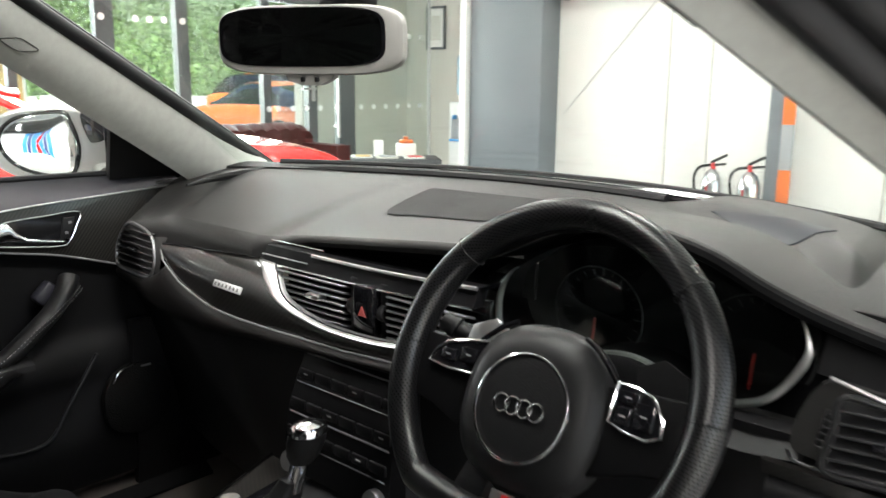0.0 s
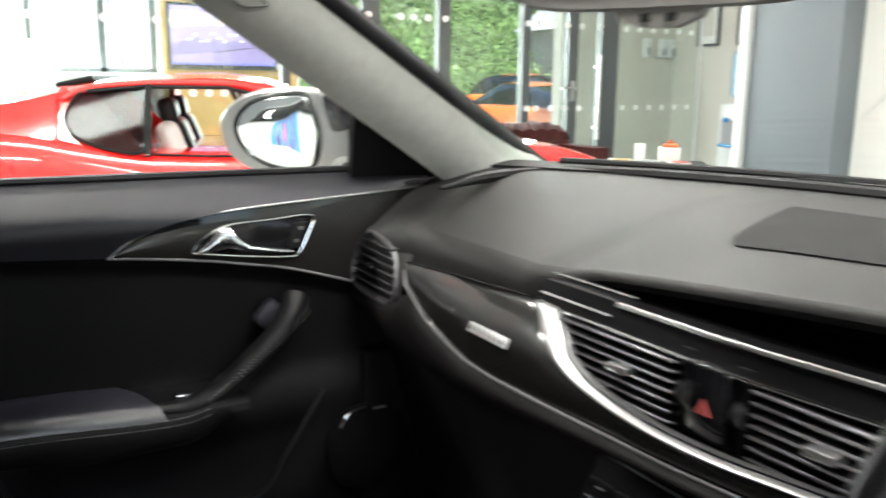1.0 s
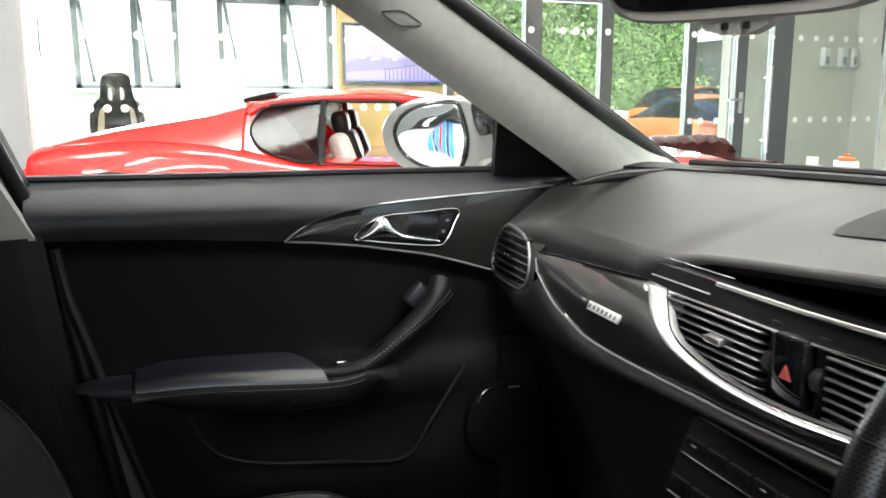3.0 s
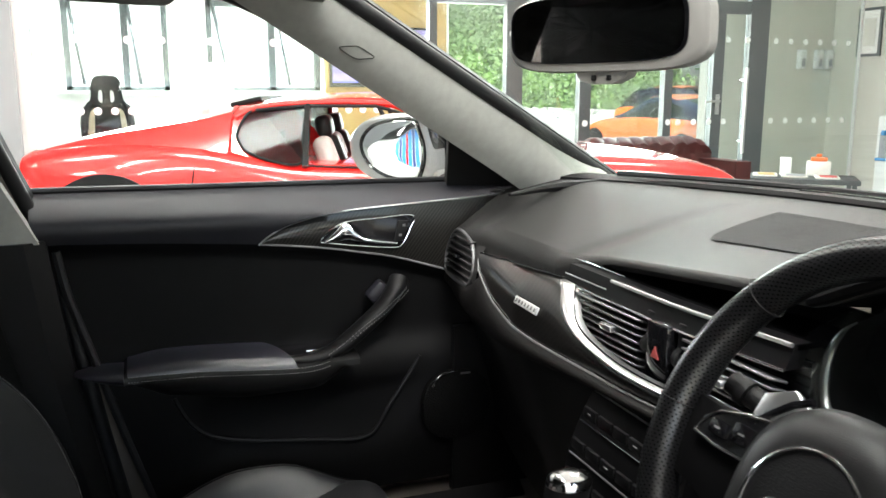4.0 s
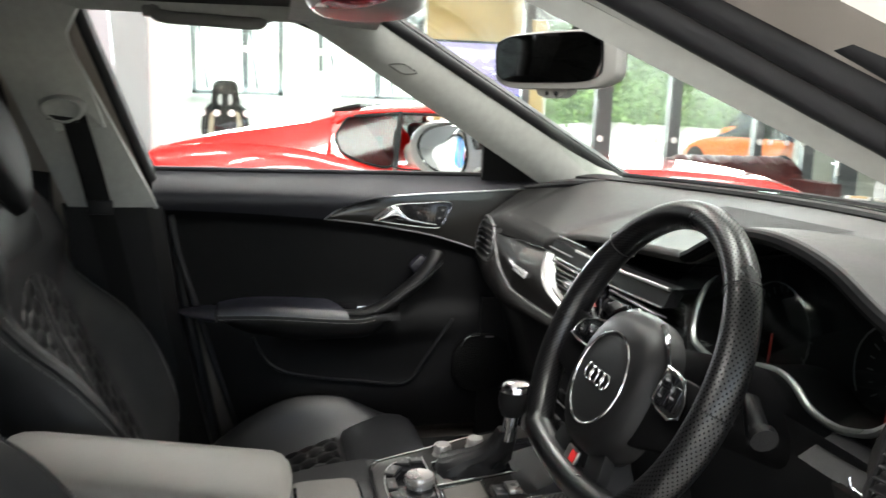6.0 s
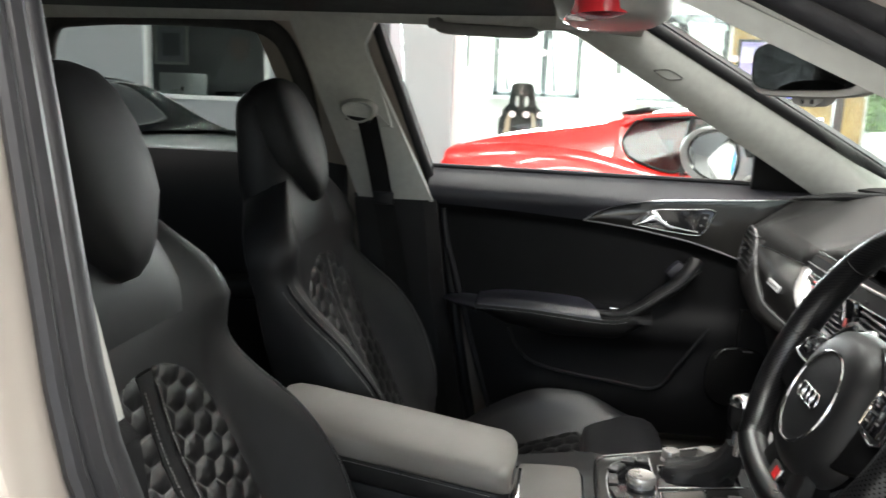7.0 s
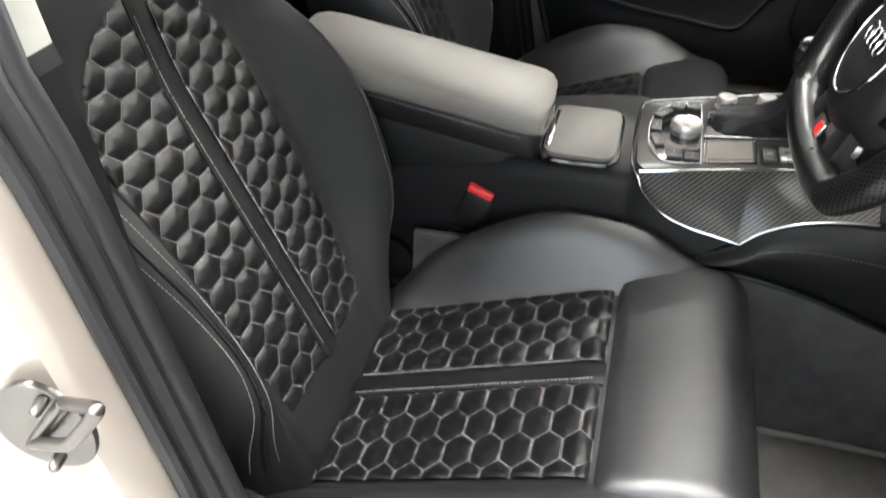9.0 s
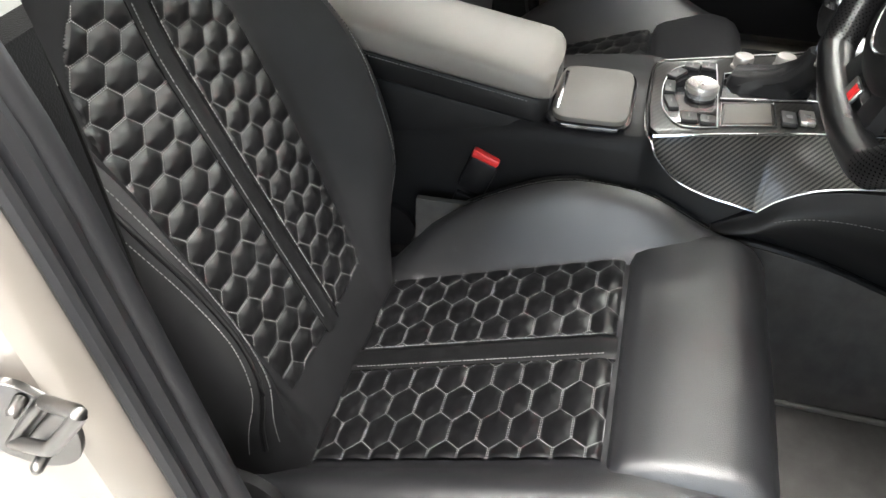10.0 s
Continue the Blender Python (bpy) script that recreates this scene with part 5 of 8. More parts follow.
part("trim_edge", tube([(DX + 0.008, p[0], p[1]) for p in los], 0.0022, 8), GREY_MARK, door)
# handle in its bezel
bez = cr([(0.682, 0.942), (0.70, 0.962), (0.735, 0.977), (0.80, 0.981), (0.866, 0.983), (0.860, 0.955), (0.845, 0.928), (0.828, 0.921), (0.76, 0.928), (0.70, 0.937)], 5, True)
hb = part("handle_bezel", tube([(DX + 0.014, p[0], p[1]) for p in bez], 0.0019, 8, closed=True, up=(1, 0, 0)), CHROME, door, "chrome handle bezel")
part("recess", prism([(p[0], p[1]) for p in bez], (DX + 0.0085, 0, 0), (0, 1, 0), (0, 0, 1), 0.004), GLOSS, hb)
part("lever", loft([[(DX + 0.016 + 0.006 * math.sin(a), y + 0.0, z + h * math.cos(a)) for a in lin(0, math.tau * 15 / 16, 16)] for y, z, h in ((0.690, 0.941, 0.002), (0.705, 0.947, 0.008), (0.722, 0.957, 0.0165), (0.735, 0.959, 0.0165), (0.748, 0.949, 0.0095), (0.765, 0.940, 0.0048), (0.80, 0.934, 0.0035), (0.832, 0.930, 0.0025))]), CHROME, hb, "brushed chrome door lever")
lockp = part("lock_plate", prism([(0.828, 0.934), (0.846, 0.934), (0.858, 0.974), (0.836, 0.974)], (DX + 0.013, 0, 0), (0, 1, 0), (0, 0, 1), 0.004, 0.001), SOFT_DARK, hb)
for zz in (0.965, 0.946):
    part("lock_mark", box((DX + 0.018, 0.843 + (zz - 0.955) * 0.4, zz), (0.001, 0.006, 0.005), 0), GREY_MARK, hb)
part("pocket_lip", tube(cr([(-0.734, 0.400, 0.662), (-0.733, 0.425, 0.612), (-0.733, 0.462, 0.580), (-0.733, 0.531, 0.561), (-0.733, 0.65, 0.545), (-0.733, 0.766, 0.536), (-0.733, 0.817, 0.599), (-0.734, 0.881, 0.693)], 6), 0.004, 8), LEATHER, door)
# armrest and pull grip in one leather sweep
axis = cr([(-0.705, 0.325, 0.730), (-0.700, 0.40, 0.733), (-0.698, 0.50, 0.735), (-0.698, 0.58, 0.730), (-0.698, 0.650, 0.722), (-0.700, 0.70, 0.735), (-0.702, 0.742, 0.764), (-0.706, 0.793, 0.806), (-0.712, 0.822, 0.842), (-0.725, 0.836, 0.862)], 6)
nA = len(axis)
part("pull_grip", tube(axis[18:], [lerp(i, [0, 3, 8, 14, nA - 20, nA - 19], [0.003, 0.010, 0.018, 0.021, 0.020, 0.010]) for i in range(nA - 18)], 16, flat=0.80), LEATHER, door, "leather pull grip")
SEW = cr([(0.325, 0.735), (0.444, 0.732), (0.592, 0.720), (0.650, 0.719), (0.685, 0.726)], 8)
sew_z = lambda y: float(np.interp(y, [p[0] for p in SEW], [p[1] for p in SEW]))  # noqa: E731
back_z = lambda y: smooth_lerp(y, [0.32, 0.38, 0.49, 0.605, 0.76], [0.741, 0.751, 0.750, 0.742, 0.735])  # noqa: E731


def shelf(u, v):
    y = lerp(v, [0, 1], [0.324, 0.592 - 0.03 * (1 - u) ** 2 + 0.03 * u * u])
    zb, zs = back_z(y), sew_z(y)
    return (lerp(u, [0, 1], [-0.770, -0.676]), y, zb + (zs + 0.006 - zb) * u**2.5 + 0.004 * math.sin(math.pi * u) - 0.010 * max(0, (u - 0.85) / 0.15) ** 2)


part("armrest_shelf", slab(shelf, lin(0, 1, 20), lin(0, 1, 30), (0, 0, -0.012)), SHELF, door, "padded black armrest top, sky sheen in its colour")
arm_rings = []
for y in [0.318, 0.324] + lin(0.34, 0.74, 24):
    zs, k = sew_z(y), lerp(y, [0.318, 0.324, 0.66, 0.74], [0.9, 1, 1, 0.45])
    h = zs - lerp(y, [0.318, 0.334, 0.39, 0.52, 0.68, 0.74], [0.715, 0.709, 0.68, 0.657, 0.660, 0.69])
    arm_rings.append([(-0.775, y, zs + 0.004), (-0.70, y, zs + 0.002), (-0.682, y, zs), (-0.674, y, zs - 0.006), (-0.672, y, zs - 0.016), (-0.676, y, zs - h * 0.6 * k), (-0.692, y, zs - h * 0.9 * k), (-0.715, y, zs - h * k), (-0.775, y, zs - h * k)])
part("armrest_body", loft(arm_rings), LEATHER, door, "black leather armrest side")
part("armrest_end", loft([[(-0.728 + 0.046 * k * math.cos(a), y, z + hh * math.sin(a)) for a in lin(0, math.tau * 19 / 20, 20)] for y, z, hh, k in ((0.3175, 0.722, 0.016, 1.1), (0.30, 0.724, 0.0155, 1.0), (0.28, 0.727, 0.013, 0.9), (0.255, 0.729, 0.008, 0.65), (0.236, 0.731, 0.003, 0.3))]), SHELF, door)
part("window_switch_tray", slab(lambda u, v: (lerp(u, [0, 1], [-0.772, -0.690 - 0.02 * v]), lerp(v, [0, 1], [0.585, 0.74]), 0.738 - 0.012 * u), lin(0, 1, 6), lin(0, 1, 8), (0, 0, -0.01)), GLOSS, door)
part("window_switch", box((-0.705, 0.652, 0.737), (0.012, 0.022, 0.006), 0.002), CHROME, door)
for off in (0.0, 0.0085):
    sew = [(-0.6745 + 0.0025 * (off > 0), p[0], p[1] - 0.004 - off) for p in SEW]
    part("stitching", dashes(sew, 0.0005, 0.003, 0.0018), THREAD, door, "pale stitching")
up_sew = cr([(0.685, 0.726), (0.720, 0.749), (0.755, 0.776), (0.785, 0.796), (0.814, 0.819), (0.838, 0.840), (0.846, 0.855), (0.838, 0.866)], 6)
for off in (0.0, 0.0065):
    path = [(-0.681 - 0.06 * max(0, p[1] - 0.80), p[0] - off * 0.62, p[1] + off * 0.78) for p in up_sew]
    part("stitching", dashes(path, 0.0005, 0.003, 0.0018), THREAD, door, "pale stitching")
# Paler block added for the lit inner face of the grip.
part("grip_lit_face", box((-0.735, 0.792, 0.834), (0.03, 0.045, 0.03), 0.008, rot=Euler((0.8, 0, 0)).to_matrix()), DOORTOP, door)
spk = part("speaker_rim", tube(cr([(DX + 0.035, 0.90, 0.63), (DX + 0.035, 0.915, 0.652), (DX + 0.035, 0.945, 0.658)], 6), 0.0022, 6), CHROME, door)
part("speaker_grille", prism(ellipse(0.075, 0.075, 32, 2.4, (0.955, 0.585)), (DX + 0.02, 0, 0), (0, 1, 0), (0, 0, 1), 0.012, 0.005), material("speaker grille", (0.004, 0.004, 0.004), 0.7, spec=0.1, bump=0.9, bump_scale=420, pattern="voronoi"), door)
part("speaker_mark", box((DX + 0.034, 0.972, 0.652), (0.001, 0.022, 0.004), 0), GREY_MARK, door)
part("door_edge_seal", tube([(-0.742, lerp(z, [0.4, 0.6, 0.88, 1.05], [0.375, 0.312, 0.232, 0.208]), z) for z in lin(0.40, 0.95, 14)], 0.008, 8, up=(1, 0, 0)), RUBBER, door)
part("sail_foot", box((-0.785, 1.15, 0.995), (0.06, 0.22, 0.06), 0.01), SOFT_DARK, door)
part("sail_end", box((-0.80, 1.20, 1.045), (0.05, 0.16, 0.05), 0.015), SOFT_DARK, door)
# sail panel before the window
part("sail_panel", prism([(0.955, -0.02), (1.16, -0.02), (1.15, 0.02), (0.99, 0.145), (0.945, 0.14)], (-0.775, 0, 1.035), (0, 1, 0), (0.3, 0, 1), -0.02, 0.004), SOFT_DARK, door, "black triangle at the foot of the pillar")
part("window_divider", tube([(-0.785, 0.965, 1.04), (-0.755, 0.945, 1.19)], 0.008, 8), GLOSS, door)

# passenger door mirror
mir = thing("door_mirror", (-0.82, 1.0, 1.05), "matt silver door mirror with a chrome-edged glass", "wing mirror")
MC = Vector((-0.925, 0.915, 1.087))
MN = Vector((0.50, -0.865, -0.03)).normalized()
MX = Vector((0, 0, 1)).cross(MN).normalized()
MZ = MN.cross(MX)


def mp(x, z, n):
    return tuple(MC + MX * x * 1.14 + MZ * z * 1.14 + MN * n)


shape = cr([(-0.151, 0.008), (-0.142, 0.038), (-0.105, 0.064), (-0.05, 0.077), (0.03, 0.079), (0.085, 0.074), (0.112, 0.052), (0.123, 0.010), (0.118, -0.035), (0.085, -0.058), (0.0, -0.062), (-0.08, -0.054), (-0.132, -0.030)], 5, True)
glass_shape = cr([(-0.111, 0.010), (-0.103, 0.035), (-0.075, 0.055), (-0.03, 0.066), (0.03, 0.070), (0.046, 0.052), (0.058, 0.010), (0.050, -0.028), (0.028, -0.047), (-0.04, -0.043), (-0.090, -0.022)], 5, True)
part("housing", loft([[mp(p[0] * s, 0.008 + (p[1] - 0.008) * s, n) for p in shape] for n, s in ((-0.105, 0.35), (-0.098, 0.60), (-0.075, 0.84), (-0.04, 0.96), (-0.012, 1.0), (0.0, 0.995), (0.008, 0.97), (0.012, 0.93), (0.013, 0.88))], cap=True), MATT_SILVER, mir, "matt silver mirror cap")
part("glass_rim", tube([mp(p[0], p[1], 0.0135) for p in glass_shape], 0.0034, 8, closed=True, up=tuple(MN)), GLOSS, mir)
part("mirror_glass", loft([[mp(-0.025 + (p[0] + 0.025) * s, 0.012 + (p[1] - 0.012) * s, 0.0142 + 0.0030 * (1 - s * s)) for p in glass_shape] for s in (0.99, 0.9, 0.8, 0.7, 0.6, 0.5, 0.4, 0.3, 0.2, 0.1, 0.01)]), MIRROR, mir, "silvered convex mirror glass", smooth=180)
part("foot", loft([[(-0.79 - 0.10 * s, 0.985 + 0.02 * s + 0.055 * math.cos(a) * (1 - 0.25 * s), 1.035 + 0.02 * s + 0.028 * math.sin(a)) for a in lin(0, math.tau * 19 / 20, 20)] for s in lin(0, 1, 6)]), MATT_SILVER, mir)
part("warning_lens", prism(cr([(0.066, 0.066), (0.092, 0.066), (0.112, 0.046), (0.112, 0.024), (0.092, 0.016), (0.078, 0.022)], 5, True), mp(0, 0, 0.0135), tuple(MX * 1.14), tuple(MZ * 1.14), 0.0015, 0.0005), GLOSS, mir, "dark lens in the mirror cap")

# ---- rear view mirror ----
PALE_SHELL = material("pale grey plastic", (0.22, 0.215, 0.205), 0.5, vary=0.04)
rv = thing("rear_view_mirror", (0.0, 0.86, 1.29), "black-faced rear view mirror in a pale grey shell", "rear view mirror")
RC = Vector((0.012, 0.842, 1.282))
RN = Vector((0.42, -0.905, -0.04)).normalized()
RX = Vector((0, 0, 1)).cross(RN).normalized()
RZ = RN.cross(RX)
rsh = ellipse(0.119, 0.0355, 48, 4.4)
rp = lambda x, z, n: tuple(RC + RX * x * 1.06 + RZ * z * 1.18 + RN * n)  # noqa: E731
part("shell", loft([[rp(p[0] * s, p[1] * s, n) for p in rsh] for n, s in ((-0.04, 0.55), (-0.034, 0.80), (-0.020, 0.94), (-0.006, 0.995), (0.002, 1.0), (0.007, 0.985), (0.009, 0.955))]), PALE_SHELL, rv, "pale grey plastic shell")
part("bezel", loft([[rp(p[0] * s * 0.92 - 0.0085, p[1] * s * 0.87 + 0.003, n) for p in rsh] for n, s in ((0.004, 0.985), (0.010, 0.965), (0.010, 0.93))], cap=False), GLOSS, rv)
part("mirror_glass", loft([[rp(p[0] * s * 0.92 - 0.0085, p[1] * s * 0.87 + 0.003, 0.0095) for p in rsh] for s in (0.945, 0.5, 0.05)]), MIRROR_DIM, rv, "dark self-dimming glass")
part("sensor_pod", loft([[rp(x * s, -0.030 - d, 0.006 - 0.012 * k) for x, d in ((-0.034, 0), (-0.026, 0.012), (-0.01, 0.016), (0.012, 0.016), (0.028, 0.010), (0.036, 0))] for k, s in enumerate((1.0, 1.0, 0.9))]), PALE_SHELL, rv)
for x in (-0.008, 0.01):
    part("pod_button", box(rp(x, -0.040, 0.0065), (0.006, 0.004, 0.006), 0.001), SOFT_DARK, rv)
part("stem", tube([rp(0, 0.01, -0.035), (0.0, 0.88, 1.32), (0.0, 0.90, 1.345)], [0.014, 0.013, 0.02], 12), SOFT_DARK, rv)
part("foot", box((0.0, 0.885, 1.352), (0.08, 0.11, 0.024), 0.01, rot=Euler((-0.45, 0, 0)).to_matrix()), SOFT_DARK, rv)
# overhead lamp module and sun visors
oc = thing("overhead_lamp", (0.05, 0.55, 1.39), "pale overhead lamp housing with a red translucent lens", "lamp")
part("housing", loft([[(0.03 + 0.145 * s * c, 0.560 + 0.085 * s * d, z - 0.015) for c, d in [(math.cos(a), math.sin(a)) for a in lin(0, math.tau * 31 / 32, 32)]] for z, s in ((1.40, 1.0), (1.375, 1.0), (1.355, 0.9), (1.345, 0.7), (1.341, 0.35))]), material("pale lamp housing", (0.22, 0.215, 0.205), 0.4, vary=0.03), oc)
part("lens", loft([[(0.03 + 0.135 * s * math.cos(a), 0.545 + 0.055 * s * math.sin(a), z - 0.012) for a in lin(0, math.tau * 31 / 32, 32)] for z, s in ((1.365, 1.06), (1.348, 1.0), (1.342, 0.75), (1.339, 0.3))]), material("red lens", (0.55, 0.03, 0.04), 0.12, coat=1.0, vary=0.05), oc, "red translucent lens")
for side in (-1, 1):
    vz = thing("sun_visor", (side * 0.32, 0.58, 1.40), "pale grey sun visor folded against the headliner", "sun visor", "sun visors")
    part("board", slab(lambda u, v: (side * (0.13 + 0.35 * u), 0.645 - 0.17 * v, 1.388 + 0.012 * v - 0.02 * u * u), lin(0, 1, 12), lin(0, 1, 8), (0, 0, -0.014)), PILLAR, vz)
    part("hinge", tube([(side * 0.44, 0.64, 1.372), (side * 0.50, 0.645, 1.375)], 0.006, 8), SOFT_DARK, vz)

# ---- front seats ----
HEXR = 0.0199     # centre to corner of one quilted cell, before its stretch across the seat
STRETCH = 1.44


def hex_field(a, b):
    """Distance from (a, b) to the nearest cell's edge, 0 at the edge; corners lie along b."""
    w, h = HEXR * math.sqrt(3), HEXR * 1.5
    best = None
    j0 = round(b / h)
    for j in (j0 - 1, j0, j0 + 1):
        sh = 0.5 * w * (j % 2)
        i = round((a - sh) / w)
        dx, dy = abs(a - i * w - sh), abs(b - j * h)
        d = HEXR * math.sqrt(3) / 2 - max(dx, dx * 0.5 + dy * math.sqrt(3) / 2)
        best = d if best is None else max(best, d)
    return max(best, 0.0)


def quilt(place, bmin, bmax, half, inside, pitch=0.0025, shift=0.0):
    """Quilted sheet: place(a, b, h) puts a point h above the pad. Left of the strip or right of it by sign of half."""
    na, nb = int((half[1] - half[0]) / pitch), int((bmax - bmin) / pitch)
    A, B = lin(half[0], half[1], na), lin(bmin, bmax, nb)
    idx, V, F = {}, [], []
    for j, b in enumerate(B):
        for i, a in enumerate(A):
            if not inside(a, b):
                continue
            d = hex_field(b, (a - shift) / STRETCH)
            puff = 0.0038 * (1 - (1 - min(d / 0.0165, 1)) ** 2.2) * min(1, edge_dist(a, b, inside) / 0.004)
            idx[i, j] = len(V)
            V.append(place(a, b, puff))
    for j in range(nb - 1):
        for i in range(na - 1):
            q = [(i, j), (i + 1, j), (i + 1, j + 1), (i, j + 1)]
            if all(k in idx for k in q):
                F.append(tuple(idx[k] for k in q))
    return V, F


def edge_dist(a, b, inside):
    for r in (0.002, 0.004):
        for c, s in ((r, 0), (-r, 0), (0, r), (0, -r)):
            if not inside(a + c, b + s):
                return r - 0.002
    return 0.01


def stitches(place, inside, arange, brange, shift=0.0):
    """Thread dashes along the cells' edges."""
    V, F = [], []
    w, h = HEXR * math.sqrt(3), HEXR * 1.5
    done = set()
    lo_a, hi_a, lo_b, hi_b = (*brange, *arange)
    for j in range(int(lo_b / h) - 2, int(hi_b / h) + 3):
        for i in range(int(lo_a / w) - 2, int(hi_a / w) + 3):
            cx, cy = i * w + 0.5 * w * (j % 2), j * h
            corners = [(cx + HEXR * math.sin(math.tau * k / 6), cy + HEXR * math.cos(math.tau * k / 6)) for k in range(6)]
            for k in range(6):
                p, q = corners[k], corners[(k + 1) % 6]
                key = (round((p[0] + q[0]) * 500), round((p[1] + q[1]) * 500))
                if key in done:
                    continue
                done.add(key)
                n = 8
                for s in range(n):
                    t0, t1 = (s + 0.2) / n, (s + 0.8) / n
                    d = ((q[1] - p[1]), -(q[0] - p[0]))
                    dl = math.hypot(*d)
                    d = (d[0] / dl * 0.00042, d[1] / dl * 0.00042)
                    for side in (-1, 1) if k in (1, 4) else (0,):
                        quad = []
                        for t, e in ((t0, -1), (t1, -1), (t1, 1), (t0, 1)):
                            x = p[0] + (q[0] - p[0]) * t + d[0] * (e + 2.2 * side)
                            y = p[1] + (q[1] - p[1]) * t + d[1] * (e + 2.2 * side)
                            quad.append((y * STRETCH + shift, x))
                        if all(inside(a, b) for a, b in quad):
                            base = len(V)
                            V += [place(a, b, 0.0014) for a, b in quad]
                            F.append((base, base + 1, base + 2, base + 3))
    return V, F


TILT_B = radians(25.8)
BUP, BFW = Vector((0, -math.sin(TILT_B), math.cos(TILT_B))), Vector((0, math.cos(TILT_B), math.sin(TILT_B)))
BO = Vector((0, -0.020, 0.412))


def back_half(v):
    return smooth_lerp(v, [-0.08, 0.0, 0.1, 0.25, 0.38, 0.46, 0.50, 0.54, 0.575, 0.61, 0.65, 0.69], [0.19, 0.215, 0.25, 0.272, 0.268, 0.255, 0.252, 0.260, 0.257, 0.236, 0.185, 0.138])


def back_bolster(v):
    return smooth_lerp(v, [-0.08, 0.02, 0.12, 0.25, 0.36, 0.45, 0.51, 0.68], [0.0, 0.035, 0.080, 0.096, 0.080, 0.036, 0.008, 0.0])


def back_front(x, v):
    """Height of the backrest's front over its plane."""
    w, bh = back_half(v), back_bolster(v)
    t = abs(x) / w
    sh = 0.030 * min(max((v - 0.46) / 0.09, 0), 1) ** 2 * min(1, t / 0.8) ** 2    # shoulders stand forward
    if t < 0.62:
        return 0.004 * math.cos(t * 2) + sh
    s = (t - 0.62) / 0.38
    return sh + 0.0013 + bh * math.sin(min(s * 1.45, 1) * math.pi / 2) ** 1.3 - 0.11 * max(0, s - 0.62) ** 2 * 3.0


def bpt(x, v, f):
    k = min(max((v - 0.38) / 0.24, 0), 1)      # the top of the backrest curls forward
    return tuple(BO + Vector((x, 0, 0)) + BUP * v + BFW * (f + 0.030 * k * k * (3 - 2 * k)))


INNER = -1      # the side of the cushion with the tall bolster


def cush_base(y):
    return 0.351 + 0.362 * min(y, 0.36) + 0.10 * max(0.0, y - 0.36)


def cush_top(x, y):
    """The cushion rises forward; one side keeps a tall bolster, the other is low."""
    z = cush_base(y)
    t = abs(x)
    if x * INNER > 0:
        crest = smooth_lerp(y, [-0.06, 0.0, 0.055, 0.129, 0.233, 0.321, 0.399, 0.462, 0.53], [0.0, 0.015, 0.070, 0.104, 0.118, 0.092, 0.052, 0.016, 0.0])
    else:
        crest = smooth_lerp(y, [-0.06, 0.0, 0.07, 0.165, 0.256, 0.367, 0.458, 0.53], [0.02, 0.034, 0.036, 0.034, 0.028, 0.018, 0.004, -0.01])
    if t > 0.172:
        k = min((t - 0.172) / 0.052, 1)
        z += crest * math.sin(k * math.pi / 2) ** 1.2
        if t > 0.227:
            z -= 3.2 * (t - 0.227) ** 1.35
    return z


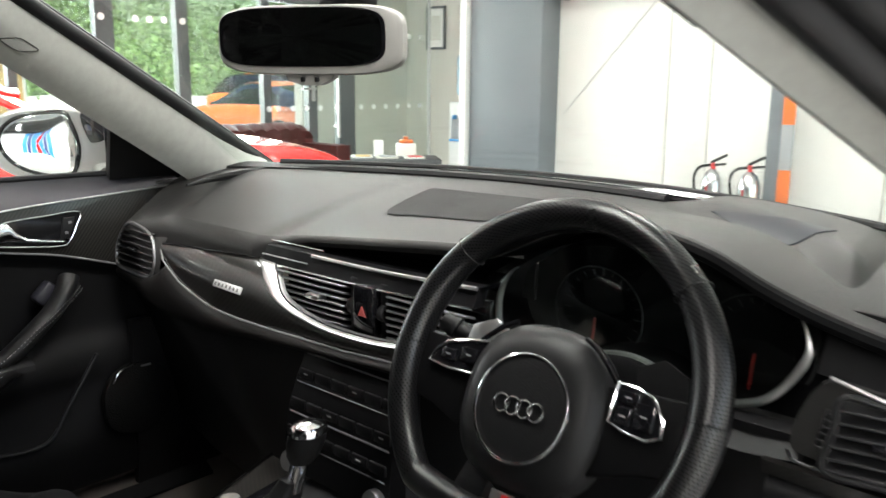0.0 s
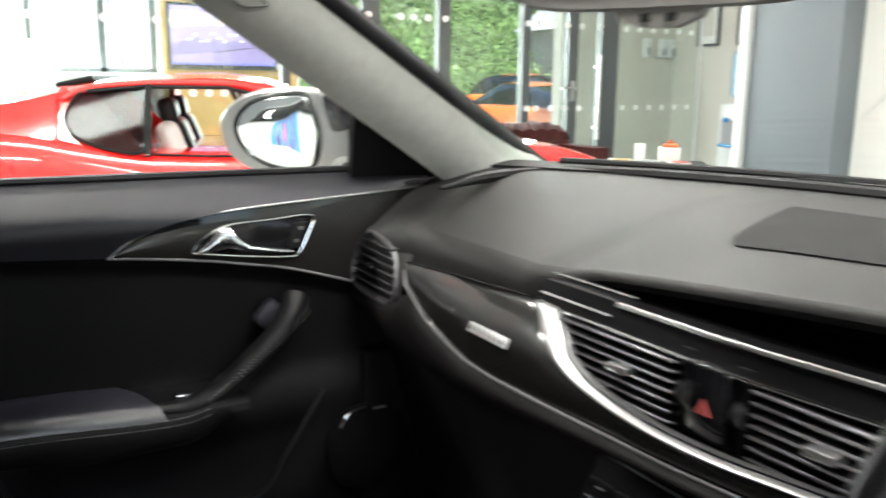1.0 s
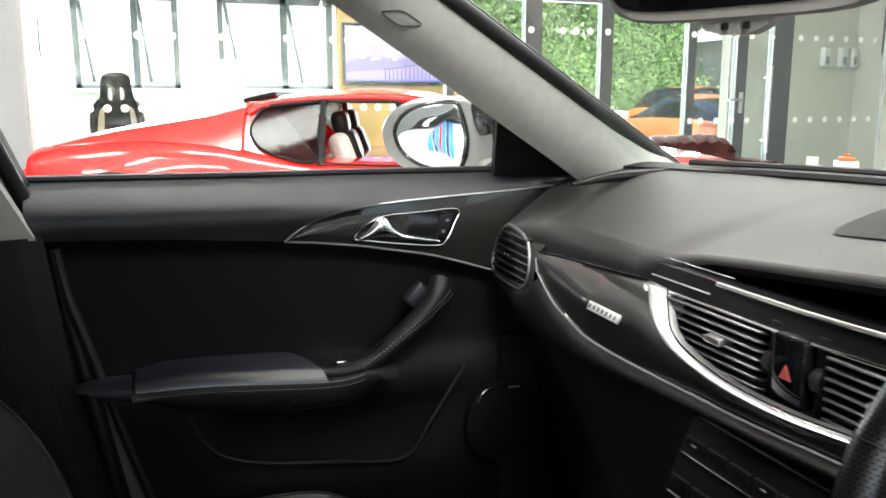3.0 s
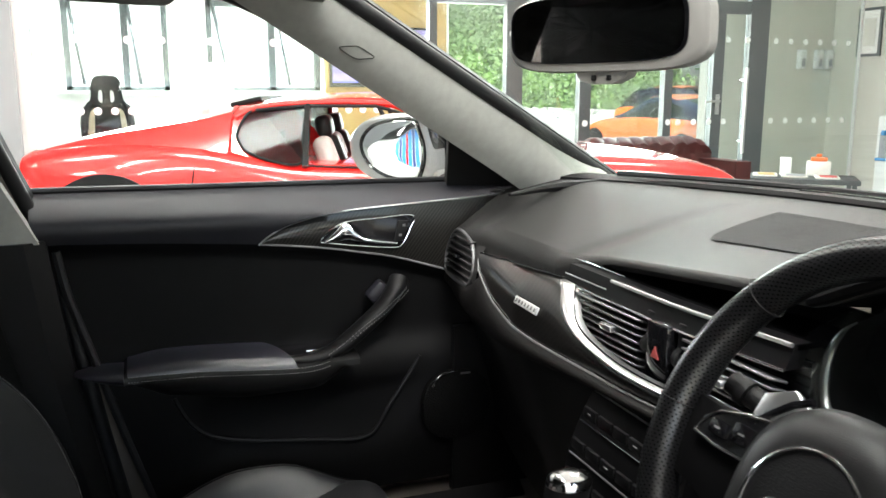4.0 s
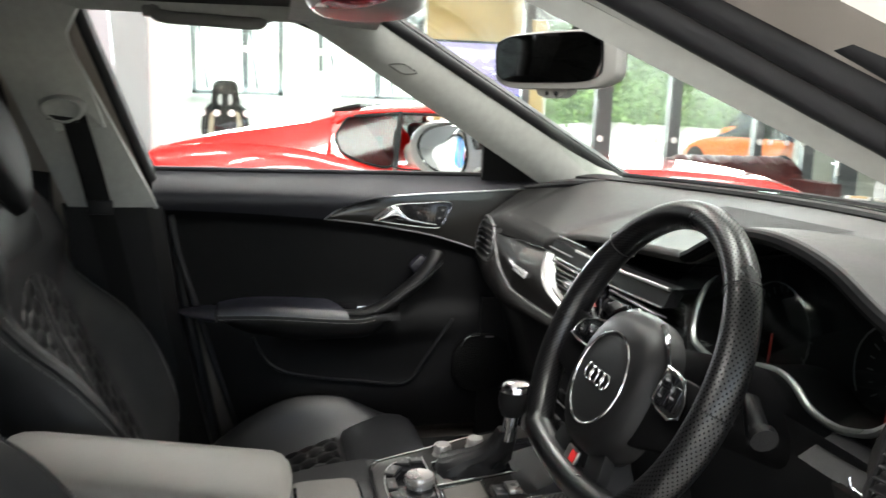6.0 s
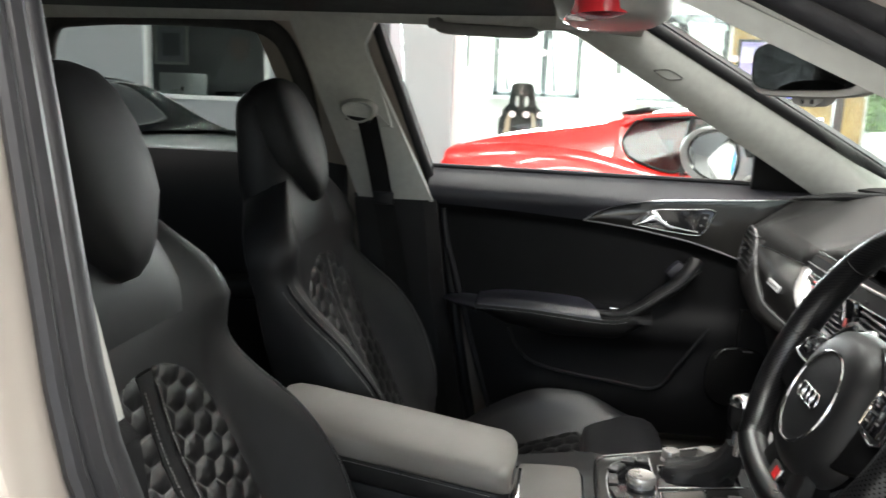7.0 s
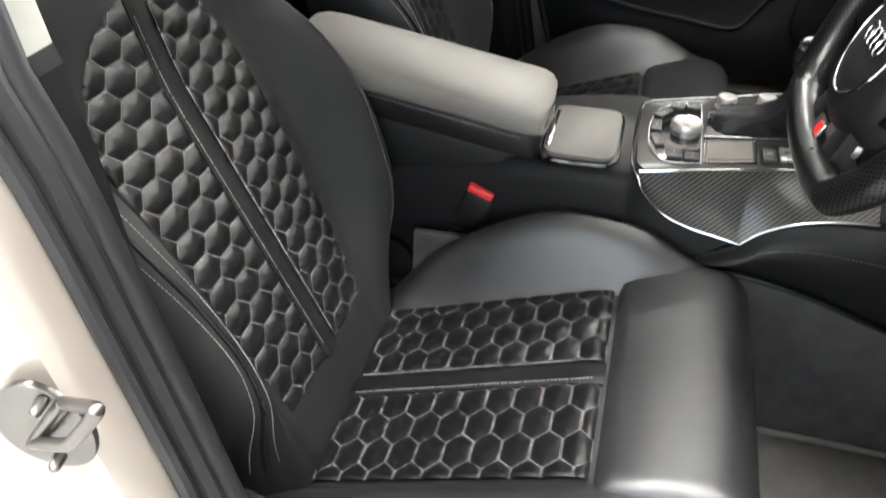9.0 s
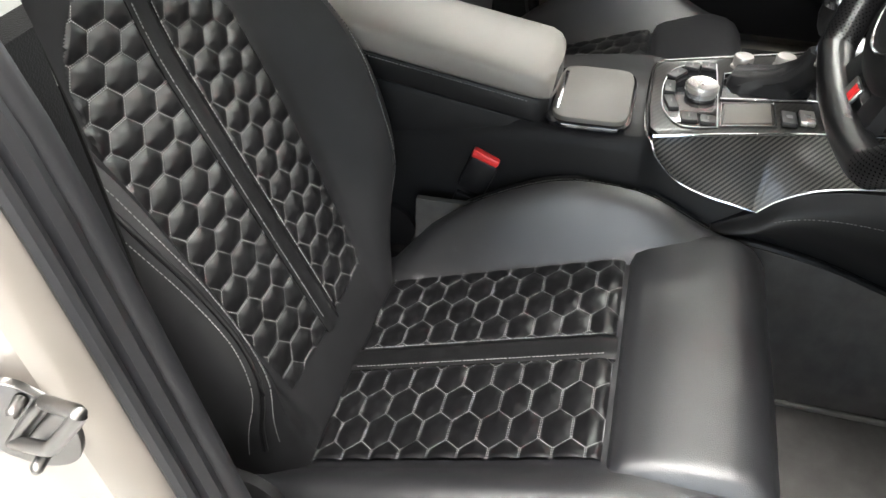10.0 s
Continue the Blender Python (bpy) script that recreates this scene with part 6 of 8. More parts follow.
def build_seat(x0, dy, label):
    seat = thing("front_seat", (0, 0, 0), label, "car seat", "front seats")
    # cushion body
    rings = []
    for y in [-0.10, -0.06, 0.0] + lin(0.03, 0.40, 14) + [0.44, 0.47, 0.485, 0.496, 0.503]:
        xs = lin(-0.262, 0.262, 45)
        rings.append([(x, y, cush_top(x, y) - 0.008 - 27 * max(0, y - 0.47) ** 2) for x in xs] + [(0.262, y, 0.27), (-0.262, y, 0.27)])
    part("cushion", loft(rings), SEAT_LEATHER, seat, "padded black leather cushion with side bolsters")
    # front thigh support
    fr = []
    prof = [(0.350, 0.30), (0.350, 0.455), (0.351, 0.472), (0.356, 0.482), (0.370, 0.490), (0.40, 0.499), (0.435, 0.506), (0.468, 0.508), (0.492, 0.504), (0.511, 0.494), (0.525, 0.476), (0.532, 0.450), (0.531, 0.41), (0.522, 0.36), (0.50, 0.32), (0.46, 0.30)]
    for x in lin(-0.240, 0.196, 45):
        far, near = max(0, (-x - 0.198) / 0.042), max(0, (x - 0.168) / 0.028)
        e = min(max(far, near), 1.0)
        r = 1 - math.sqrt(max(0, 1 - e * e))
        fr.append([(-INNER * x, 0.350 + (y - 0.350) * (1 - (0.16 if far else 0.05) * r - 0.10 * max(0, x - 0.08)), 0.30 + (z - 0.30) * (1 - 0.16 * r)) for y, z in prof])
    part("thigh_support", loft(fr), SEAT_LEATHER, seat, "smooth leather thigh support")
    # quilted cushion fields either side of the strip
    for s in (-1, 1):
        ins = lambda a, b: 0.020 < a * s < 0.172 and 0.012 < b < 0.345  # noqa: E731
        pl = lambda a, b, h: (a, b, cush_top(a, b) + 0.001 + h - 12 * max(0, b - 0.325) ** 2 * 1.5)  # noqa: E731
        part("quilted_field", quilt(pl, 0.01, 0.347, (0.02, 0.172) if s > 0 else (-0.172, -0.02), ins), QUILT, seat, "hexagon-quilted leather")
        part("quilt_stitching", stitches(pl, ins, (-0.18, 0.18), (0.0, 0.35)), THREAD, seat, "pale grey stitching")
        part("edge_stitching", dashes([(s * 0.0175, b, cush_top(0, b) + 0.0062) for b in lin(0.02, 0.335, 12)]), THREAD, seat)
    part("centre_strip", slab(lambda u, v: (0.0195 * u, 0.005 + 0.342 * v, cush_top(0, 0.34 * v) + 0.003 + 0.004 * (1 - u**4) - 18 * max(0, 0.342 * v - 0.325) ** 2), lin(-1, 1, 9), lin(0, 1, 20), (0, 0, -0.008)), LEATHER, seat)
    # backrest body
    rings = []
    for v in lin(-0.07, 0.68, 36):
        w = back_half(v)
        front = [bpt(w * t, v, back_front(w * t, v)) for t in lin(-1, 1, 41)]
        th = lerp(v, [-0.07, 0.3, 0.68], [0.12, 0.115, 0.095])
        rear = [bpt(w * t, v, -th + 0.05 * abs(t) ** 3) for t in (0.97, 0.8, 0.4, 0, -0.4, -0.8, -0.97)]
        rings.append(front + rear)
    part("backrest", loft(rings), BACK_LEATHER, seat, "black leather backrest with deep side bolsters")
    # quilted backrest fields
    def half_b(v):
        if v > 0.52:
            return -1
        base = smooth_lerp(v, [0.0, 0.15, 0.3, 0.42, 0.52], [0.125, 0.146, 0.158, 0.155, 0.15])
        top = 0.15 * math.sqrt(max(0, 1 - ((v - 0.40) / 0.12) ** 2)) if v > 0.40 else 9
        return min(base, top)
    for s in (-1, 1):
        ins = lambda a, b: 0.018 < a * s < half_b(b) and b > 0.01  # noqa: E731
        pl = lambda a, b, h: bpt(a, b, back_front(a, b) + 0.001 + h)  # noqa: E731
        part("quilted_field", quilt(pl, 0.01, 0.525, (0.018, 0.16) if s > 0 else (-0.16, -0.018), ins, shift=-0.0135), QUILT, seat, "hexagon-quilted leather")
        part("quilt_stitching", stitches(pl, ins, (-0.17, 0.17), (0.0, 0.53), -0.0135), THREAD, seat, "pale grey stitching")
        part("edge_stitching", dashes([bpt(s * 0.0155, b, 0.0105) for b in lin(0.03, 0.50, 16)]), THREAD, seat)
    part("centre_strip", slab(lambda u, v: bpt(0.0175 * u, 0.005 + 0.51 * v, 0.006 + 0.004 * (1 - u**4)), lin(-1, 1, 9), lin(0, 1, 20), (0, -0.008, 0)), LEATHER, seat)
    # head restraint: padded centre with smooth side wings
    hr = []
    for v, w, f0, f1 in ((0.622, 0.012, 0.0, 0.028), (0.632, 0.034, -0.005, 0.040), (0.652, 0.062, -0.014, 0.053), (0.680, 0.088, -0.024, 0.062), (0.71, 0.105, -0.03, 0.068), (0.75, 0.114, -0.03, 0.073), (0.80, 0.113, -0.03, 0.076), (0.838, 0.103, -0.025, 0.074), (0.864, 0.086, -0.015, 0.067), (0.879, 0.056, 0.0, 0.054), (0.884, 0.02, 0.01, 0.042)):
        hr.append([bpt(p[0], v + 0.03 * (abs(p[0]) / 0.12) ** 2 * (1 if v < 0.7 else 0), (f0 + f1) / 2 + 0.012 + p[1]) for p in ellipse(w, (f1 - f0) / 2, 36, 2.9)])
    part("head_restraint", loft(hr), SUEDE, seat, "black padded head restraint")
    neck = [[bpt(p[0], v, c + p[1]) for p in ellipse(w, d, 36, 2.8)] for v, w, c, d in ((0.56, 0.215, -0.034, 0.050), (0.60, 0.190, -0.032, 0.056), (0.64, 0.164, -0.030, 0.060), (0.68, 0.145, -0.026, 0.060), (0.72, 0.133, -0.020, 0.056), (0.77, 0.123, -0.008, 0.050), (0.83, 0.112, 0.008, 0.044), (0.857, 0.096, 0.013, 0.036), (0.872, 0.06, 0.014, 0.022))]
    part("head_shell", loft(neck), BACK_LEATHER, seat)
    # embossed lettering field, piping and shell stitching
    for k, (dx, w) in enumerate(((-0.020, 0.012), (0.0, 0.012), (0.020, 0.012))):
        part("embossed_bar", moved(box((0, 0, 0), (w, 0.0014, 0.020), 0.0006), Matrix.Translation(bpt(dx, 0.60, 0.0035)) @ Matrix.Rotation(TILT_B, 4, "X")), LEATHER, seat)
    for s in (-1, 1):
        def on_edge(v, off, lift):
            x = back_half(v) * smooth_lerp(v, [0.0, 0.06, 0.10, 0.14, 0.18, 0.24, 0.34, 0.52], [0.97, 0.94, 0.91, 0.89, 0.88, 0.89, 0.92, 0.93]) + off
            return bpt(s * x, v, back_front(x, v) + lift)
        part("piping", tube([on_edge(v, 0, -0.0006) for v in lin(0.0, 0.5, 26)], 0.0030, 8), LEATHER, seat)
        for off in (-0.0075, 0.0075):
            part("bolster_stitching", dashes([on_edge(v, off, 0.0006) for v in lin(0.005, 0.495, 26)]), THREAD, seat)
        cp = [(s * 0.252, y, cush_top(s * 0.250, y) + 0.001) for y in lin(0.02, 0.475, 22)]
        part("piping", tube(cp, 0.0028, 6), LEATHER, seat)
        for e in (-0.007, 0.006):
            part("bolster_stitching", dashes([(p[0] + s * e, p[1], cush_top(s * (0.25 + e), p[1]) - 0.0055) for p in cp]), THREAD, seat)
        part("side_valance", box((s * 0.255, 0.17, 0.30), (0.035, 0.52, 0.12), 0.012), SOFT_DARK, seat)
        part("hinge_cover", moved(lathe([(0.055, 0), (0.055, 0.012), (0.045, 0.02), (0, 0.022)], (0, 0, 0), (s, 0, 0), 28), Matrix.Translation((s * 0.255, -0.03, 0.38))), SOFT_DARK, seat)
        part("runner", box((s * 0.19, 0.12, 0.245), (0.04, 0.55, 0.05), 0.006), SOFT_DARK, seat)
    part("seat_frame", box((0, 0.12, 0.285), (0.42, 0.48, 0.05), 0.01), SOFT_DARK, seat)
    seat.location = (x0, dy, 0)
    return seat


build_seat(0.385, 0.25, "black leather driver's sports seat with hexagon-quilted centre")
build_seat(-0.395, 0.24, "black leather passenger sports seat with hexagon-quilted centre")

# buckle between driver's seat and console
bk = thing("seat_belt_buckle", (0.115, 0.36, 0.45), "black seat belt buckle with a red release button", "buckle")
part("body", box((0.118, 0.366, 0.510), (0.022, 0.044, 0.06), 0.006, rot=Euler((-0.35, 0, 0)).to_matrix()), SOFT_DARK, bk)
part("button", box((0.118, 0.376, 0.5415), (0.020, 0.042, 0.014), 0.004, rot=Euler((-0.35, 0, 0)).to_matrix()), RED_MARK, bk, "red release button")
part("stalk", box((0.118, 0.335, 0.43), (0.016, 0.03, 0.09), 0.004, rot=Euler((-0.3, 0, 0)).to_matrix()), SOFT_DARK, bk)

# belts on the pillars
for side in (-1, 1):
    blt = thing("seat_belt", (side * 0.69, 0.03, 0.6), "black seat belt hanging from its pillar guide", "seat belt", "front belts")
    part("webbing", slab(lambda u, v: (side * (0.640 + 0.05 * max(0, 1 - v / 0.6)), lerp(v, [0, 0.3, 0.68, 0.88, 1], [0.23, 0.17, 0.108, 0.074, 0.049]) + 0.046 * (u - 0.5), lerp(v, [0, 1], [0.35, 1.165]) + 0.010 * (u - 0.5)), lin(0, 1, 4), lin(0, 1, 24), (side * 0.002, 0, 0)), material("seat belt webbing", (0.007, 0.007, 0.007), 0.7, spec=0.1, bump=0.2, bump_scale=700), blt)
    part("guide", loft([[(side * (0.648 - d), 0.030 + 0.044 * k * math.cos(a) - 0.10 * (z - 1.19), z) for a in lin(0, math.tau * 31 / 32, 32) for z in [1.192 + 0.034 * k * math.sin(a) * (1.0 if math.sin(a) < 0 else 0.62) - 0.25 * d]] for d, k in ((0.0, 1.0), (0.020, 1.0), (0.028, 0.93), (0.031, 0.82), (0.026, 0.72), (0.020, 0.5))]), PILLAR, blt, "grey moulded belt guide")
    part("guide_slot", slab(lambda u, v: (side * (0.620 - 0.001 * v), 0.004 + 0.056 * u, 1.170 - 0.010 * v - 0.006 * u), lin(0, 1, 6), lin(0, 1, 3), (side * 0.004, 0, 0)), SOFT_DARK, blt)
    part("slide_cover", prism(cr([(-0.062, 1.288), (-0.045, 1.300), (0.045, 1.303), (0.058, 1.290), (0.104, 1.160), (0.096, 1.146), (0.022, 1.136), (0.006, 1.148)], 4, True), (side * 0.655, 0, 0), (0, 1, 0), (0, 0, 1), side * -0.014, 0.003), PILLAR, blt, "grey belt height slide cover")
    part("tongue", box((side * 0.640, 0.093, 0.98), (0.008, 0.05, 0.03), 0.003), SOFT_DARK, blt)

# rear seat, rear doors and tinted rear glass
rs = thing("rear_bench", (0, -0.75, 0.3), "black leather rear bench in shade", "car seat")
part("bench", box((0, -0.62, 0.40), (1.30, 0.55, 0.22), 0.06, 4), LEATHER, rs)
part("backrest", box((0, -0.98, 0.72), (1.26, 0.16, 0.56), 0.06, 4, rot=Euler((0.4, 0, 0)).to_matrix()), LEATHER, rs)
for x in (-0.40, 0.0, 0.40):
    part("head_restraint", box((x, -1.12, 1.06), (0.24, 0.09, 0.15), 0.035, 4), LEATHER, rs)
for side in (-1, 1):
    rd = thing("rear_passenger_door", (side * 0.76, -0.45, 0.6), "closed black-trimmed rear door with dark tinted window", "car door", "rear doors")
    part("panel", slab(lambda u, v: (side * (0.745 + 0.03 * max(0, v - 0.9) * 10), -0.03 - 0.82 * u, 0.35 + 0.71 * v), lin(0, 1, 12), lin(0, 1, 16), (side * 0.04, 0, 0)), SOFT_DARK, rd)
    part("armrest", box((side * 0.72, -0.42, 0.72), (0.08, 0.42, 0.06), 0.02, 3), LEATHER, rd)
    part("skin", box((side * 0.86, -0.42, 0.66), (0.08, 0.92, 0.76), 0.03), PAINT, rd)
    part("tinted_pane", slab(lambda u, v: (side * lerp(v, [0, 1], [0.80, 0.655]), -0.02 - (0.86 - 0.06 * v) * u, 1.04 + 0.36 * v), lin(0, 1, 6), lin(0, 1, 5), (side * 0.004, 0, 0)), TINTED, rd, "dark tinted glass").visible_shadow = False
    part("door_frame", tube(cr([(side * 0.765, -0.10, 1.05), (side * 0.69, -0.13, 1.26), (side * 0.655, -0.20, 1.365), (side * 0.645, -0.40, 1.382), (side * 0.65, -0.66, 1.375), (side * 0.66, -0.75, 1.345), (side * 0.71, -0.80, 1.20), (side * 0.765, -0.82, 1.05)], 6), 0.022, 10), HEADLINER, rd)
    cp_ = [[(side * x, y, z) for x, y in ((0.79 - (z - 1.05) * 0.4, -0.78 - e), (0.79 - (z - 1.05) * 0.4, -1.35 - e), (0.68 - (z - 1.05) * 0.4, -1.35 - e), (0.70 - (z - 1.05) * 0.4, -0.82 - e))] for z, e in ((1.0, 0), (1.2, 0.03), (1.40, 0.06))]
    part("c_pillar", loft(cp_), HEADLINER, car)
part("tail_panel", box((0, -1.72, 0.75), (1.5, 0.1, 1.1), 0.04), PAINT, car)
part("tailgate_trim", box((0, -1.66, 1.2), (1.3, 0.05, 0.5), 0.03), HEADLINER, car)
# bonnet and wings ahead of the screen, and the rear flanks
part("bonnet", slab(lambda u, v: (u * 0.80, screen_y(u * 0.74) + 0.03 + (2.35 - screen_y(0)) * v - 0.1 * u * u * v, 1.03 - 0.10 * v - 0.18 * v**4 - 0.05 * u * u), lin(-1, 1, 16), lin(0, 1, 12), (0, 0, -0.01)), PAINT, car)
for side in (-1, 1):
    part("front_wing", slab(lambda u, v: (side * (0.80 + 0.10 * math.sin(v * 1.6)), 1.16 + 1.25 * u, 0.98 - 0.06 * u - 0.6 * v), lin(0, 1, 10), lin(0, 1, 8), (-side * 0.02, 0, 0)), PAINT, car)
    part("rear_wing", box((side * 0.86, -1.3, 0.68), (0.08, 0.86, 0.8), 0.05), PAINT, car)
part("front_end", box((0, 2.38, 0.62), (1.55, 0.12, 0.5), 0.05), PAINT, car)
for x in (-0.78, 0.78):
    for y in (1.9, -1.02):
        wv = part("road_wheel", lathe([(0.20, -0.11), (0.33, -0.11), (0.35, -0.09), (0.35, 0.09), (0.33, 0.11), (0.24, 0.11), (0.22, 0.06), (0.05, 0.05)], (x, y, 0.35), (1 if x > 0 else -1, 0, 0), 40), TYRE, car)

# driver's floor mat and pedals
part("carpet_seam", tube([(0.190 + 0.02 * max(0, y - 0.95), y, 0.236) for y in lin(0.60, 1.22, 12)], 0.005, 8), material("grey carpet binding", (0.12, 0.118, 0.112), 0.9, bump=0.5, bump_scale=900), car)
mat_ = thing("floor_mat", (0.40, 0.95, 0.22), "dark grey carpet mat in the driver's footwell", "mat")
part("mat_surface", box((0.40, 0.97, 0.228), (0.46, 0.52, 0.012), 0.005), CARPET, mat_)
part("binding", tube([(0.40 + a, 0.97 + b, 0.234) for a, b in ((-0.225, -0.255), (0.225, -0.255), (0.225, 0.255), (-0.225, 0.255))], 0.004, 6, closed=True), SUEDE, mat_)
for x, w, z in ((0.36, 0.09, 0.42), (0.48, 0.05, 0.40)):
    pd = thing("pedal", (x, 1.22, z), "metal-faced pedal with rubber studs", "pedal", "pedals")
    part("plate", box((x, 1.20, z), (w, 0.012, 0.07 if w > 0.06 else 0.14), 0.004, rot=Euler((0.5, 0, 0)).to_matrix()), SATIN, pd)
    part("lever", tube([(x, 1.21, z), (x, 1.28, z + 0.15)], 0.008, 8), SOFT_DARK, pd)

# ---- showroom ----
HALL = [(-6.47, -9.2), (8.5, -9.2), (8.5, 8.3), (-7.15, 8.3), (-7.15, 6.35), (-6.47, 6.35)]
part("floor", prism(HALL, (0, 0, -0.1), (1, 0, 0), (0, 1, 0), 0.1), TILE, None, "pale grey tiled showroom floor", kind="structure")
P0, PU, PN = Vector((-6.15, -0.4, 0)), Vector((0, 1, 0)), Vector((-1, 0, 0))


def sp(s, off, z):
    return tuple(P0 + PU * s + PN * off + Vector((0, 0, z)))


def wall_box(s0, s1, o0, o1, z0, z1):
    V = [sp(s, o, z) for s in (s0, s1) for o in (o0, o1) for z in (z0, z1)]
    F = [(0, 1, 3, 2), (4, 6, 7, 5), (0, 4, 5, 1), (2, 3, 7, 6), (0, 2, 6, 4), (1, 5, 7, 3)]
    return V, F


part("floor_office", join(wall_box(-1.2, 4.3, 0.32, 2.8, -0.1, -0.002), box((-7.4, -3.0, -0.06), (2.6, 3.6, 0.1), 0)), TILE, None, "pale office floor", kind="structure")
# glass partition with two rows of dots
gp = thing("glass_partition", sp(2.9, 0, 0), "frameless glass partition with two rows of white dots", "partition", kind="structure")
for s0, s1 in ((0.03, 1.05), (1.06, 2.1), (2.11, 3.16)):
    part("pane", wall_box(s0, s1, -0.006, 0.006, 0.02, 3.0), PANE, gp).visible_shadow = False
part("pane", wall_box(6.78, 8.0, -0.006, 0.006, 0.02, 3.0), PANE, gp).visible_shadow = False
part("edge_post", wall_box(-0.06, 0.03, -0.05, 0.05, 0, 3.0), FRAME_WHITE, gp)
part("edge_post", wall_box(8.0, 8.03, -0.012, 0.012, 0, 3.0), FRAME_WHITE, gp)
dot_mesh = None
DOT_ROWS = [(z, lin(0.10, 3.06, 25)) for z in (1.09, 1.63)] + [(z, [3.94, 4.25, 4.38, 4.52, 4.70, 5.62, 5.74, 5.92, 6.10, 6.28, 6.52] + lin(6.71, 7.85, 7)) for z in (0.95, 1.75)]
for z, row in DOT_ROWS:
    for s in row:
        c = Vector(sp(s, -0.05 if 3.2 < s < 6.7 else -0.012, z))
        if dot_mesh is None:
            ob = part("dot", prism(ellipse(0.030, 0.030, 16), tuple(c), tuple(PU), (0, 0, 1), -0.003), DOTS, gp)
            dot_mesh, dot_c = ob.data, c
        else:
            ob = new("dot", dot_mesh)
            ob.parent, ob.location = gp, c - dot_c
# entrance doors: dark grey frames
en = thing("entrance_frame", sp(4.2, 0, 0), "dark grey aluminium entrance frame with glass leaves", "door frame", kind="structure")
for s0, s1 in ((3.16, 3.23), (3.89, 4.05), (4.64, 4.76), (5.57, 5.66), (6.13, 6.25), (6.55, 6.78)):
    part("mullion", wall_box(s0, s1, -0.04, 0.04, 0, 3.0), FRAME_GREY, en)
for s0, s1 in ((3.23, 3.89), (4.05, 4.64), (4.76, 5.57), (5.66, 6.13), (6.25, 6.55)):
    part("pane", wall_box(s0, s1, -0.005, 0.005, 0.1, 2.98), PANE, en).visible_shadow = False
    part("transom", wall_box(s0, s1, -0.03, 0.03, 2.0, 2.12), FRAME_GREY, en)
    part("bottom_rail", wall_box(s0, s1, -0.03, 0.03, 0, 0.1), FRAME_GREY, en)
part("door_pull", tube([sp(6.5, -0.09, 0.63), sp(6.5, -0.09, 1.48)], 0.016, 10), SATIN, en)
for z in (0.75, 1.36):
    part("pull_mount", tube([sp(6.5, -0.09, z), sp(6.5, 0.0, z)], 0.01, 8), SATIN, en)
part("lever_handle", tube(cr([sp(6.19, -0.03, 1.15), sp(6.19, -0.09, 1.15), sp(6.10, -0.09, 1.15), sp(6.02, -0.085, 1.145)], 4), 0.011, 8), SATIN, en)
part("lock_plate", box(sp(6.19, -0.05, 1.12), (0.012, 0.045, 0.2), 0.003), SATIN, en)
part("door_closer", box(sp(6.05, -0.06, 1.95), (0.05, 0.26, 0.06), 0.008), FRAME_GREY, en)
part("header", wall_box(-0.1, 8.5, -0.06, 0.06, 3.0, 3.6), WALL_WHITE, None, "white bulkhead above the glass", kind="structure").name = "wall_header"

# grey pier, and the grey wall with the office window behind the car
part("wall_pier", wall_box(-0.62, -0.06, -0.15, 0.2, 0, 3.6), WALL_GREY, None, "mid grey painted pier", kind="structure")
bw = thing("wall_rear", (-6.3, -2.6, 0), "grey showroom wall with a window into a dark office", "wall", kind="structure")
XW = -6.2
def wbox(y0, y1, x0, x1, z0, z1):
    return box(((x0 + x1) / 2, (y0 + y1) / 2, (z0 + z1) / 2), (abs(x1 - x0), abs(y1 - y0), abs(z1 - z0)), 0)
part("wall_part", wbox(-10, -3.39, XW - 0.07, XW, 0, 3.6), WALL_GREY, bw)
part("wall_part", wbox(-3.39, -2.2, XW - 0.07, XW, 0, 1.13), WALL_GREY, bw)
part("wall_part", wbox(-3.39, -2.2, XW - 0.07, XW, 2.3, 3.6), WALL_GREY, bw)
part("wall_part", wbox(-2.2, -1.35, XW - 0.07, XW, 0, 3.6), WALL_GREY, bw)
part("door_jamb", wbox(-1.35, -1.27, XW - 0.09, XW + 0.03, 0, 3.6), FRAME_WHITE, bw)
for y0, y1, z0, z1 in ((-3.41, -3.37, 1.12, 2.32), (-2.23, -2.18, 1.12, 2.32), (-3.41, -2.18, 1.10, 1.14), (-3.41, -2.18, 2.29, 2.33)):
    part("window_frame", wbox(y0, y1, XW - 0.08, XW + 0.02, z0, z1), FRAME_WHITE, bw)
part("office_pane", wbox(-3.38, -2.2, XW - 0.05, XW - 0.04, 1.14, 2.3), PANE, bw).visible_shadow = False
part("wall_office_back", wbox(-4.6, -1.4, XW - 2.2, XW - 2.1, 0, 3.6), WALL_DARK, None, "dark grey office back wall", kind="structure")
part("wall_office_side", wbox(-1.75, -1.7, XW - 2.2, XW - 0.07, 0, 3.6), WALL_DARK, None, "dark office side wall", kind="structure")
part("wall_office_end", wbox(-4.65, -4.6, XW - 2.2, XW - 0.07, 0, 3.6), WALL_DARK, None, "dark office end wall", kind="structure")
desk = thing("office_desk", (XW - 1.55, -3.4, 0), "dark office desk behind the window", "desk")
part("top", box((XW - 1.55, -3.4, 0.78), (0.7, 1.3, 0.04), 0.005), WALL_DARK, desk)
for a, b in ((-0.3, -0.6), (-0.3, 0.6), (0.3, -0.6), (0.3, 0.6)):
    part("leg", box((XW - 1.55 + a, -3.4 + b, 0.38), (0.05, 0.05, 0.76), 0.004), FRAME_GREY, desk)
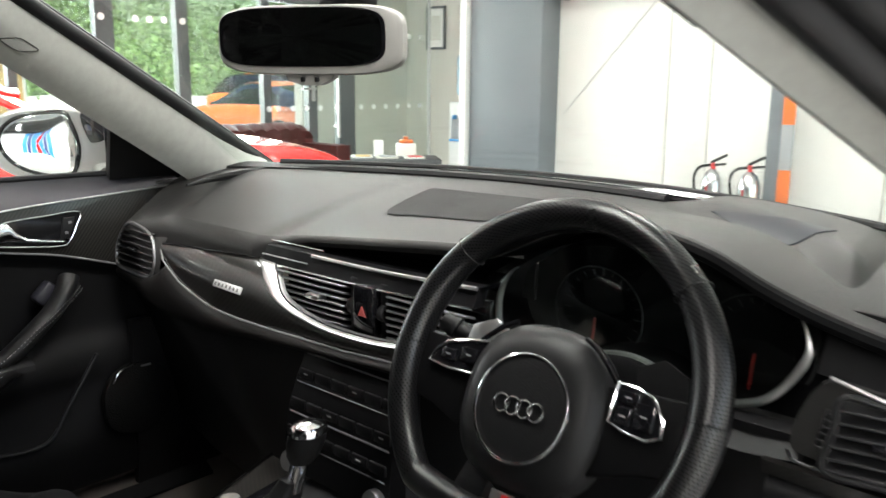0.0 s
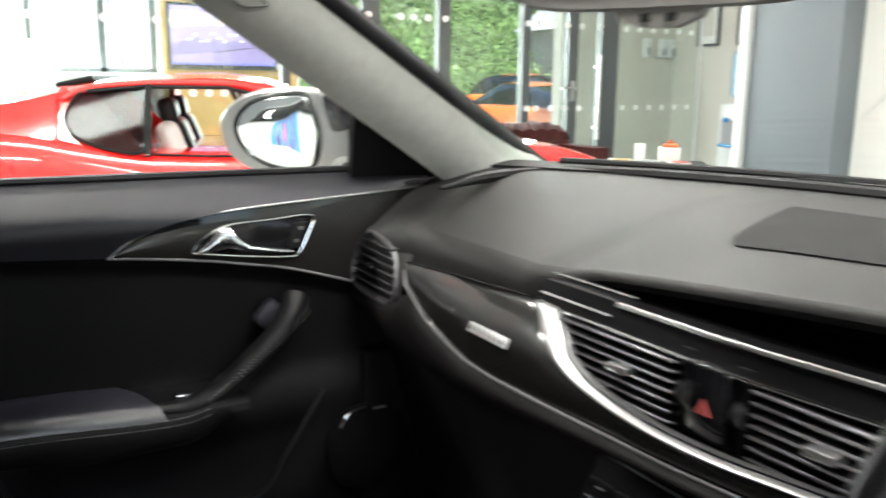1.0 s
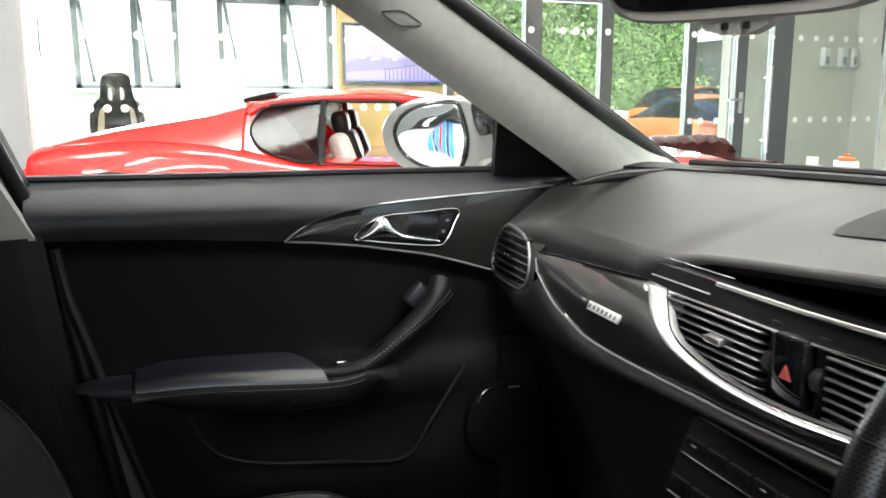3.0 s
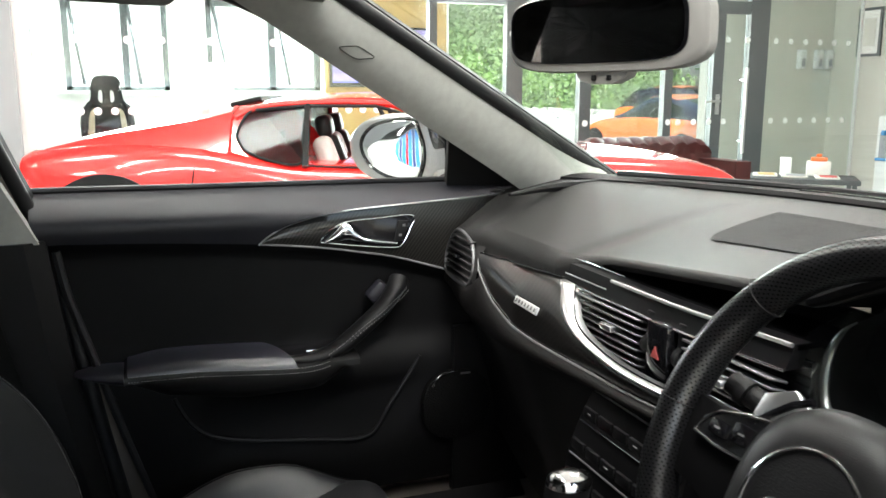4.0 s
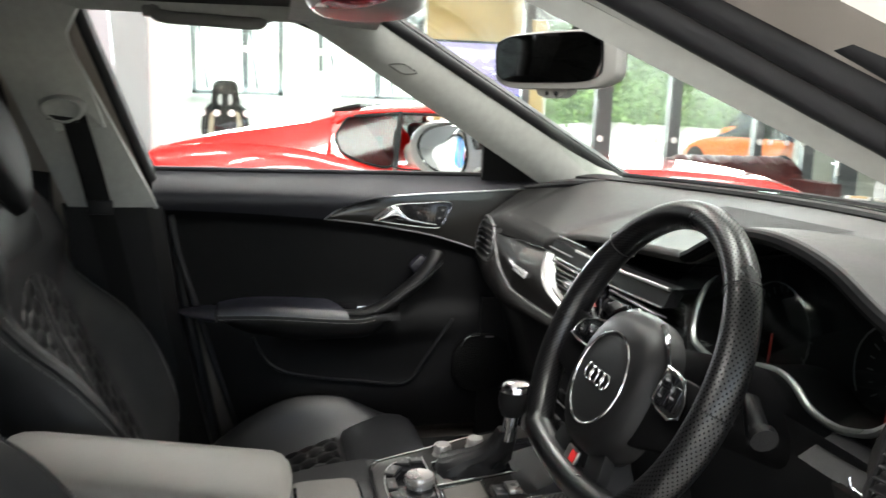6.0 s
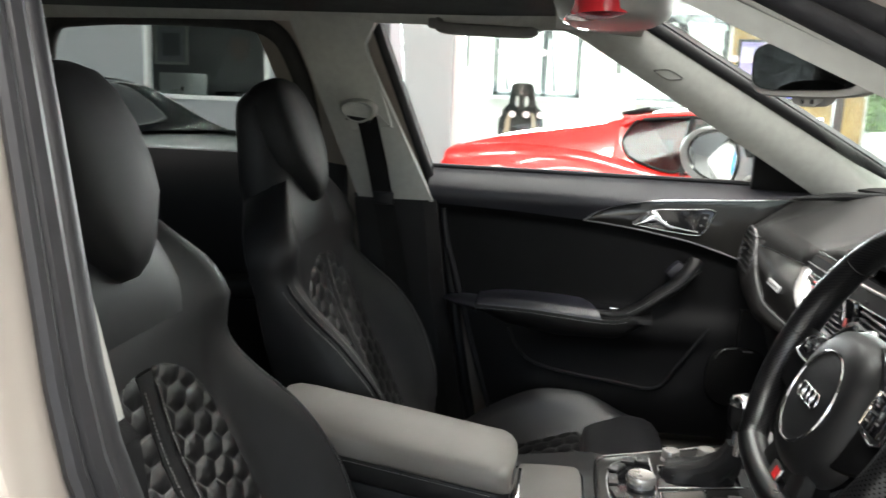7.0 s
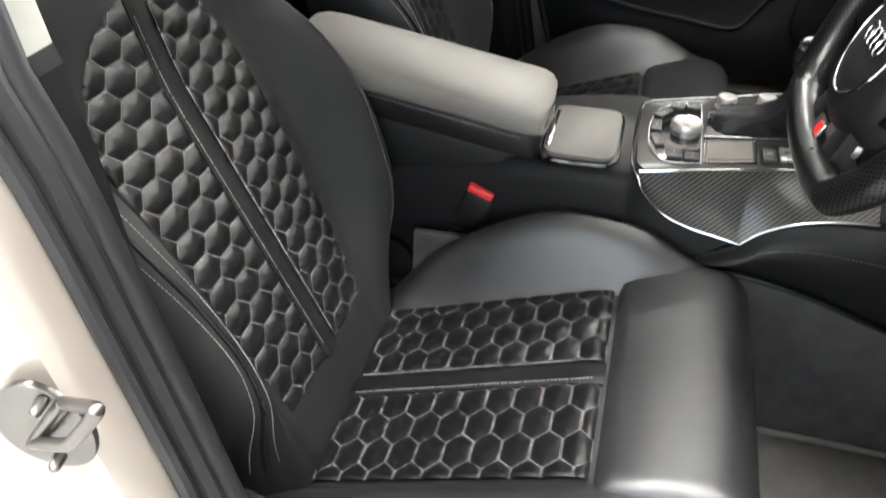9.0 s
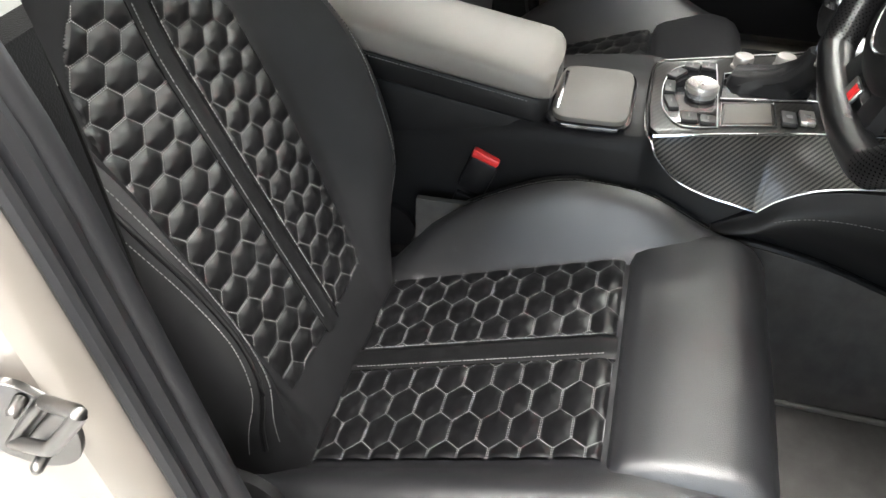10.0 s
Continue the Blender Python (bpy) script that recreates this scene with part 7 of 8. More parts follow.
def computer(at, turn):
    cpt = thing("desktop_computer", (0, 0, 0), "slim silver all-in-one computer seen from behind", "computer", "computers")
    part("screen", box((0, 0, 0.33), (0.56, 0.03, 0.40), 0.012), material("pale aluminium", (0.7, 0.71, 0.71), 0.4, 0.3, vary=0.02), cpt)
    part("stand", box((0, 0.05, 0.08), (0.17, 0.01, 0.16), 0.003), SATIN, cpt)
    part("foot", box((0, 0.0, 0.006), (0.18, 0.18, 0.01), 0.003), SATIN, cpt)
    part("emblem", prism(ellipse(0.022, 0.026, 20), (0, -0.0165, 0.36), (1, 0, 0), (0, 0, 1), 0.002), SOFT_DARK, cpt)
    cpt.matrix_basis = pose(*at, 0, 0, turn)
computer((XW - 1.5, -3.74, 0.83), 90)
box_ = thing("document_tray", (XW - 1.5, -3.12, 0.8), "black stacked document tray on the desk", "tray")
part("tray", box((XW - 1.45, -3.12, 0.99), (0.25, 0.34, 0.38), 0.01), GLOSS, box_)
def picture(at, w, h, turn, label, inner):
    pf = thing("picture_frame", (0, 0, 0), label, "picture", "wall pictures")
    for dx, dz, a, b in ((-w / 2, 0, 0.03, h), (w / 2, 0, 0.03, h), (0, h / 2, w + 0.03, 0.03), (0, -h / 2, w + 0.03, 0.03)):
        part("frame_bar", box((dx, 0, dz), (a, 0.03, b), 0.004), inner[0], pf)
    part("mount", box((0, 0.006, 0), (w - 0.02, 0.01, h - 0.02), 0), inner[1], pf)
    part("print", box((0, -0.001, 0.0), (w * 0.55, 0.006, h * 0.6), 0), inner[2], pf)
    pf.matrix_basis = pose(*at, 0, 0, turn)
picture((XW - 2.05, -4.14, 1.70), 0.39, 0.44, 90, "grey-framed dark print on the office wall", (WALL_CREAM, WALL_GREY, WALL_DARK))
shield = thing("wall_shield", (XW - 2.05, -3.29, 1.63), "dim dark red and ochre shield on the office wall", "shield")
part("plate", prism([(-0.115, 0.14), (0.115, 0.14), (0.115, 0.0), (0.07, -0.10), (0.0, -0.15), (-0.07, -0.10), (-0.115, 0.0)], (XW - 2.08, -3.29, 1.66), (0, 1, 0), (0, 0, 1), 0.03, 0.01), material("dim shield", (0.10, 0.05, 0.03), 0.5), shield)

# office with windows beyond the partition
ow = thing("wall_office_front", sp(0.5, 2.6, 0), "white office wall with tilting windows", "wall", kind="structure")
part("wall_part", wall_box(-1.28, 4.3, 2.55, 2.75, 0, 1.24), WALL_WHITE, ow)
part("wall_part", wall_box(-1.28, 4.3, 2.55, 2.75, 2.25, 3.6), WALL_WHITE, ow)
for s0, s1 in ((-1.28, 0.07), (1.10, 1.50), (2.74, 4.3)):
    part("wall_part", wall_box(s0, s1, 2.55, 2.75, 1.24, 2.25), WALL_WHITE, ow)
part("window_sill", wall_box(-0.02, 2.76, 2.40, 2.57, 1.22, 1.26), FRAME_WHITE, ow)
for n, (s0, s1) in enumerate(((0.07, 1.10), (1.50, 2.74))):
    wd = thing(f"window_{n + 1}", sp((s0 + s1) / 2, 2.62, 1.24), "grey-framed office window, one leaf tilted", "window", kind="structure")
    for a, b, z0, z1 in ((s0, s0 + 0.06, 1.24, 2.25), (s1 - 0.06, s1, 1.24, 2.25), ((s0 + s1) / 2 + 0.05, (s0 + s1) / 2 + 0.12, 1.24, 2.25), (s0, s1, 1.24, 1.30), (s0, s1, 2.16, 2.25)):
        part("window_bar", wall_box(a, b, 2.58, 2.66, z0, z1), FRAME_GREY, wd)
    part("pane", wall_box(s0 + 0.05, s1 - 0.05, 2.615, 2.62, 1.28, 2.2), PANE, wd).visible_shadow = False
    tl = (s0 + s1) / 2 + 0.12
    part("tilted_leaf", tube([sp(tl, 2.56, 2.2), sp(tl + 0.10, 2.30, 1.32)], 0.022, 8), FRAME_GREY, wd)
    part("tilted_leaf", tube([sp(s0 + 0.07, 2.56, 2.2), sp(s0 + 0.20, 2.30, 1.32)], 0.022, 8), FRAME_GREY, wd)
part("wall_oak", wall_box(2.78, 4.25, 2.50, 2.56, 0, 3.6), OCHRE, None, "light oak panelled wall section", kind="structure")
part("wall_office_return", prism([(-6.20, 2.80), (-6.20, 2.86), (-8.90, 3.84), (-8.90, 3.72)], (0, 0, 0), (1, 0, 0), (0, 1, 0), -3.6), FRAME_GREY, None, "dark office end wall", kind="structure")
part("wall_office_left", wall_box(-1.28, -1.20, 0.08, 2.55, 0, 3.6), WALL_WHITE, None, "white office side wall", kind="structure")
tv = thing("wall_screen", sp(3.4, 2.48, 1.6), "wall-mounted screen showing a pale violet car park view", "television")
part("case", wall_box(2.82, 4.00, 2.43, 2.50, 1.30, 1.98), GLOSS, tv)
part("picture", wall_box(2.85, 3.97, 2.425, 2.432, 1.35, 1.95), emitter("violet screen", (0.34, 0.27, 0.52), 0.3), tv)
# a still of a water front: hazy banks, moored cars and a railing
SCREEN = [emitter("pale violet water", (0.50, 0.44, 0.66), 0.35), emitter("dim violet bank", (0.24, 0.19, 0.38), 0.3), emitter("pale car shape", (0.66, 0.62, 0.78), 0.5), emitter("dark railing", (0.10, 0.08, 0.17), 0.3)]
part("picture_water", prism([(2.85, 1.72), (3.2, 1.76), (3.97, 1.80), (3.97, 1.90), (3.4, 1.88), (2.85, 1.90)], (-8.577, -0.4, 0), (0, 1, 0), (0, 0, 1), 0.004), SCREEN[0], tv)
part("picture_bank", prism([(2.85, 1.56), (3.1, 1.62), (3.5, 1.60), (3.97, 1.68), (3.97, 1.60), (3.45, 1.50), (2.85, 1.44)], (-8.577, -0.4, 0), (0, 1, 0), (0, 0, 1), 0.004), SCREEN[1], tv)
for k in range(15):
    part("picture_car", wall_box(3.02 + 0.062 * k, 3.06 + 0.062 * k, 2.418, 2.424, 1.60 + 0.045 * math.sin(1.9 * k) + 0.004 * k, 1.622 + 0.045 * math.sin(1.9 * k) + 0.004 * k), SCREEN[2], tv)
for k in range(14):
    part("picture_railing", wall_box(3.30 + 0.048 * k, 3.308 + 0.048 * k, 2.416, 2.422, 1.36, 1.47 + 0.006 * k), SCREEN[3], tv)
part("picture_rail", prism([(3.28, 1.47), (3.97, 1.565), (3.97, 1.58), (3.28, 1.482)], (-8.573, -0.4, 0), (0, 1, 0), (0, 0, 1), 0.004), SCREEN[3], tv)
part("picture_edge", wall_box(2.85, 3.97, 2.420, 2.426, 1.352, 1.366), emitter("blue edge", (0.1, 0.12, 0.6), 0.6), tv)
# gaming chair and white computer in the office
gc = thing("office_chair", sp(0.5, 1.15, 0), "black racing-style office chair with cream flashes", "chair")
GX, GO = 0.5, 1.15
bp_ = cr([(-0.15, 0.52), (-0.205, 0.75), (-0.215, 0.98), (-0.20, 1.10), (-0.14, 1.17), (-0.125, 1.31), (-0.09, 1.375), (0.0, 1.39), (0.09, 1.375), (0.125, 1.31), (0.14, 1.17), (0.20, 1.10), (0.215, 0.98), (0.205, 0.75), (0.15, 0.52)], 4, True)
part("backrest", prism(bp_, sp(GX, GO, 0), tuple(PU), (0, 0, 1), -0.10, 0.03, 3), SOFT_DARK, gc)
CREAM = material("cream leatherette", (0.6, 0.5, 0.36), 0.5)
for k in (-1, 1):
    part("flash", prism([(k * 0.12, 0.80), (k * 0.185, 0.84), (k * 0.19, 1.02), (k * 0.10, 1.10)][::k], sp(GX, GO - 0.10, 0), tuple(PU), (0, 0, 1), -0.012, 0.004), CREAM, gc)
    part("strap_slot", prism(cr([(k * 0.035, 1.15), (k * 0.065, 1.17), (k * 0.06, 1.24), (k * 0.035, 1.25)], 4, True)[::k], sp(GX, GO - 0.10, 0), tuple(PU), (0, 0, 1), -0.006, 0.002), WHITE_MARK, gc)
    part("side_bolster", tube(cr([sp(GX + k * 0.17, GO - 0.10, 0.62), sp(GX + k * 0.195, GO - 0.15, 0.8), sp(GX + k * 0.185, GO - 0.13, 1.02), sp(GX + k * 0.13, GO - 0.09, 1.14)], 5), [0.03] * 8 + [0.035] * 4 + [0.03] * 4, 10), SOFT_DARK, gc)
    part("arm", tube(cr([sp(GX + k * 0.26, GO - 0.2, 0.52), sp(GX + k * 0.29, GO - 0.2, 0.68), sp(GX + k * 0.28, GO - 0.32, 0.70), sp(GX + k * 0.28, GO - 0.05, 0.70)], 4), 0.022, 8), GLOSS, gc)
part("seat", box(sp(GX, GO - 0.28, 0.5), (0.5, 0.5, 0.1), 0.04, 3), SOFT_DARK, gc)
part("gas_lift", tube([sp(GX, GO - 0.25, 0.06), sp(GX, GO - 0.25, 0.46)], 0.03, 12), GLOSS, gc)
for k in range(5):
    a = k * math.tau / 5
    part("foot", tube([sp(GX, GO - 0.25, 0.08), tuple(Vector(sp(GX, GO - 0.25, 0.05)) + Vector((0.3 * math.cos(a), 0.3 * math.sin(a), 0)))], 0.02, 8), GLOSS, gc)
wdesk = thing("white_desk", sp(1.7, 1.2, 0), "white office desk behind the glass", "desk")
part("top", wall_box(0.95, 2.5, 0.8, 1.5, 0.94, 0.98), WALL_WHITE, wdesk)
for s, o in ((1.0, 0.85), (2.45, 0.85), (1.0, 1.45), (2.45, 1.45)):
    part("leg", wall_box(s - 0.025, s + 0.025, o - 0.025, o + 0.025, 0, 0.94), FRAME_WHITE, wdesk)
computer(sp(1.35, 1.2, 0.98), -84)

# right of the entrance: cream wall, pictures, water cooler, side table
part("wall_cream", box((-7.08, 7.3, 1.8), (0.14, 1.9, 3.6), 0), WALL_CREAM, None, "cream painted wall", kind="structure")
part("wall_cream_end", box((-5.80, 8.2, 1.8), (2.70, 0.2, 3.6), 0), WALL_CREAM, None, "cream end wall with certificates", kind="structure")
part("wall_cream_side", box((-4.50, 7.45, 1.8), (0.10, 1.5, 3.6), 0), WALL_CREAM, None, "cream wall beside the slate column", kind="structure")
for x, zz, w, h in ((-6.465, 1.90, 0.29, 0.50), (-5.90, 1.925, 0.26, 0.55)):
    picture((x, 8.075, zz), w, h, 0, "thin black framed certificate on the cream wall", (FRAME_GREY, WALL_WHITE, WALL_CREAM))
picture(sp(-0.32, 2.53, 1.77), 0.16, 0.36, 90, "narrow dark framed print beside the office window", (FRAME_GREY, WALL_GREY, WALL_DARK))
for y in (7.62, 7.87, 8.02):
    ds = thing("wall_dispenser", (-6.97, y, 1.62), "small white dispenser on the cream wall", "dispenser", "wall dispensers")
    part("case", box((-6.975, y, 1.62), (0.07, 0.10, 0.22), 0.015, 3), FRAME_WHITE, ds)
    part("window", box((-6.937, y, 1.58), (0.006, 0.05, 0.09), 0.002), WALL_GREY, ds)
cl = thing("water_cooler", (-5.60, 7.72, 0), "white water cooler with a blue bottle", "water cooler")
part("body", box((-5.60, 7.72, 0.50), (0.33, 0.33, 1.0), 0.02, 3), FRAME_WHITE, cl)
part("recess", box((-5.60, 7.553, 0.70), (0.24, 0.012, 0.26), 0.01), WALL_GREY, cl)
part("bottle", lathe([(0.05, 0), (0.06, 0.03), (0.135, 0.09), (0.145, 0.13), (0.145, 0.22), (0.136, 0.245), (0.145, 0.27), (0.145, 0.37), (0.136, 0.395), (0.145, 0.42), (0.145, 0.50), (0.12, 0.545), (0.05, 0.565), (0.045, 0.60), (0, 0.60)], (-5.60, 7.72, 1.0), (0, 0, 1), 28), material("blue water bottle", (0.36, 0.53, 0.66), 0.12, coat=0.5, vary=0.15, scale=6), cl, "blue ribbed water bottle")
part("tap", box((-5.65, 7.53, 0.83), (0.04, 0.06, 0.05), 0.01), BLUE_PAINT, cl)
part("drip_tray", box((-5.60, 7.53, 0.56), (0.22, 0.08, 0.03), 0.008), BLUE_PAINT, cl)
# low table with papers in the corner
TE, TF = Vector((0.65, 0.76, 0)).normalized(), Vector((0.76, -0.65, 0)).normalized()
def tbox(a, b, z, size, bevel=0.004):
    c = Vector((-5.34, 6.17, 0)) + TE * a + TF * b
    return box((c.x, c.y, z), size, bevel, rot=Euler((0, 0, math.atan2(TE.y, TE.x))).to_matrix())
tb = thing("side_table", (-5.2, 6.0, 0), "low dark table with magazines beside the cream wall", "table")
part("top", tbox(0, 0.27, 0.46, (0.95, 0.55, 0.04)), WALL_DARK, tb)
for a, b in ((-0.43, 0.05), (0.43, 0.05), (-0.43, 0.5), (0.43, 0.5)):
    part("leg", tbox(a, b, 0.22, (0.04, 0.04, 0.44)), FRAME_GREY, tb)
for k, (a, b, w) in enumerate(((-0.30, 0.2, 0.21), (-0.05, 0.25, 0.22), (0.22, 0.3, 0.20))):
    mg = thing("magazine", (-5.2, 6.0, 0.48), "open pale magazine lying on the low table", "magazine", "magazines")
    part("pages", tbox(a, b, 0.487, (w, 0.28, 0.014), 0.003), WALL_WHITE if k != 1 else WALL_CREAM, mg)
    part("cover", tbox(a + 0.01, b + 0.01, 0.4955, (w - 0.06, 0.2, 0.003), 0), (OCHRE, WALL_GREY, RED_MARK)[k], mg)
pot = thing("orange_box", (-5.3, 6.35, 0.48), "orange and white box on the low table", "box")
part("carton", tbox(0.16, 0.06, 0.545, (0.20, 0.12, 0.13), 0.006), WALL_WHITE, pot)
part("top_band", tbox(0.16, 0.06, 0.63, (0.14, 0.11, 0.04), 0.01), ORANGE_PAINT, pot)
part("knob", tbox(0.16, 0.06, 0.665, (0.05, 0.05, 0.03), 0.01), ORANGE_PAINT, pot)
cu = thing("brochure_stand", (-5.5, 6.1, 0.48), "pale acrylic brochure stand on the low table", "stand")
part("sheet", tbox(-0.12, 0.05, 0.56, (0.10, 0.03, 0.16), 0.004), FRAME_WHITE, cu)
part("foot", tbox(-0.12, 0.07, 0.484, (0.11, 0.08, 0.008), 0.002), FRAME_WHITE, cu)

# front of the showroom: slate column, white workshop wall, post and extinguishers
part("column_slate", box((-4.12, 6.65, 1.8), (0.86, 0.3, 3.6), 0.01), WALL_SLATE, None, "slate grey cladding column", kind="structure")
part("column_edge", box((-4.60, 6.60, 1.8), (0.08, 0.3, 3.6), 0.005), FRAME_WHITE, None, "white column edge", kind="structure").name = "trim"
fw = thing("wall_front", (0, 6.8, 0), "white panelled workshop wall", "wall", kind="structure")
for x0, x1 in ((-3.69, -2.56), (-2.55, -2.18), (-2.17, -0.8), (-0.79, 0.8), (0.81, 2.6), (2.61, 4.5), (4.51, 8.4)):
    part("wall_panel", box(((x0 + x1) / 2, 6.85, 1.8), (x1 - x0, 0.15, 3.6), 0.006), WALL_WHITE, fw)
part("cable", tube([(-3.6, 6.768, 0.95), (-2.55, 6.768, 2.1)], 0.0035, 6), WALL_GREY, fw)
sh = thing("shelf", (-3.5, 6.6, 2.1), "grey metal wall shelf", "shelf")
part("board", box((-3.3, 6.6, 2.11), (1.3, 0.4, 0.05), 0.005), WALL_GREY, sh)
part("bracket", box((-3.6, 6.66, 2.03), (0.03, 0.24, 0.12), 0.004), WALL_GREY, sh)
pst = thing("lift_post", (-1.49, 6.6, 0), "grey steel lift post with orange bands", "post")
part("column", box((-1.53, 6.6, 1.5), (0.11, 0.14, 3.0), 0.01), WALL_SLATE, pst)
part("orange_band", box((-1.43, 6.53, 1.07), (0.09, 0.03, 0.26), 0.004), ORANGE_PAINT, pst)
part("orange_band", box((-1.43, 6.53, 0.45), (0.09, 0.03, 0.30), 0.004), ORANGE_PAINT, pst)
part("grey_band", box((-1.43, 6.53, 0.77), (0.09, 0.03, 0.34), 0.004), WALL_GREY, pst)
for x in (-1.98, -1.68):
    fx = thing("fire_extinguisher", (x, 6.5, 0), "polished steel fire extinguisher with a black lever", "fire extinguisher", "extinguishers")
    part("cylinder", lathe([(0.07, 0), (0.085, 0.02), (0.085, 0.44), (0.06, 0.52), (0.03, 0.55), (0.0, 0.552)], (x, 6.5, 0.02), (0, 0, 1), 28), CHROME, fx)
    part("valve", tube([(x, 6.5, 0.56), (x, 6.5, 0.62)], 0.02, 10), RED_MARK, fx)
    part("lever", tube([(x - 0.02, 6.5, 0.62), (x + 0.12, 6.46, 0.69)], 0.012, 8), SOFT_DARK, fx)
    part("lever", tube([(x, 6.5, 0.60), (x + 0.12, 6.46, 0.62)], 0.010, 8), SOFT_DARK, fx)
    part("hose", tube(cr([(x - 0.02, 6.5, 0.60), (x - 0.10, 6.47, 0.58), (x - 0.14, 6.46, 0.50), (x - 0.12, 6.46, 0.35), (x - 0.10, 6.46, 0.22)], 5), 0.012, 8), SOFT_DARK, fx)

# closing walls behind and right of the car, and the ceiling with light panels
part("wall_back", box((-1.5, -9.0, 1.8), (20, 0.2, 3.6), 0), WALL_GREY, None, "grey rear showroom wall", kind="structure")
# Unseen wall, added with tall openings for the side light.
rw = thing("wall_right", (6.5, 0, 0), "unseen white closing wall with tall openings, added", "wall", kind="structure")
for y0, y1 in ((-9, -6), (-3.4, -2.8), (-0.2, 0.4), (3.0, 3.6), (6.2, 6.9)):
    part("wall_part", box((6.5, (y0 + y1) / 2, 1.8), (0.2, y1 - y0, 3.6), 0), WALL_WHITE, rw)
part("wall_part", box((6.5, -1.0, 3.3), (0.2, 16, 0.6), 0), WALL_WHITE, rw)
part("wall_part", box((6.5, -1.0, 0.15), (0.2, 16, 0.3), 0), WALL_WHITE, rw)
part("ceiling", join(prism(HALL, (0, 0, 3.62), (1, 0, 0), (0, 1, 0), 0.12), wall_box(-1.2, 4.3, 0.32, 2.8, 3.62, 3.74), box((-7.4, -3.0, 3.78), (2.6, 3.6, 0.06), 0)), CEILING, None, "white showroom ceiling", kind="structure")
PANEL_SHARE = {(1.75, 0.5): 2.55, (1.75, 3.5): 0.25, (-3.0, 0.5): 1.4, (-3.0, 3.5): 1.3, (-3.0, -2.5): 1.4}     # unseen panels, each weighted by hand to brighten or dim seats and dash
for x in (-3.0, -0.4, 1.75):
    for y in (-5.5, -2.5, 0.5, 3.5):
        pn = thing("ceiling_light", (x, y, 3.6), "long white ceiling light panel", "light", "ceiling lights")
        part("diffuser", box((x, y, 3.595), (0.30, 1.5, 0.03), 0.004), LAMP, pn)
        part("frame_rim", box((x, y, 3.61), (0.34, 1.54, 0.03), 0.004), FRAME_WHITE, pn)
        area("panel_light", (x, y, 3.57), (x, y, 0), 0.3, 1.5, PANEL_W * PANEL_SHARE.get((x, y), 1.1), (1.0, 0.97, 0.93))
# Fill lamps added in the unseen wall's openings, weaker towards the front.
for y in (-4.7, -1.5, 1.7, 4.9):
    area("side_fill_light", (6.35, y, 1.7), (0, y, 1.2), 2.4, 2.6, SIDE_FILL_W * (0.4 if y > 1 else 1.0), (0.95, 0.98, 1.0))
for s in (0.58, 2.1):
    area("office_window_light", sp(s, 2.5, 1.75), sp(s, 0, 1.2), 1.1, 0.9, OFFICE_W, (0.96, 0.99, 1.0))
area("entrance_light", sp(5.0, 1.3, 1.7), (0, 1.0, 1.0), 3.0, 2.4, ENTRANCE_W, (0.97, 1.0, 0.97))

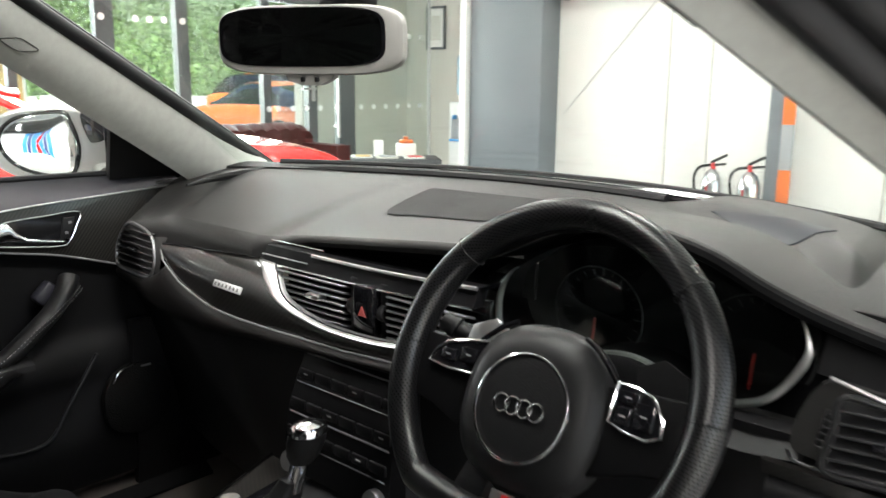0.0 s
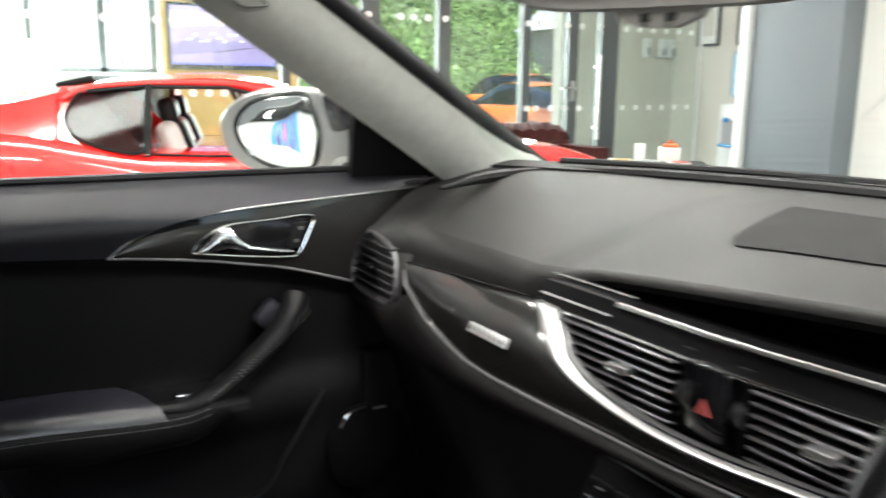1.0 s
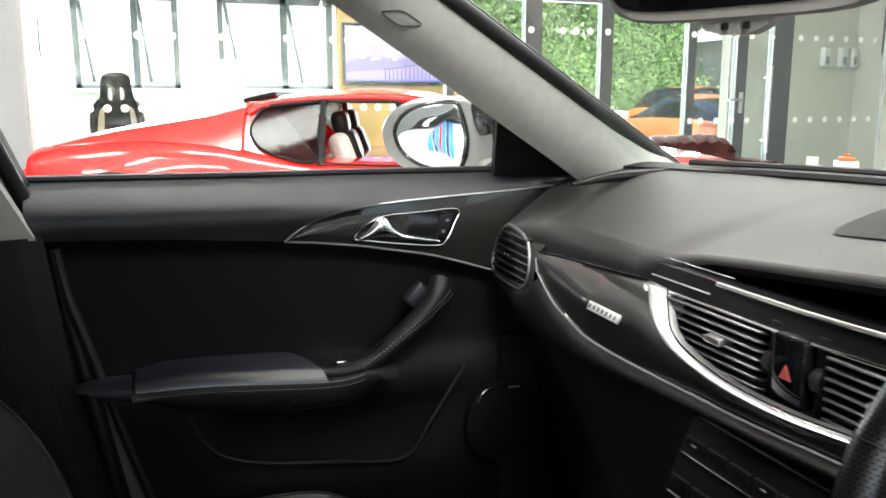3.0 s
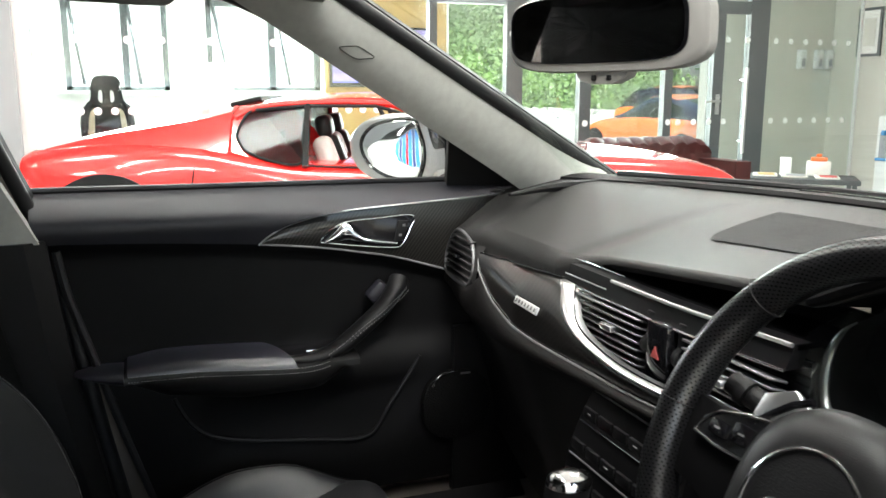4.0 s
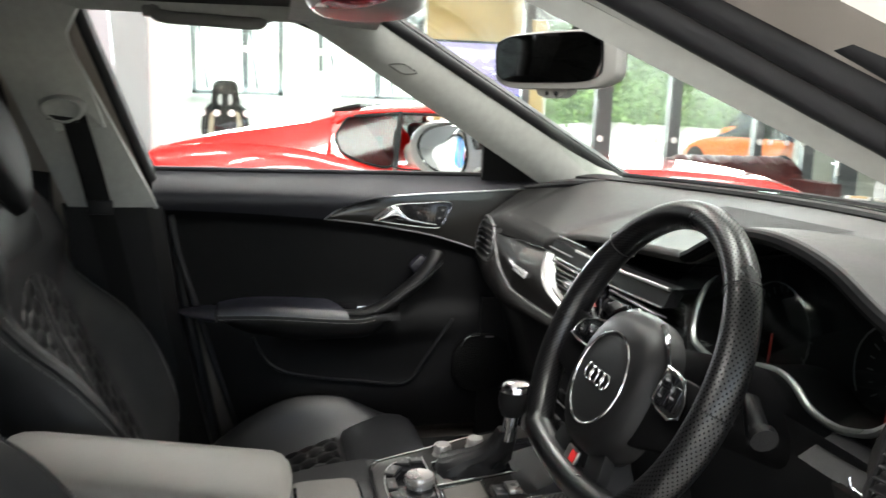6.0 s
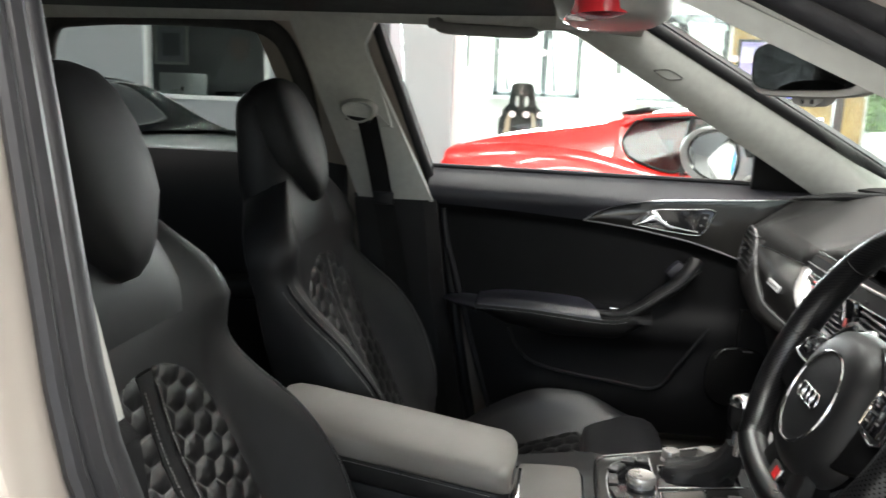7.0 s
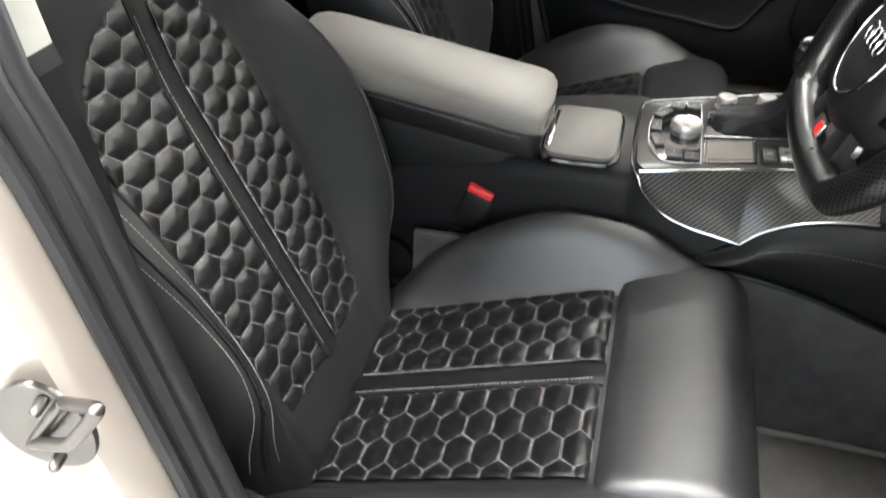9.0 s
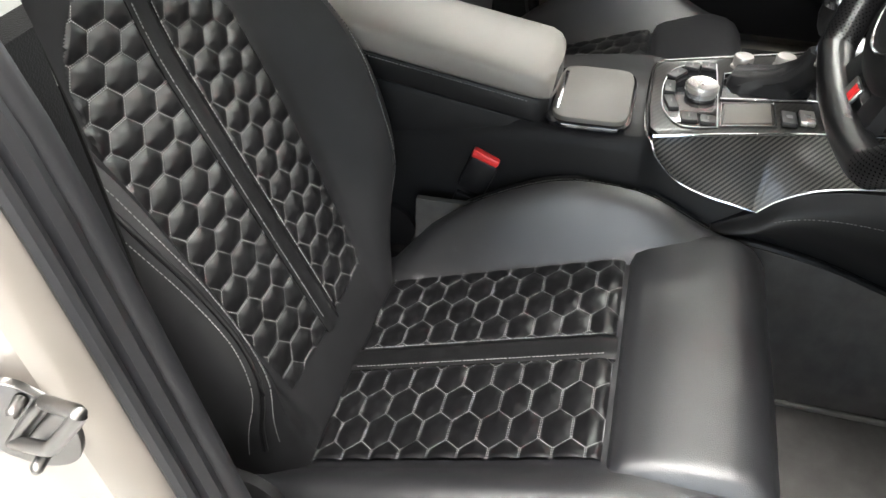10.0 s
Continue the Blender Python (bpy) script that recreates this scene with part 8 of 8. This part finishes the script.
# ---- other cars ----
def parked_car(label, paint, body, roof_line, half_w, wheels, m, glass_mat=None, group="parked cars", stripes=None):
    """A low car. body: (y, top height, half width) from tail to nose; roof_line: (y, height) of the cabin from rear to screen foot."""
    c = thing("parked_car", (0, 0, 0), label, "car", group)
    ys = [b[0] for b in body]
    top = lambda y: smooth_lerp(y, ys, [b[1] for b in body])  # noqa: E731
    wid = lambda y: smooth_lerp(y, ys, [b[2] for b in body])  # noqa: E731
    rings = []
    for y in lin(ys[0], ys[-1], 60):
        t, w = top(y), wid(y)
        sh = t - 0.10
        half = [(0, 0.14), (w * 0.80, 0.14), (w * 0.95, 0.20), (w * 0.985, 0.38), (w, 0.55), (w * 0.99, (0.55 + sh) / 2 + 0.03), (w * 0.965, sh), (w * 0.92, t - 0.045), (w * 0.83, t - 0.012), (w * 0.6, t + 0.004), (w * 0.3, t + 0.010), (0, t + 0.012)]
        rings.append([(x, y, z) for x, z in half] + [(-x, y, z) for x, z in half[-2:0:-1]])
    shell = part("body", loft(rings), paint, c)
    ry, rz = [p[0] for p in roof_line], [p[1] for p in roof_line]
    cabin = []
    for y in lin(ry[0], ry[-1], 40):
        z = smooth_lerp(y, ry, rz)
        b = top(y) - 0.02
        w = wid(y) * 0.84
        k = min(max((z - b) / 0.38, 0), 1)
        cabin.append([(-w, y, b), (-w + 0.16 * k, y, b + (z - b) * 0.8), (-w + 0.24 * k, y, b + (z - b) * 0.93), (-w * 0.4, y, z), (0, y, z + 0.008), (w * 0.4, y, z), (w - 0.24 * k, y, b + (z - b) * 0.93), (w - 0.16 * k, y, b + (z - b) * 0.8), (w, y, b)])
    part("cabin_glass", loft(cabin, cap=False, closed=False), glass_mat or GLOSS, c, "dark cabin glass")
    i0, i1 = int(len(cabin) * 0.35), int(len(cabin) * 0.72)
    part("roof", loft([[(p[0] * 1.01, p[1], p[2] + 0.006) for p in r[2:7]] for r in cabin[i0:i1]], cap=False, closed=False), paint, c)
    for y in wheels:
        for s in (-1, 1):
            w = wid(y)
            part("wheel_arch", lathe([(0.36, -0.02), (0.36, 0.004), (0.33, 0.006)], (s * (w - 0.002), y, 0.33), (s, 0, 0), 40), SOFT_DARK, c)
            wh = part("wheel", lathe([(0.20, -0.12), (0.30, -0.12), (0.32, -0.10), (0.32, 0.0), (0.30, 0.014), (0.23, 0.016)], (s * (w - 0.01), y, 0.32), (s, 0, 0), 36), TYRE, c)
            part("rim_disc", lathe([(0.23, 0.0), (0.225, 0.01), (0.05, 0.02), (0, 0.022)], (s * (w - 0.008), y, 0.32), (s, 0, 0), 36), SATIN, wh)
    for s in (-1, 1):
        y = ys[-1] - 0.16
        part("headlight", lathe([(0.13, 0), (0.12, 0.03), (0.07, 0.05), (0, 0.055)], (s * wid(y) * 0.72, y - 0.06, top(y) - 0.06), (s * 0.2, 0.75, 0.6), 24), CHROME, c)
        part("tail_light", box((s * wid(ys[0]) * 0.7, ys[0] + 0.01, top(ys[0]) - 0.10), (0.25, 0.05, 0.08), 0.015), RED_MARK, c)
    for y, w, mat in stripes or ():
        part("stripe", surf(lambda u, v: (y + w * (u - 0.5), (yy := lerp(v, [0, 1], [roof_line[-1][0], ys[-1] - 0.02])), top(yy) + 0.0165), lin(0, 1, 3), lin(0, 1, 24)), mat, c)
    c.matrix_basis = m
    return c, top, wid


def red_car():
    """Low mid-engined coupe with its near window down."""
    c = thing("parked_car", (0, 0, 0), "glossy red mid-engined sports coupe with its window lowered", "car", "parked cars")
    ys = [-1.70, -1.66, -1.5, -1.05, -0.6, -0.3, 0.0, 0.6, 1.1, 1.7, 2.3, 2.55, 2.85]
    tp = [0.70, 0.86, 0.905, 0.945, 0.92, 0.86, 0.815, 0.80, 0.835, 0.86, 0.82, 0.76, 0.60]
    wd = [0.80, 0.86, 0.905, 0.94, 0.93, 0.92, 0.91, 0.905, 0.91, 0.92, 0.90, 0.86, 0.72]
    top = lambda y: smooth_lerp(y, ys, tp)  # noqa: E731
    wid = lambda y: smooth_lerp(y, ys, wd)  # noqa: E731
    rings = []
    for y in lin(ys[0], ys[-1], 80):
        t, w = top(y), wid(y)
        flare = 0.03 * math.exp(-((y + 1.12) / 0.3) ** 2)
        half = [(0, 0.14), (w * 0.85, 0.14), (w * 0.95, 0.22), (w * 0.985, 0.40), (w + flare, 0.55), (w * 0.985 + flare, 0.68), (w * 0.97, t - 0.10), (w * 0.945, t - 0.05), (w * 0.90, t - 0.015), (w * 0.8, t), (w * 0.4, t + 0.010), (0, t + 0.012)]
        rings.append([(x, y, z) for x, z in half] + [(-x, y, z) for x, z in half[-2:0:-1]])
    part("body", loft(rings), RED_PAINT, c, "glossy red bodywork")
    # roof, engine deck and buttresses
    def deck(u, v):
        y = lerp(v, [0, 1], [-1.5, 0.75])
        z = smooth_lerp(y, [-1.5, -1.2, -0.9, -0.6, -0.36, -0.05, 0.35, 0.62, 0.75], [0.935, 1.005, 1.055, 1.105, 1.165, 1.205, 1.228, 1.20, 1.17])
        w = smooth_lerp(y, [-1.5, -1.0, -0.5, 0.0, 0.5, 0.75], [0.80, 0.76, 0.66, 0.575, 0.55, 0.54])
        return (u * w, y, z - 0.035 * u**4 + 0.006)
    part("roof", slab(deck, lin(-1, 1, 19), lin(0, 1, 50), (0, 0, -0.02)), RED_PAINT, c, "red roof and engine deck")
    part("roof_spoiler", box((0, -0.40, 1.172), (0.86, 0.20, 0.03), 0.008, rot=Euler((0.22, 0, 0)).to_matrix()), SOFT_DARK, c)
    for s in (-1, 1):
        # buttress between deck and flank
        def side(u, v, k=s):
            y = lerp(v, [0, 1], [-1.45, -0.44])
            a, b = Vector(deck(1, (y + 1.5) / 2.25)), Vector((wid(y) * 0.90, y, top(y) - 0.015))
            p = a * (1 - u) + b * u
            return (k * (p.x + 0.01 * math.sin(u * 3)), p.y, p.z)
        part("buttress", surf(side, lin(0, 1, 8), lin(0, 1, 24)), RED_PAINT, c)
        # quarter window, pillar and roof rail
        qw = cr([(-0.40, 0.99), (-0.375, 1.06), (-0.315, 1.128), (-0.19, 1.148), (-0.015, 1.152), (-0.012, 0.985), (-0.012, 0.822), (-0.18, 0.832), (-0.33, 0.885), (-0.385, 0.945)], 5, True)
        lean = lambda z: 0.80 - (z - 0.87) * 0.62  # noqa: E731
        def flat(p, d=0.0):
            return (s * (lean(p[1]) + d), p[0], p[1])
        V = [flat(p, 0.004) for p in qw]
        part("quarter_glass", (V + [flat((-0.17, 1.0), 0.004)], [(i, (i + 1) % len(V), len(V)) for i in range(len(V))]), COUPE_GLASS, c, "lightly tinted quarter glass")
        part("glass_seal", tube([flat(p, 0.008) for p in qw], 0.008, 6, closed=True, up=(1, 0, 0)), SOFT_DARK, c)
        part("quarter_panel", surf(lambda u, v: flat((lerp(v, [0, 1], [-0.60, -0.43]) + u * lerp(v, [0, 1], [0.62, 0.14]), lerp(v, [0, 1], [0.80, 1.15])), -0.010), lin(0, 1, 5), lin(0, 1, 8)), RED_PAINT, c)
        part("b_pillar", tube([flat((0.012, 0.80), 0.01), flat((0.012, 1.155), 0.01)], 0.020, 8), GLOSS, c)
        part("roof_rail", tube(cr([flat((-0.42, 1.08), 0.0), flat((-0.30, 1.135), 0.0), flat((0.0, 1.165), 0.0), flat((0.4, 1.165), 0.0), flat((0.62, 1.12), 0.0), flat((1.05, 0.88), 0.0)], 6), 0.02, 8), RED_PAINT, c)
        part("window_rail", tube([flat((-0.30, 1.125), 0.012), flat((0.0, 1.15), 0.012), flat((0.42, 1.148), 0.012), flat((0.60, 1.10), 0.012)], 0.010, 8), SOFT_DARK, c)
        part("quarter_light_bar", tube([flat((0.44, 1.14), 0.0), flat((0.58, 0.87), 0.0)], 0.014, 8), SOFT_DARK, c)
        part("belt_strip", tube([(s * wid(y) * 0.905, y, top(y) - 0.008) for y in lin(0.0, 0.95, 10)], 0.006, 6), SOFT_DARK, c)
        part("panel_seam", tube([(s * (wid(y) * (1.004 if z < 0.8 else 0.93)), y, z) for y, z in ((-0.60, 0.36), (-0.62, 0.55), (-0.63, 0.70))] + [(s * wid(-0.6) * 0.955, -0.615, 0.84)], 0.004, 6), SOFT_DARK, c)
        part("deck_seam", tube([(s * wid(-0.6) * 0.95, -0.615, 0.84), flat((-0.585, 0.93), 0.008), flat((-0.52, 1.0), 0.003), flat((-0.40, 1.15), -0.004)], 0.0035, 6), SOFT_DARK, c)
        part("deck_vent", tube([flat((-0.525, 0.985), 0.012), flat((-0.40, 1.125), 0.0)], 0.008, 6), RED_PAINT, c)
        for y in (-1.12, 1.62):
            part("wheel_arch", lathe([(0.385 if y < 0 else 0.365, -0.02), (0.385 if y < 0 else 0.365, 0.002), (0.34, 0.006)], (s * (wid(y) + (0.028 if y < 0 else 0)), y, 0.385), (s, 0, 0), 44), SOFT_DARK, c)
            wh = part("wheel", lathe([(0.20, -0.12), (0.30, -0.12), (0.32, -0.10), (0.32, 0.0), (0.30, 0.014), (0.23, 0.016)], (s * (wid(y) + 0.02), y, 0.32), (s, 0, 0), 36), TYRE, c)
            part("rim_disc", lathe([(0.23, 0.0), (0.225, 0.012), (0.05, 0.022), (0, 0.024)], (s * (wid(y) + 0.024), y, 0.32), (s, 0, 0), 36), SATIN, wh)
        # seats inside
        seat_c = part("car_seat", box((s * 0.34, 0.13, 0.76), (0.40, 0.13, 0.42), 0.06, 4, rot=Euler((0.35, 0, 0)).to_matrix()), material("pale car leather", (0.5, 0.5, 0.48), 0.4), c, "black and pale leather seat")
        part("seat_centre", box((s * 0.34, 0.165, 0.78), (0.22, 0.12, 0.40), 0.05, 4, rot=Euler((0.35, 0, 0)).to_matrix()), LEATHER, seat_c)
        part("seat_head", box((s * 0.34, 0.08, 1.02), (0.24, 0.10, 0.14), 0.04, 4, rot=Euler((0.2, 0, 0)).to_matrix()), LEATHER, seat_c)
    part("cabin_floor", box((0, 0.35, 0.775), (1.5, 1.3, 0.02), 0), SOFT_DARK, c)
    part("dash", box((0, 0.85, 0.85), (1.3, 0.3, 0.12), 0.05, 3), SOFT_DARK, c)
    part("windscreen", slab(lambda u, v: (u * lerp(v, [0, 1], [0.74, 0.53]), lerp(v, [0, 1], [1.15, 0.66]) - 0.08 * u * u, lerp(v, [0, 1], [0.87, 1.16])), lin(-1, 1, 10), lin(0, 1, 6), (0, 0.004, 0.004)), WINDOW, c)
    part("rear_bulkhead", box((0, -0.34, 0.90), (1.3, 0.02, 0.10), 0), SOFT_DARK, c)
    part("tail_light", box((0.6, -1.69, 0.72), (0.3, 0.04, 0.1), 0.01), RED_MARK, c)
    part("tail_light", box((-0.6, -1.69, 0.72), (0.3, 0.04, 0.1), 0.01), RED_MARK, c)
    return c


rc = red_car()
RA = -18.0
ruv = Vector((math.sin(radians(18)), math.cos(radians(18)), 0))
rnv = Vector((math.cos(radians(18)), -math.sin(radians(18)), 0))
rcen = Vector((-3.95, 1.23, 0)) - rnv * 0.92
rc.matrix_basis = pose(rcen.x, rcen.y, 0, 0, 0, RA)

# maroon car beyond the red one, silver car behind, striped white car, cars outside
LOW = [(-2.1, 0.60, 0.75), (-1.95, 0.82, 0.86), (-1.2, 0.90, 0.92), (-0.3, 0.92, 0.92), (0.7, 0.90, 0.90), (1.5, 0.82, 0.90), (2.0, 0.66, 0.82), (2.2, 0.50, 0.7)]
CAB = [(-1.5, 0.92), (-0.9, 1.14), (-0.3, 1.26), (0.2, 1.25), (0.95, 0.92)]
sofa = thing("sofa", sp(5.06, 0.6, 0), "dark maroon buttoned leather sofa by the entrance glass", "sofa")
HIDE = material("dark maroon leather", (0.06, 0.014, 0.013), 0.55, spec=0.2, bump=0.15, bump_scale=60, vary=0.2, scale=6)
part("seat", wall_box(4.48, 5.64, -1.05, -0.45, 0.12, 0.42), HIDE, sofa)
back = []
for k in range(81):
    s = 4.36 + 1.40 * k / 80
    puff = abs(math.sin(math.pi * k / 8))
    hgt = 0.815 + 0.022 * puff - 0.09 * max(0, abs(k - 40) / 40 - 0.70) ** 2 * 11
    back.append([sp(s, o, z) for o, z in ((-0.35, 0.15), (-0.35, hgt - 0.06), (-0.39, hgt), (-0.49, hgt + 0.005), (-0.57 - 0.02 * puff, hgt - 0.05), (-0.55, 0.68), (-0.58 - 0.02 * puff, 0.56), (-0.50, 0.4))])
part("back", loft(back), HIDE, sofa, "buttoned scalloped backrest")
for s0, s1 in ((4.34, 4.50), (5.62, 5.78)):
    part("arm", wall_box(s0, s1, -1.08, -0.37, 0.12, 0.64), HIDE, sofa)
for s, o in ((4.40, -1.02), (5.72, -1.02), (4.40, -0.43), (5.72, -0.43)):
    part("foot", wall_box(s - 0.03, s + 0.03, o - 0.03, o + 0.03, 0, 0.12), FRAME_GREY, sofa)
parked_car("silver sports car parked beside the grey wall", SILVER_PAINT, LOW, CAB, 0.9, (-1.25, 1.35), pose(-4.2, -3.0, 0.0, 0, 0, -18))
parked_car("white sports car with light blue, navy and red bonnet stripes", WHITE_PAINT, LOW, CAB, 0.9, (-1.25, 1.35), pose(-1.58, -4.4, 0.0, 0, 0, -4), stripes=((-0.20, 0.07, BLUE_PAINT), (-0.13, 0.05, NAVY_PAINT), (-0.06, 0.07, BLUE_PAINT), (0.0, 0.04, RED_PAINT), (0.06, 0.07, BLUE_PAINT), (0.13, 0.05, NAVY_PAINT), (0.20, 0.07, BLUE_PAINT)))
def yard_z(off):
    """The yard rises away from the building."""
    return -0.06 + 1.0 * min(max((off - 8.8) / 3.0, 0), 1) ** 1.2


SUV = [(-2.2, 0.8, 0.8), (-2.1, 1.0, 0.9), (-1.0, 1.05, 0.93), (0.5, 1.05, 0.93), (1.2, 1.0, 0.92), (2.0, 0.86, 0.88), (2.15, 0.6, 0.8)]
SCAB = [(-2.05, 1.03), (-1.7, 1.5), (-0.6, 1.62), (0.1, 1.56), (0.95, 1.04)]
for (s, off), turn, mat_c, lab, low in (((9.4, 4.9), 90, ORANGE_PAINT, "low orange sports car parked just outside the entrance", True), ((12.9, 9.4), 286, ORANGE_PAINT, "orange off-roader facing the showroom across the yard", False)):
    q = sp(s, off, yard_z(off))
    parked_car(lab, mat_c, LOW if low else SUV, CAB if low else SCAB, 0.9, (-1.25, 1.35), pose(q[0], q[1], q[2], 0, 0, turn) @ Matrix.Scale(0.82 if not low else 1.0, 4), group="cars in the yard")

# ---- outdoors ----
part("ground", surf(lambda u, v: sp(-60 + 150 * u, v, yard_z(v)), lin(0, 1, 31), [0.32, 2.0, 4, 6, 8, 8.8, 9.2, 9.6, 10, 10.5, 11, 11.5, 12, 14, 30, 60, 120]), material("pale yard concrete", (0.46, 0.45, 0.42), 0.9, vary=0.12, scale=1.5, bump=0.2, bump_scale=40), None, "pale concrete yard rising outside", kind="structure")
bank = surf(lambda u, v: sp(-10 + 40 * u, 11.5 + 7 * v, 0.8 + 4.6 * v + 0.5 * noise.noise(Vector((u * 9, v * 3, 0)))), lin(0, 1, 50), lin(0, 1, 14))
part("bank", bank, material("grassy bank", (0.07, 0.12, 0.04), 0.9, vary=0.5, scale=6, bump=0.6, bump_scale=20), None, "steep green bank behind the yard", kind="structure")
LEAF = material("leaves", (0.12, 0.20, 0.055), 0.5, vary=0.5, scale=1.3)
rng = random.Random(7)
V, F = [], []
for k in range(64000):
    s, v = rng.uniform(2, 28), rng.random()
    base = Vector(sp(s, 11.3 + 6.5 * v + rng.uniform(-0.9, 0.4), 0.85 + 4.5 * v + rng.uniform(-0.1, 1.6) * (0.35 + abs(noise.noise(Vector((s * 0.7, v * 2, 3)))))))
    size = rng.uniform(0.03, 0.085)
    d1 = Vector((rng.gauss(0, 1), rng.gauss(0, 1), rng.gauss(0, 1))).normalized() * size
    d2 = d1.cross(Vector((rng.gauss(0, 1), rng.gauss(0, 1), rng.gauss(0, 1)))).normalized() * size * 0.55
    n = len(V)
    V += [tuple(base - d1), tuple(base + d2), tuple(base + d1), tuple(base - d2)]
    F.append((n, n + 1, n + 2, n + 3))
part("hedge_leaves", (V, F), LEAF, None, "dense green shrubs on the bank", 0, category="shrubs", kind="stuff")
for k, (s, off, h) in enumerate(((6.5, 13, 8.5), (11.5, 15, 9.5), (17.0, 13.5, 9), (1.0, 15, 9))):
    tr = thing("tree", sp(s, off, 0), "leafy green tree on the bank outside", "tree", "trees")
    b = Vector(sp(s, off, 0.5))
    limbs = [tube([tuple(b), tuple(b + Vector((0.1, 0.1, h * 0.5))), tuple(b + Vector((0.2, 0, h * 0.85)))], [0.2, 0.13, 0.04], 8)]
    for j in range(9):
        a, z0 = rng.uniform(0, math.tau), rng.uniform(0.35, 0.75) * h
        limbs.append(tube([tuple(b + Vector((0.1, 0.1, z0))), tuple(b + Vector((1.4 * math.cos(a), 1.4 * math.sin(a), z0 + 1.1)))], [0.07, 0.02], 6))
    part("trunk", join(*limbs), material("bark", (0.09, 0.07, 0.05), 0.9, bump=0.6, bump_scale=30), tr)
    V, F = [], []
    for j in range(9000):
        a, zz = rng.uniform(0, math.tau), rng.random()
        r = 2.6 * math.sqrt(rng.random()) * math.sin(math.pi * min(zz * 0.9 + 0.12, 1)) * (0.75 + 0.5 * noise.noise(Vector((math.cos(a) * 2, math.sin(a) * 2, zz * 4 + k))))
        base = b + Vector((r * math.cos(a), r * math.sin(a), h * (0.28 + 0.75 * zz)))
        size = rng.uniform(0.05, 0.11)
        d1 = Vector((rng.gauss(0, 1), rng.gauss(0, 1), rng.gauss(0, 1))).normalized() * size
        d2 = d1.cross(Vector((rng.gauss(0, 1), rng.gauss(0, 1), rng.gauss(0, 1)))).normalized() * size * 0.55
        n = len(V)
        V += [tuple(base - d1), tuple(base + d2), tuple(base + d1), tuple(base - d2)]
        F.append((n, n + 1, n + 2, n + 3))
    part("crown", (V, F), LEAF, tr, "", 0)
hut = thing("outbuilding", sp(15.5, 9.5, 0), "pale outbuilding with a grey pitched roof in the yard", "building")
part("wall", wall_box(14.4, 18.6, 8.0, 12, -0.06, 2.6), material("pale render", (0.34, 0.33, 0.31), 0.8, vary=0.08, scale=3), hut)
part("roof", ([sp(14.1, 7.8, 2.55), sp(14.1, 12.2, 2.55), sp(16.5, 12.2, 4.2), sp(16.5, 7.8, 4.2), sp(18.9, 12.2, 2.55), sp(18.9, 7.8, 2.55)], [(0, 1, 2, 3), (3, 2, 4, 5), (0, 3, 5), (1, 4, 2)]), WALL_GREY, hut)
part("window", wall_box(14.9, 15.7, 7.94, 8.0, 1.3, 2.1), GLOSS, hut)
far = thing("neighbour_building", sp(-3, 12, 0), "white neighbouring building seen through the office windows", "building")
part("wall", wall_box(-9, 5.2, 9, 14, -0.06, 4.5), WALL_WHITE, far)
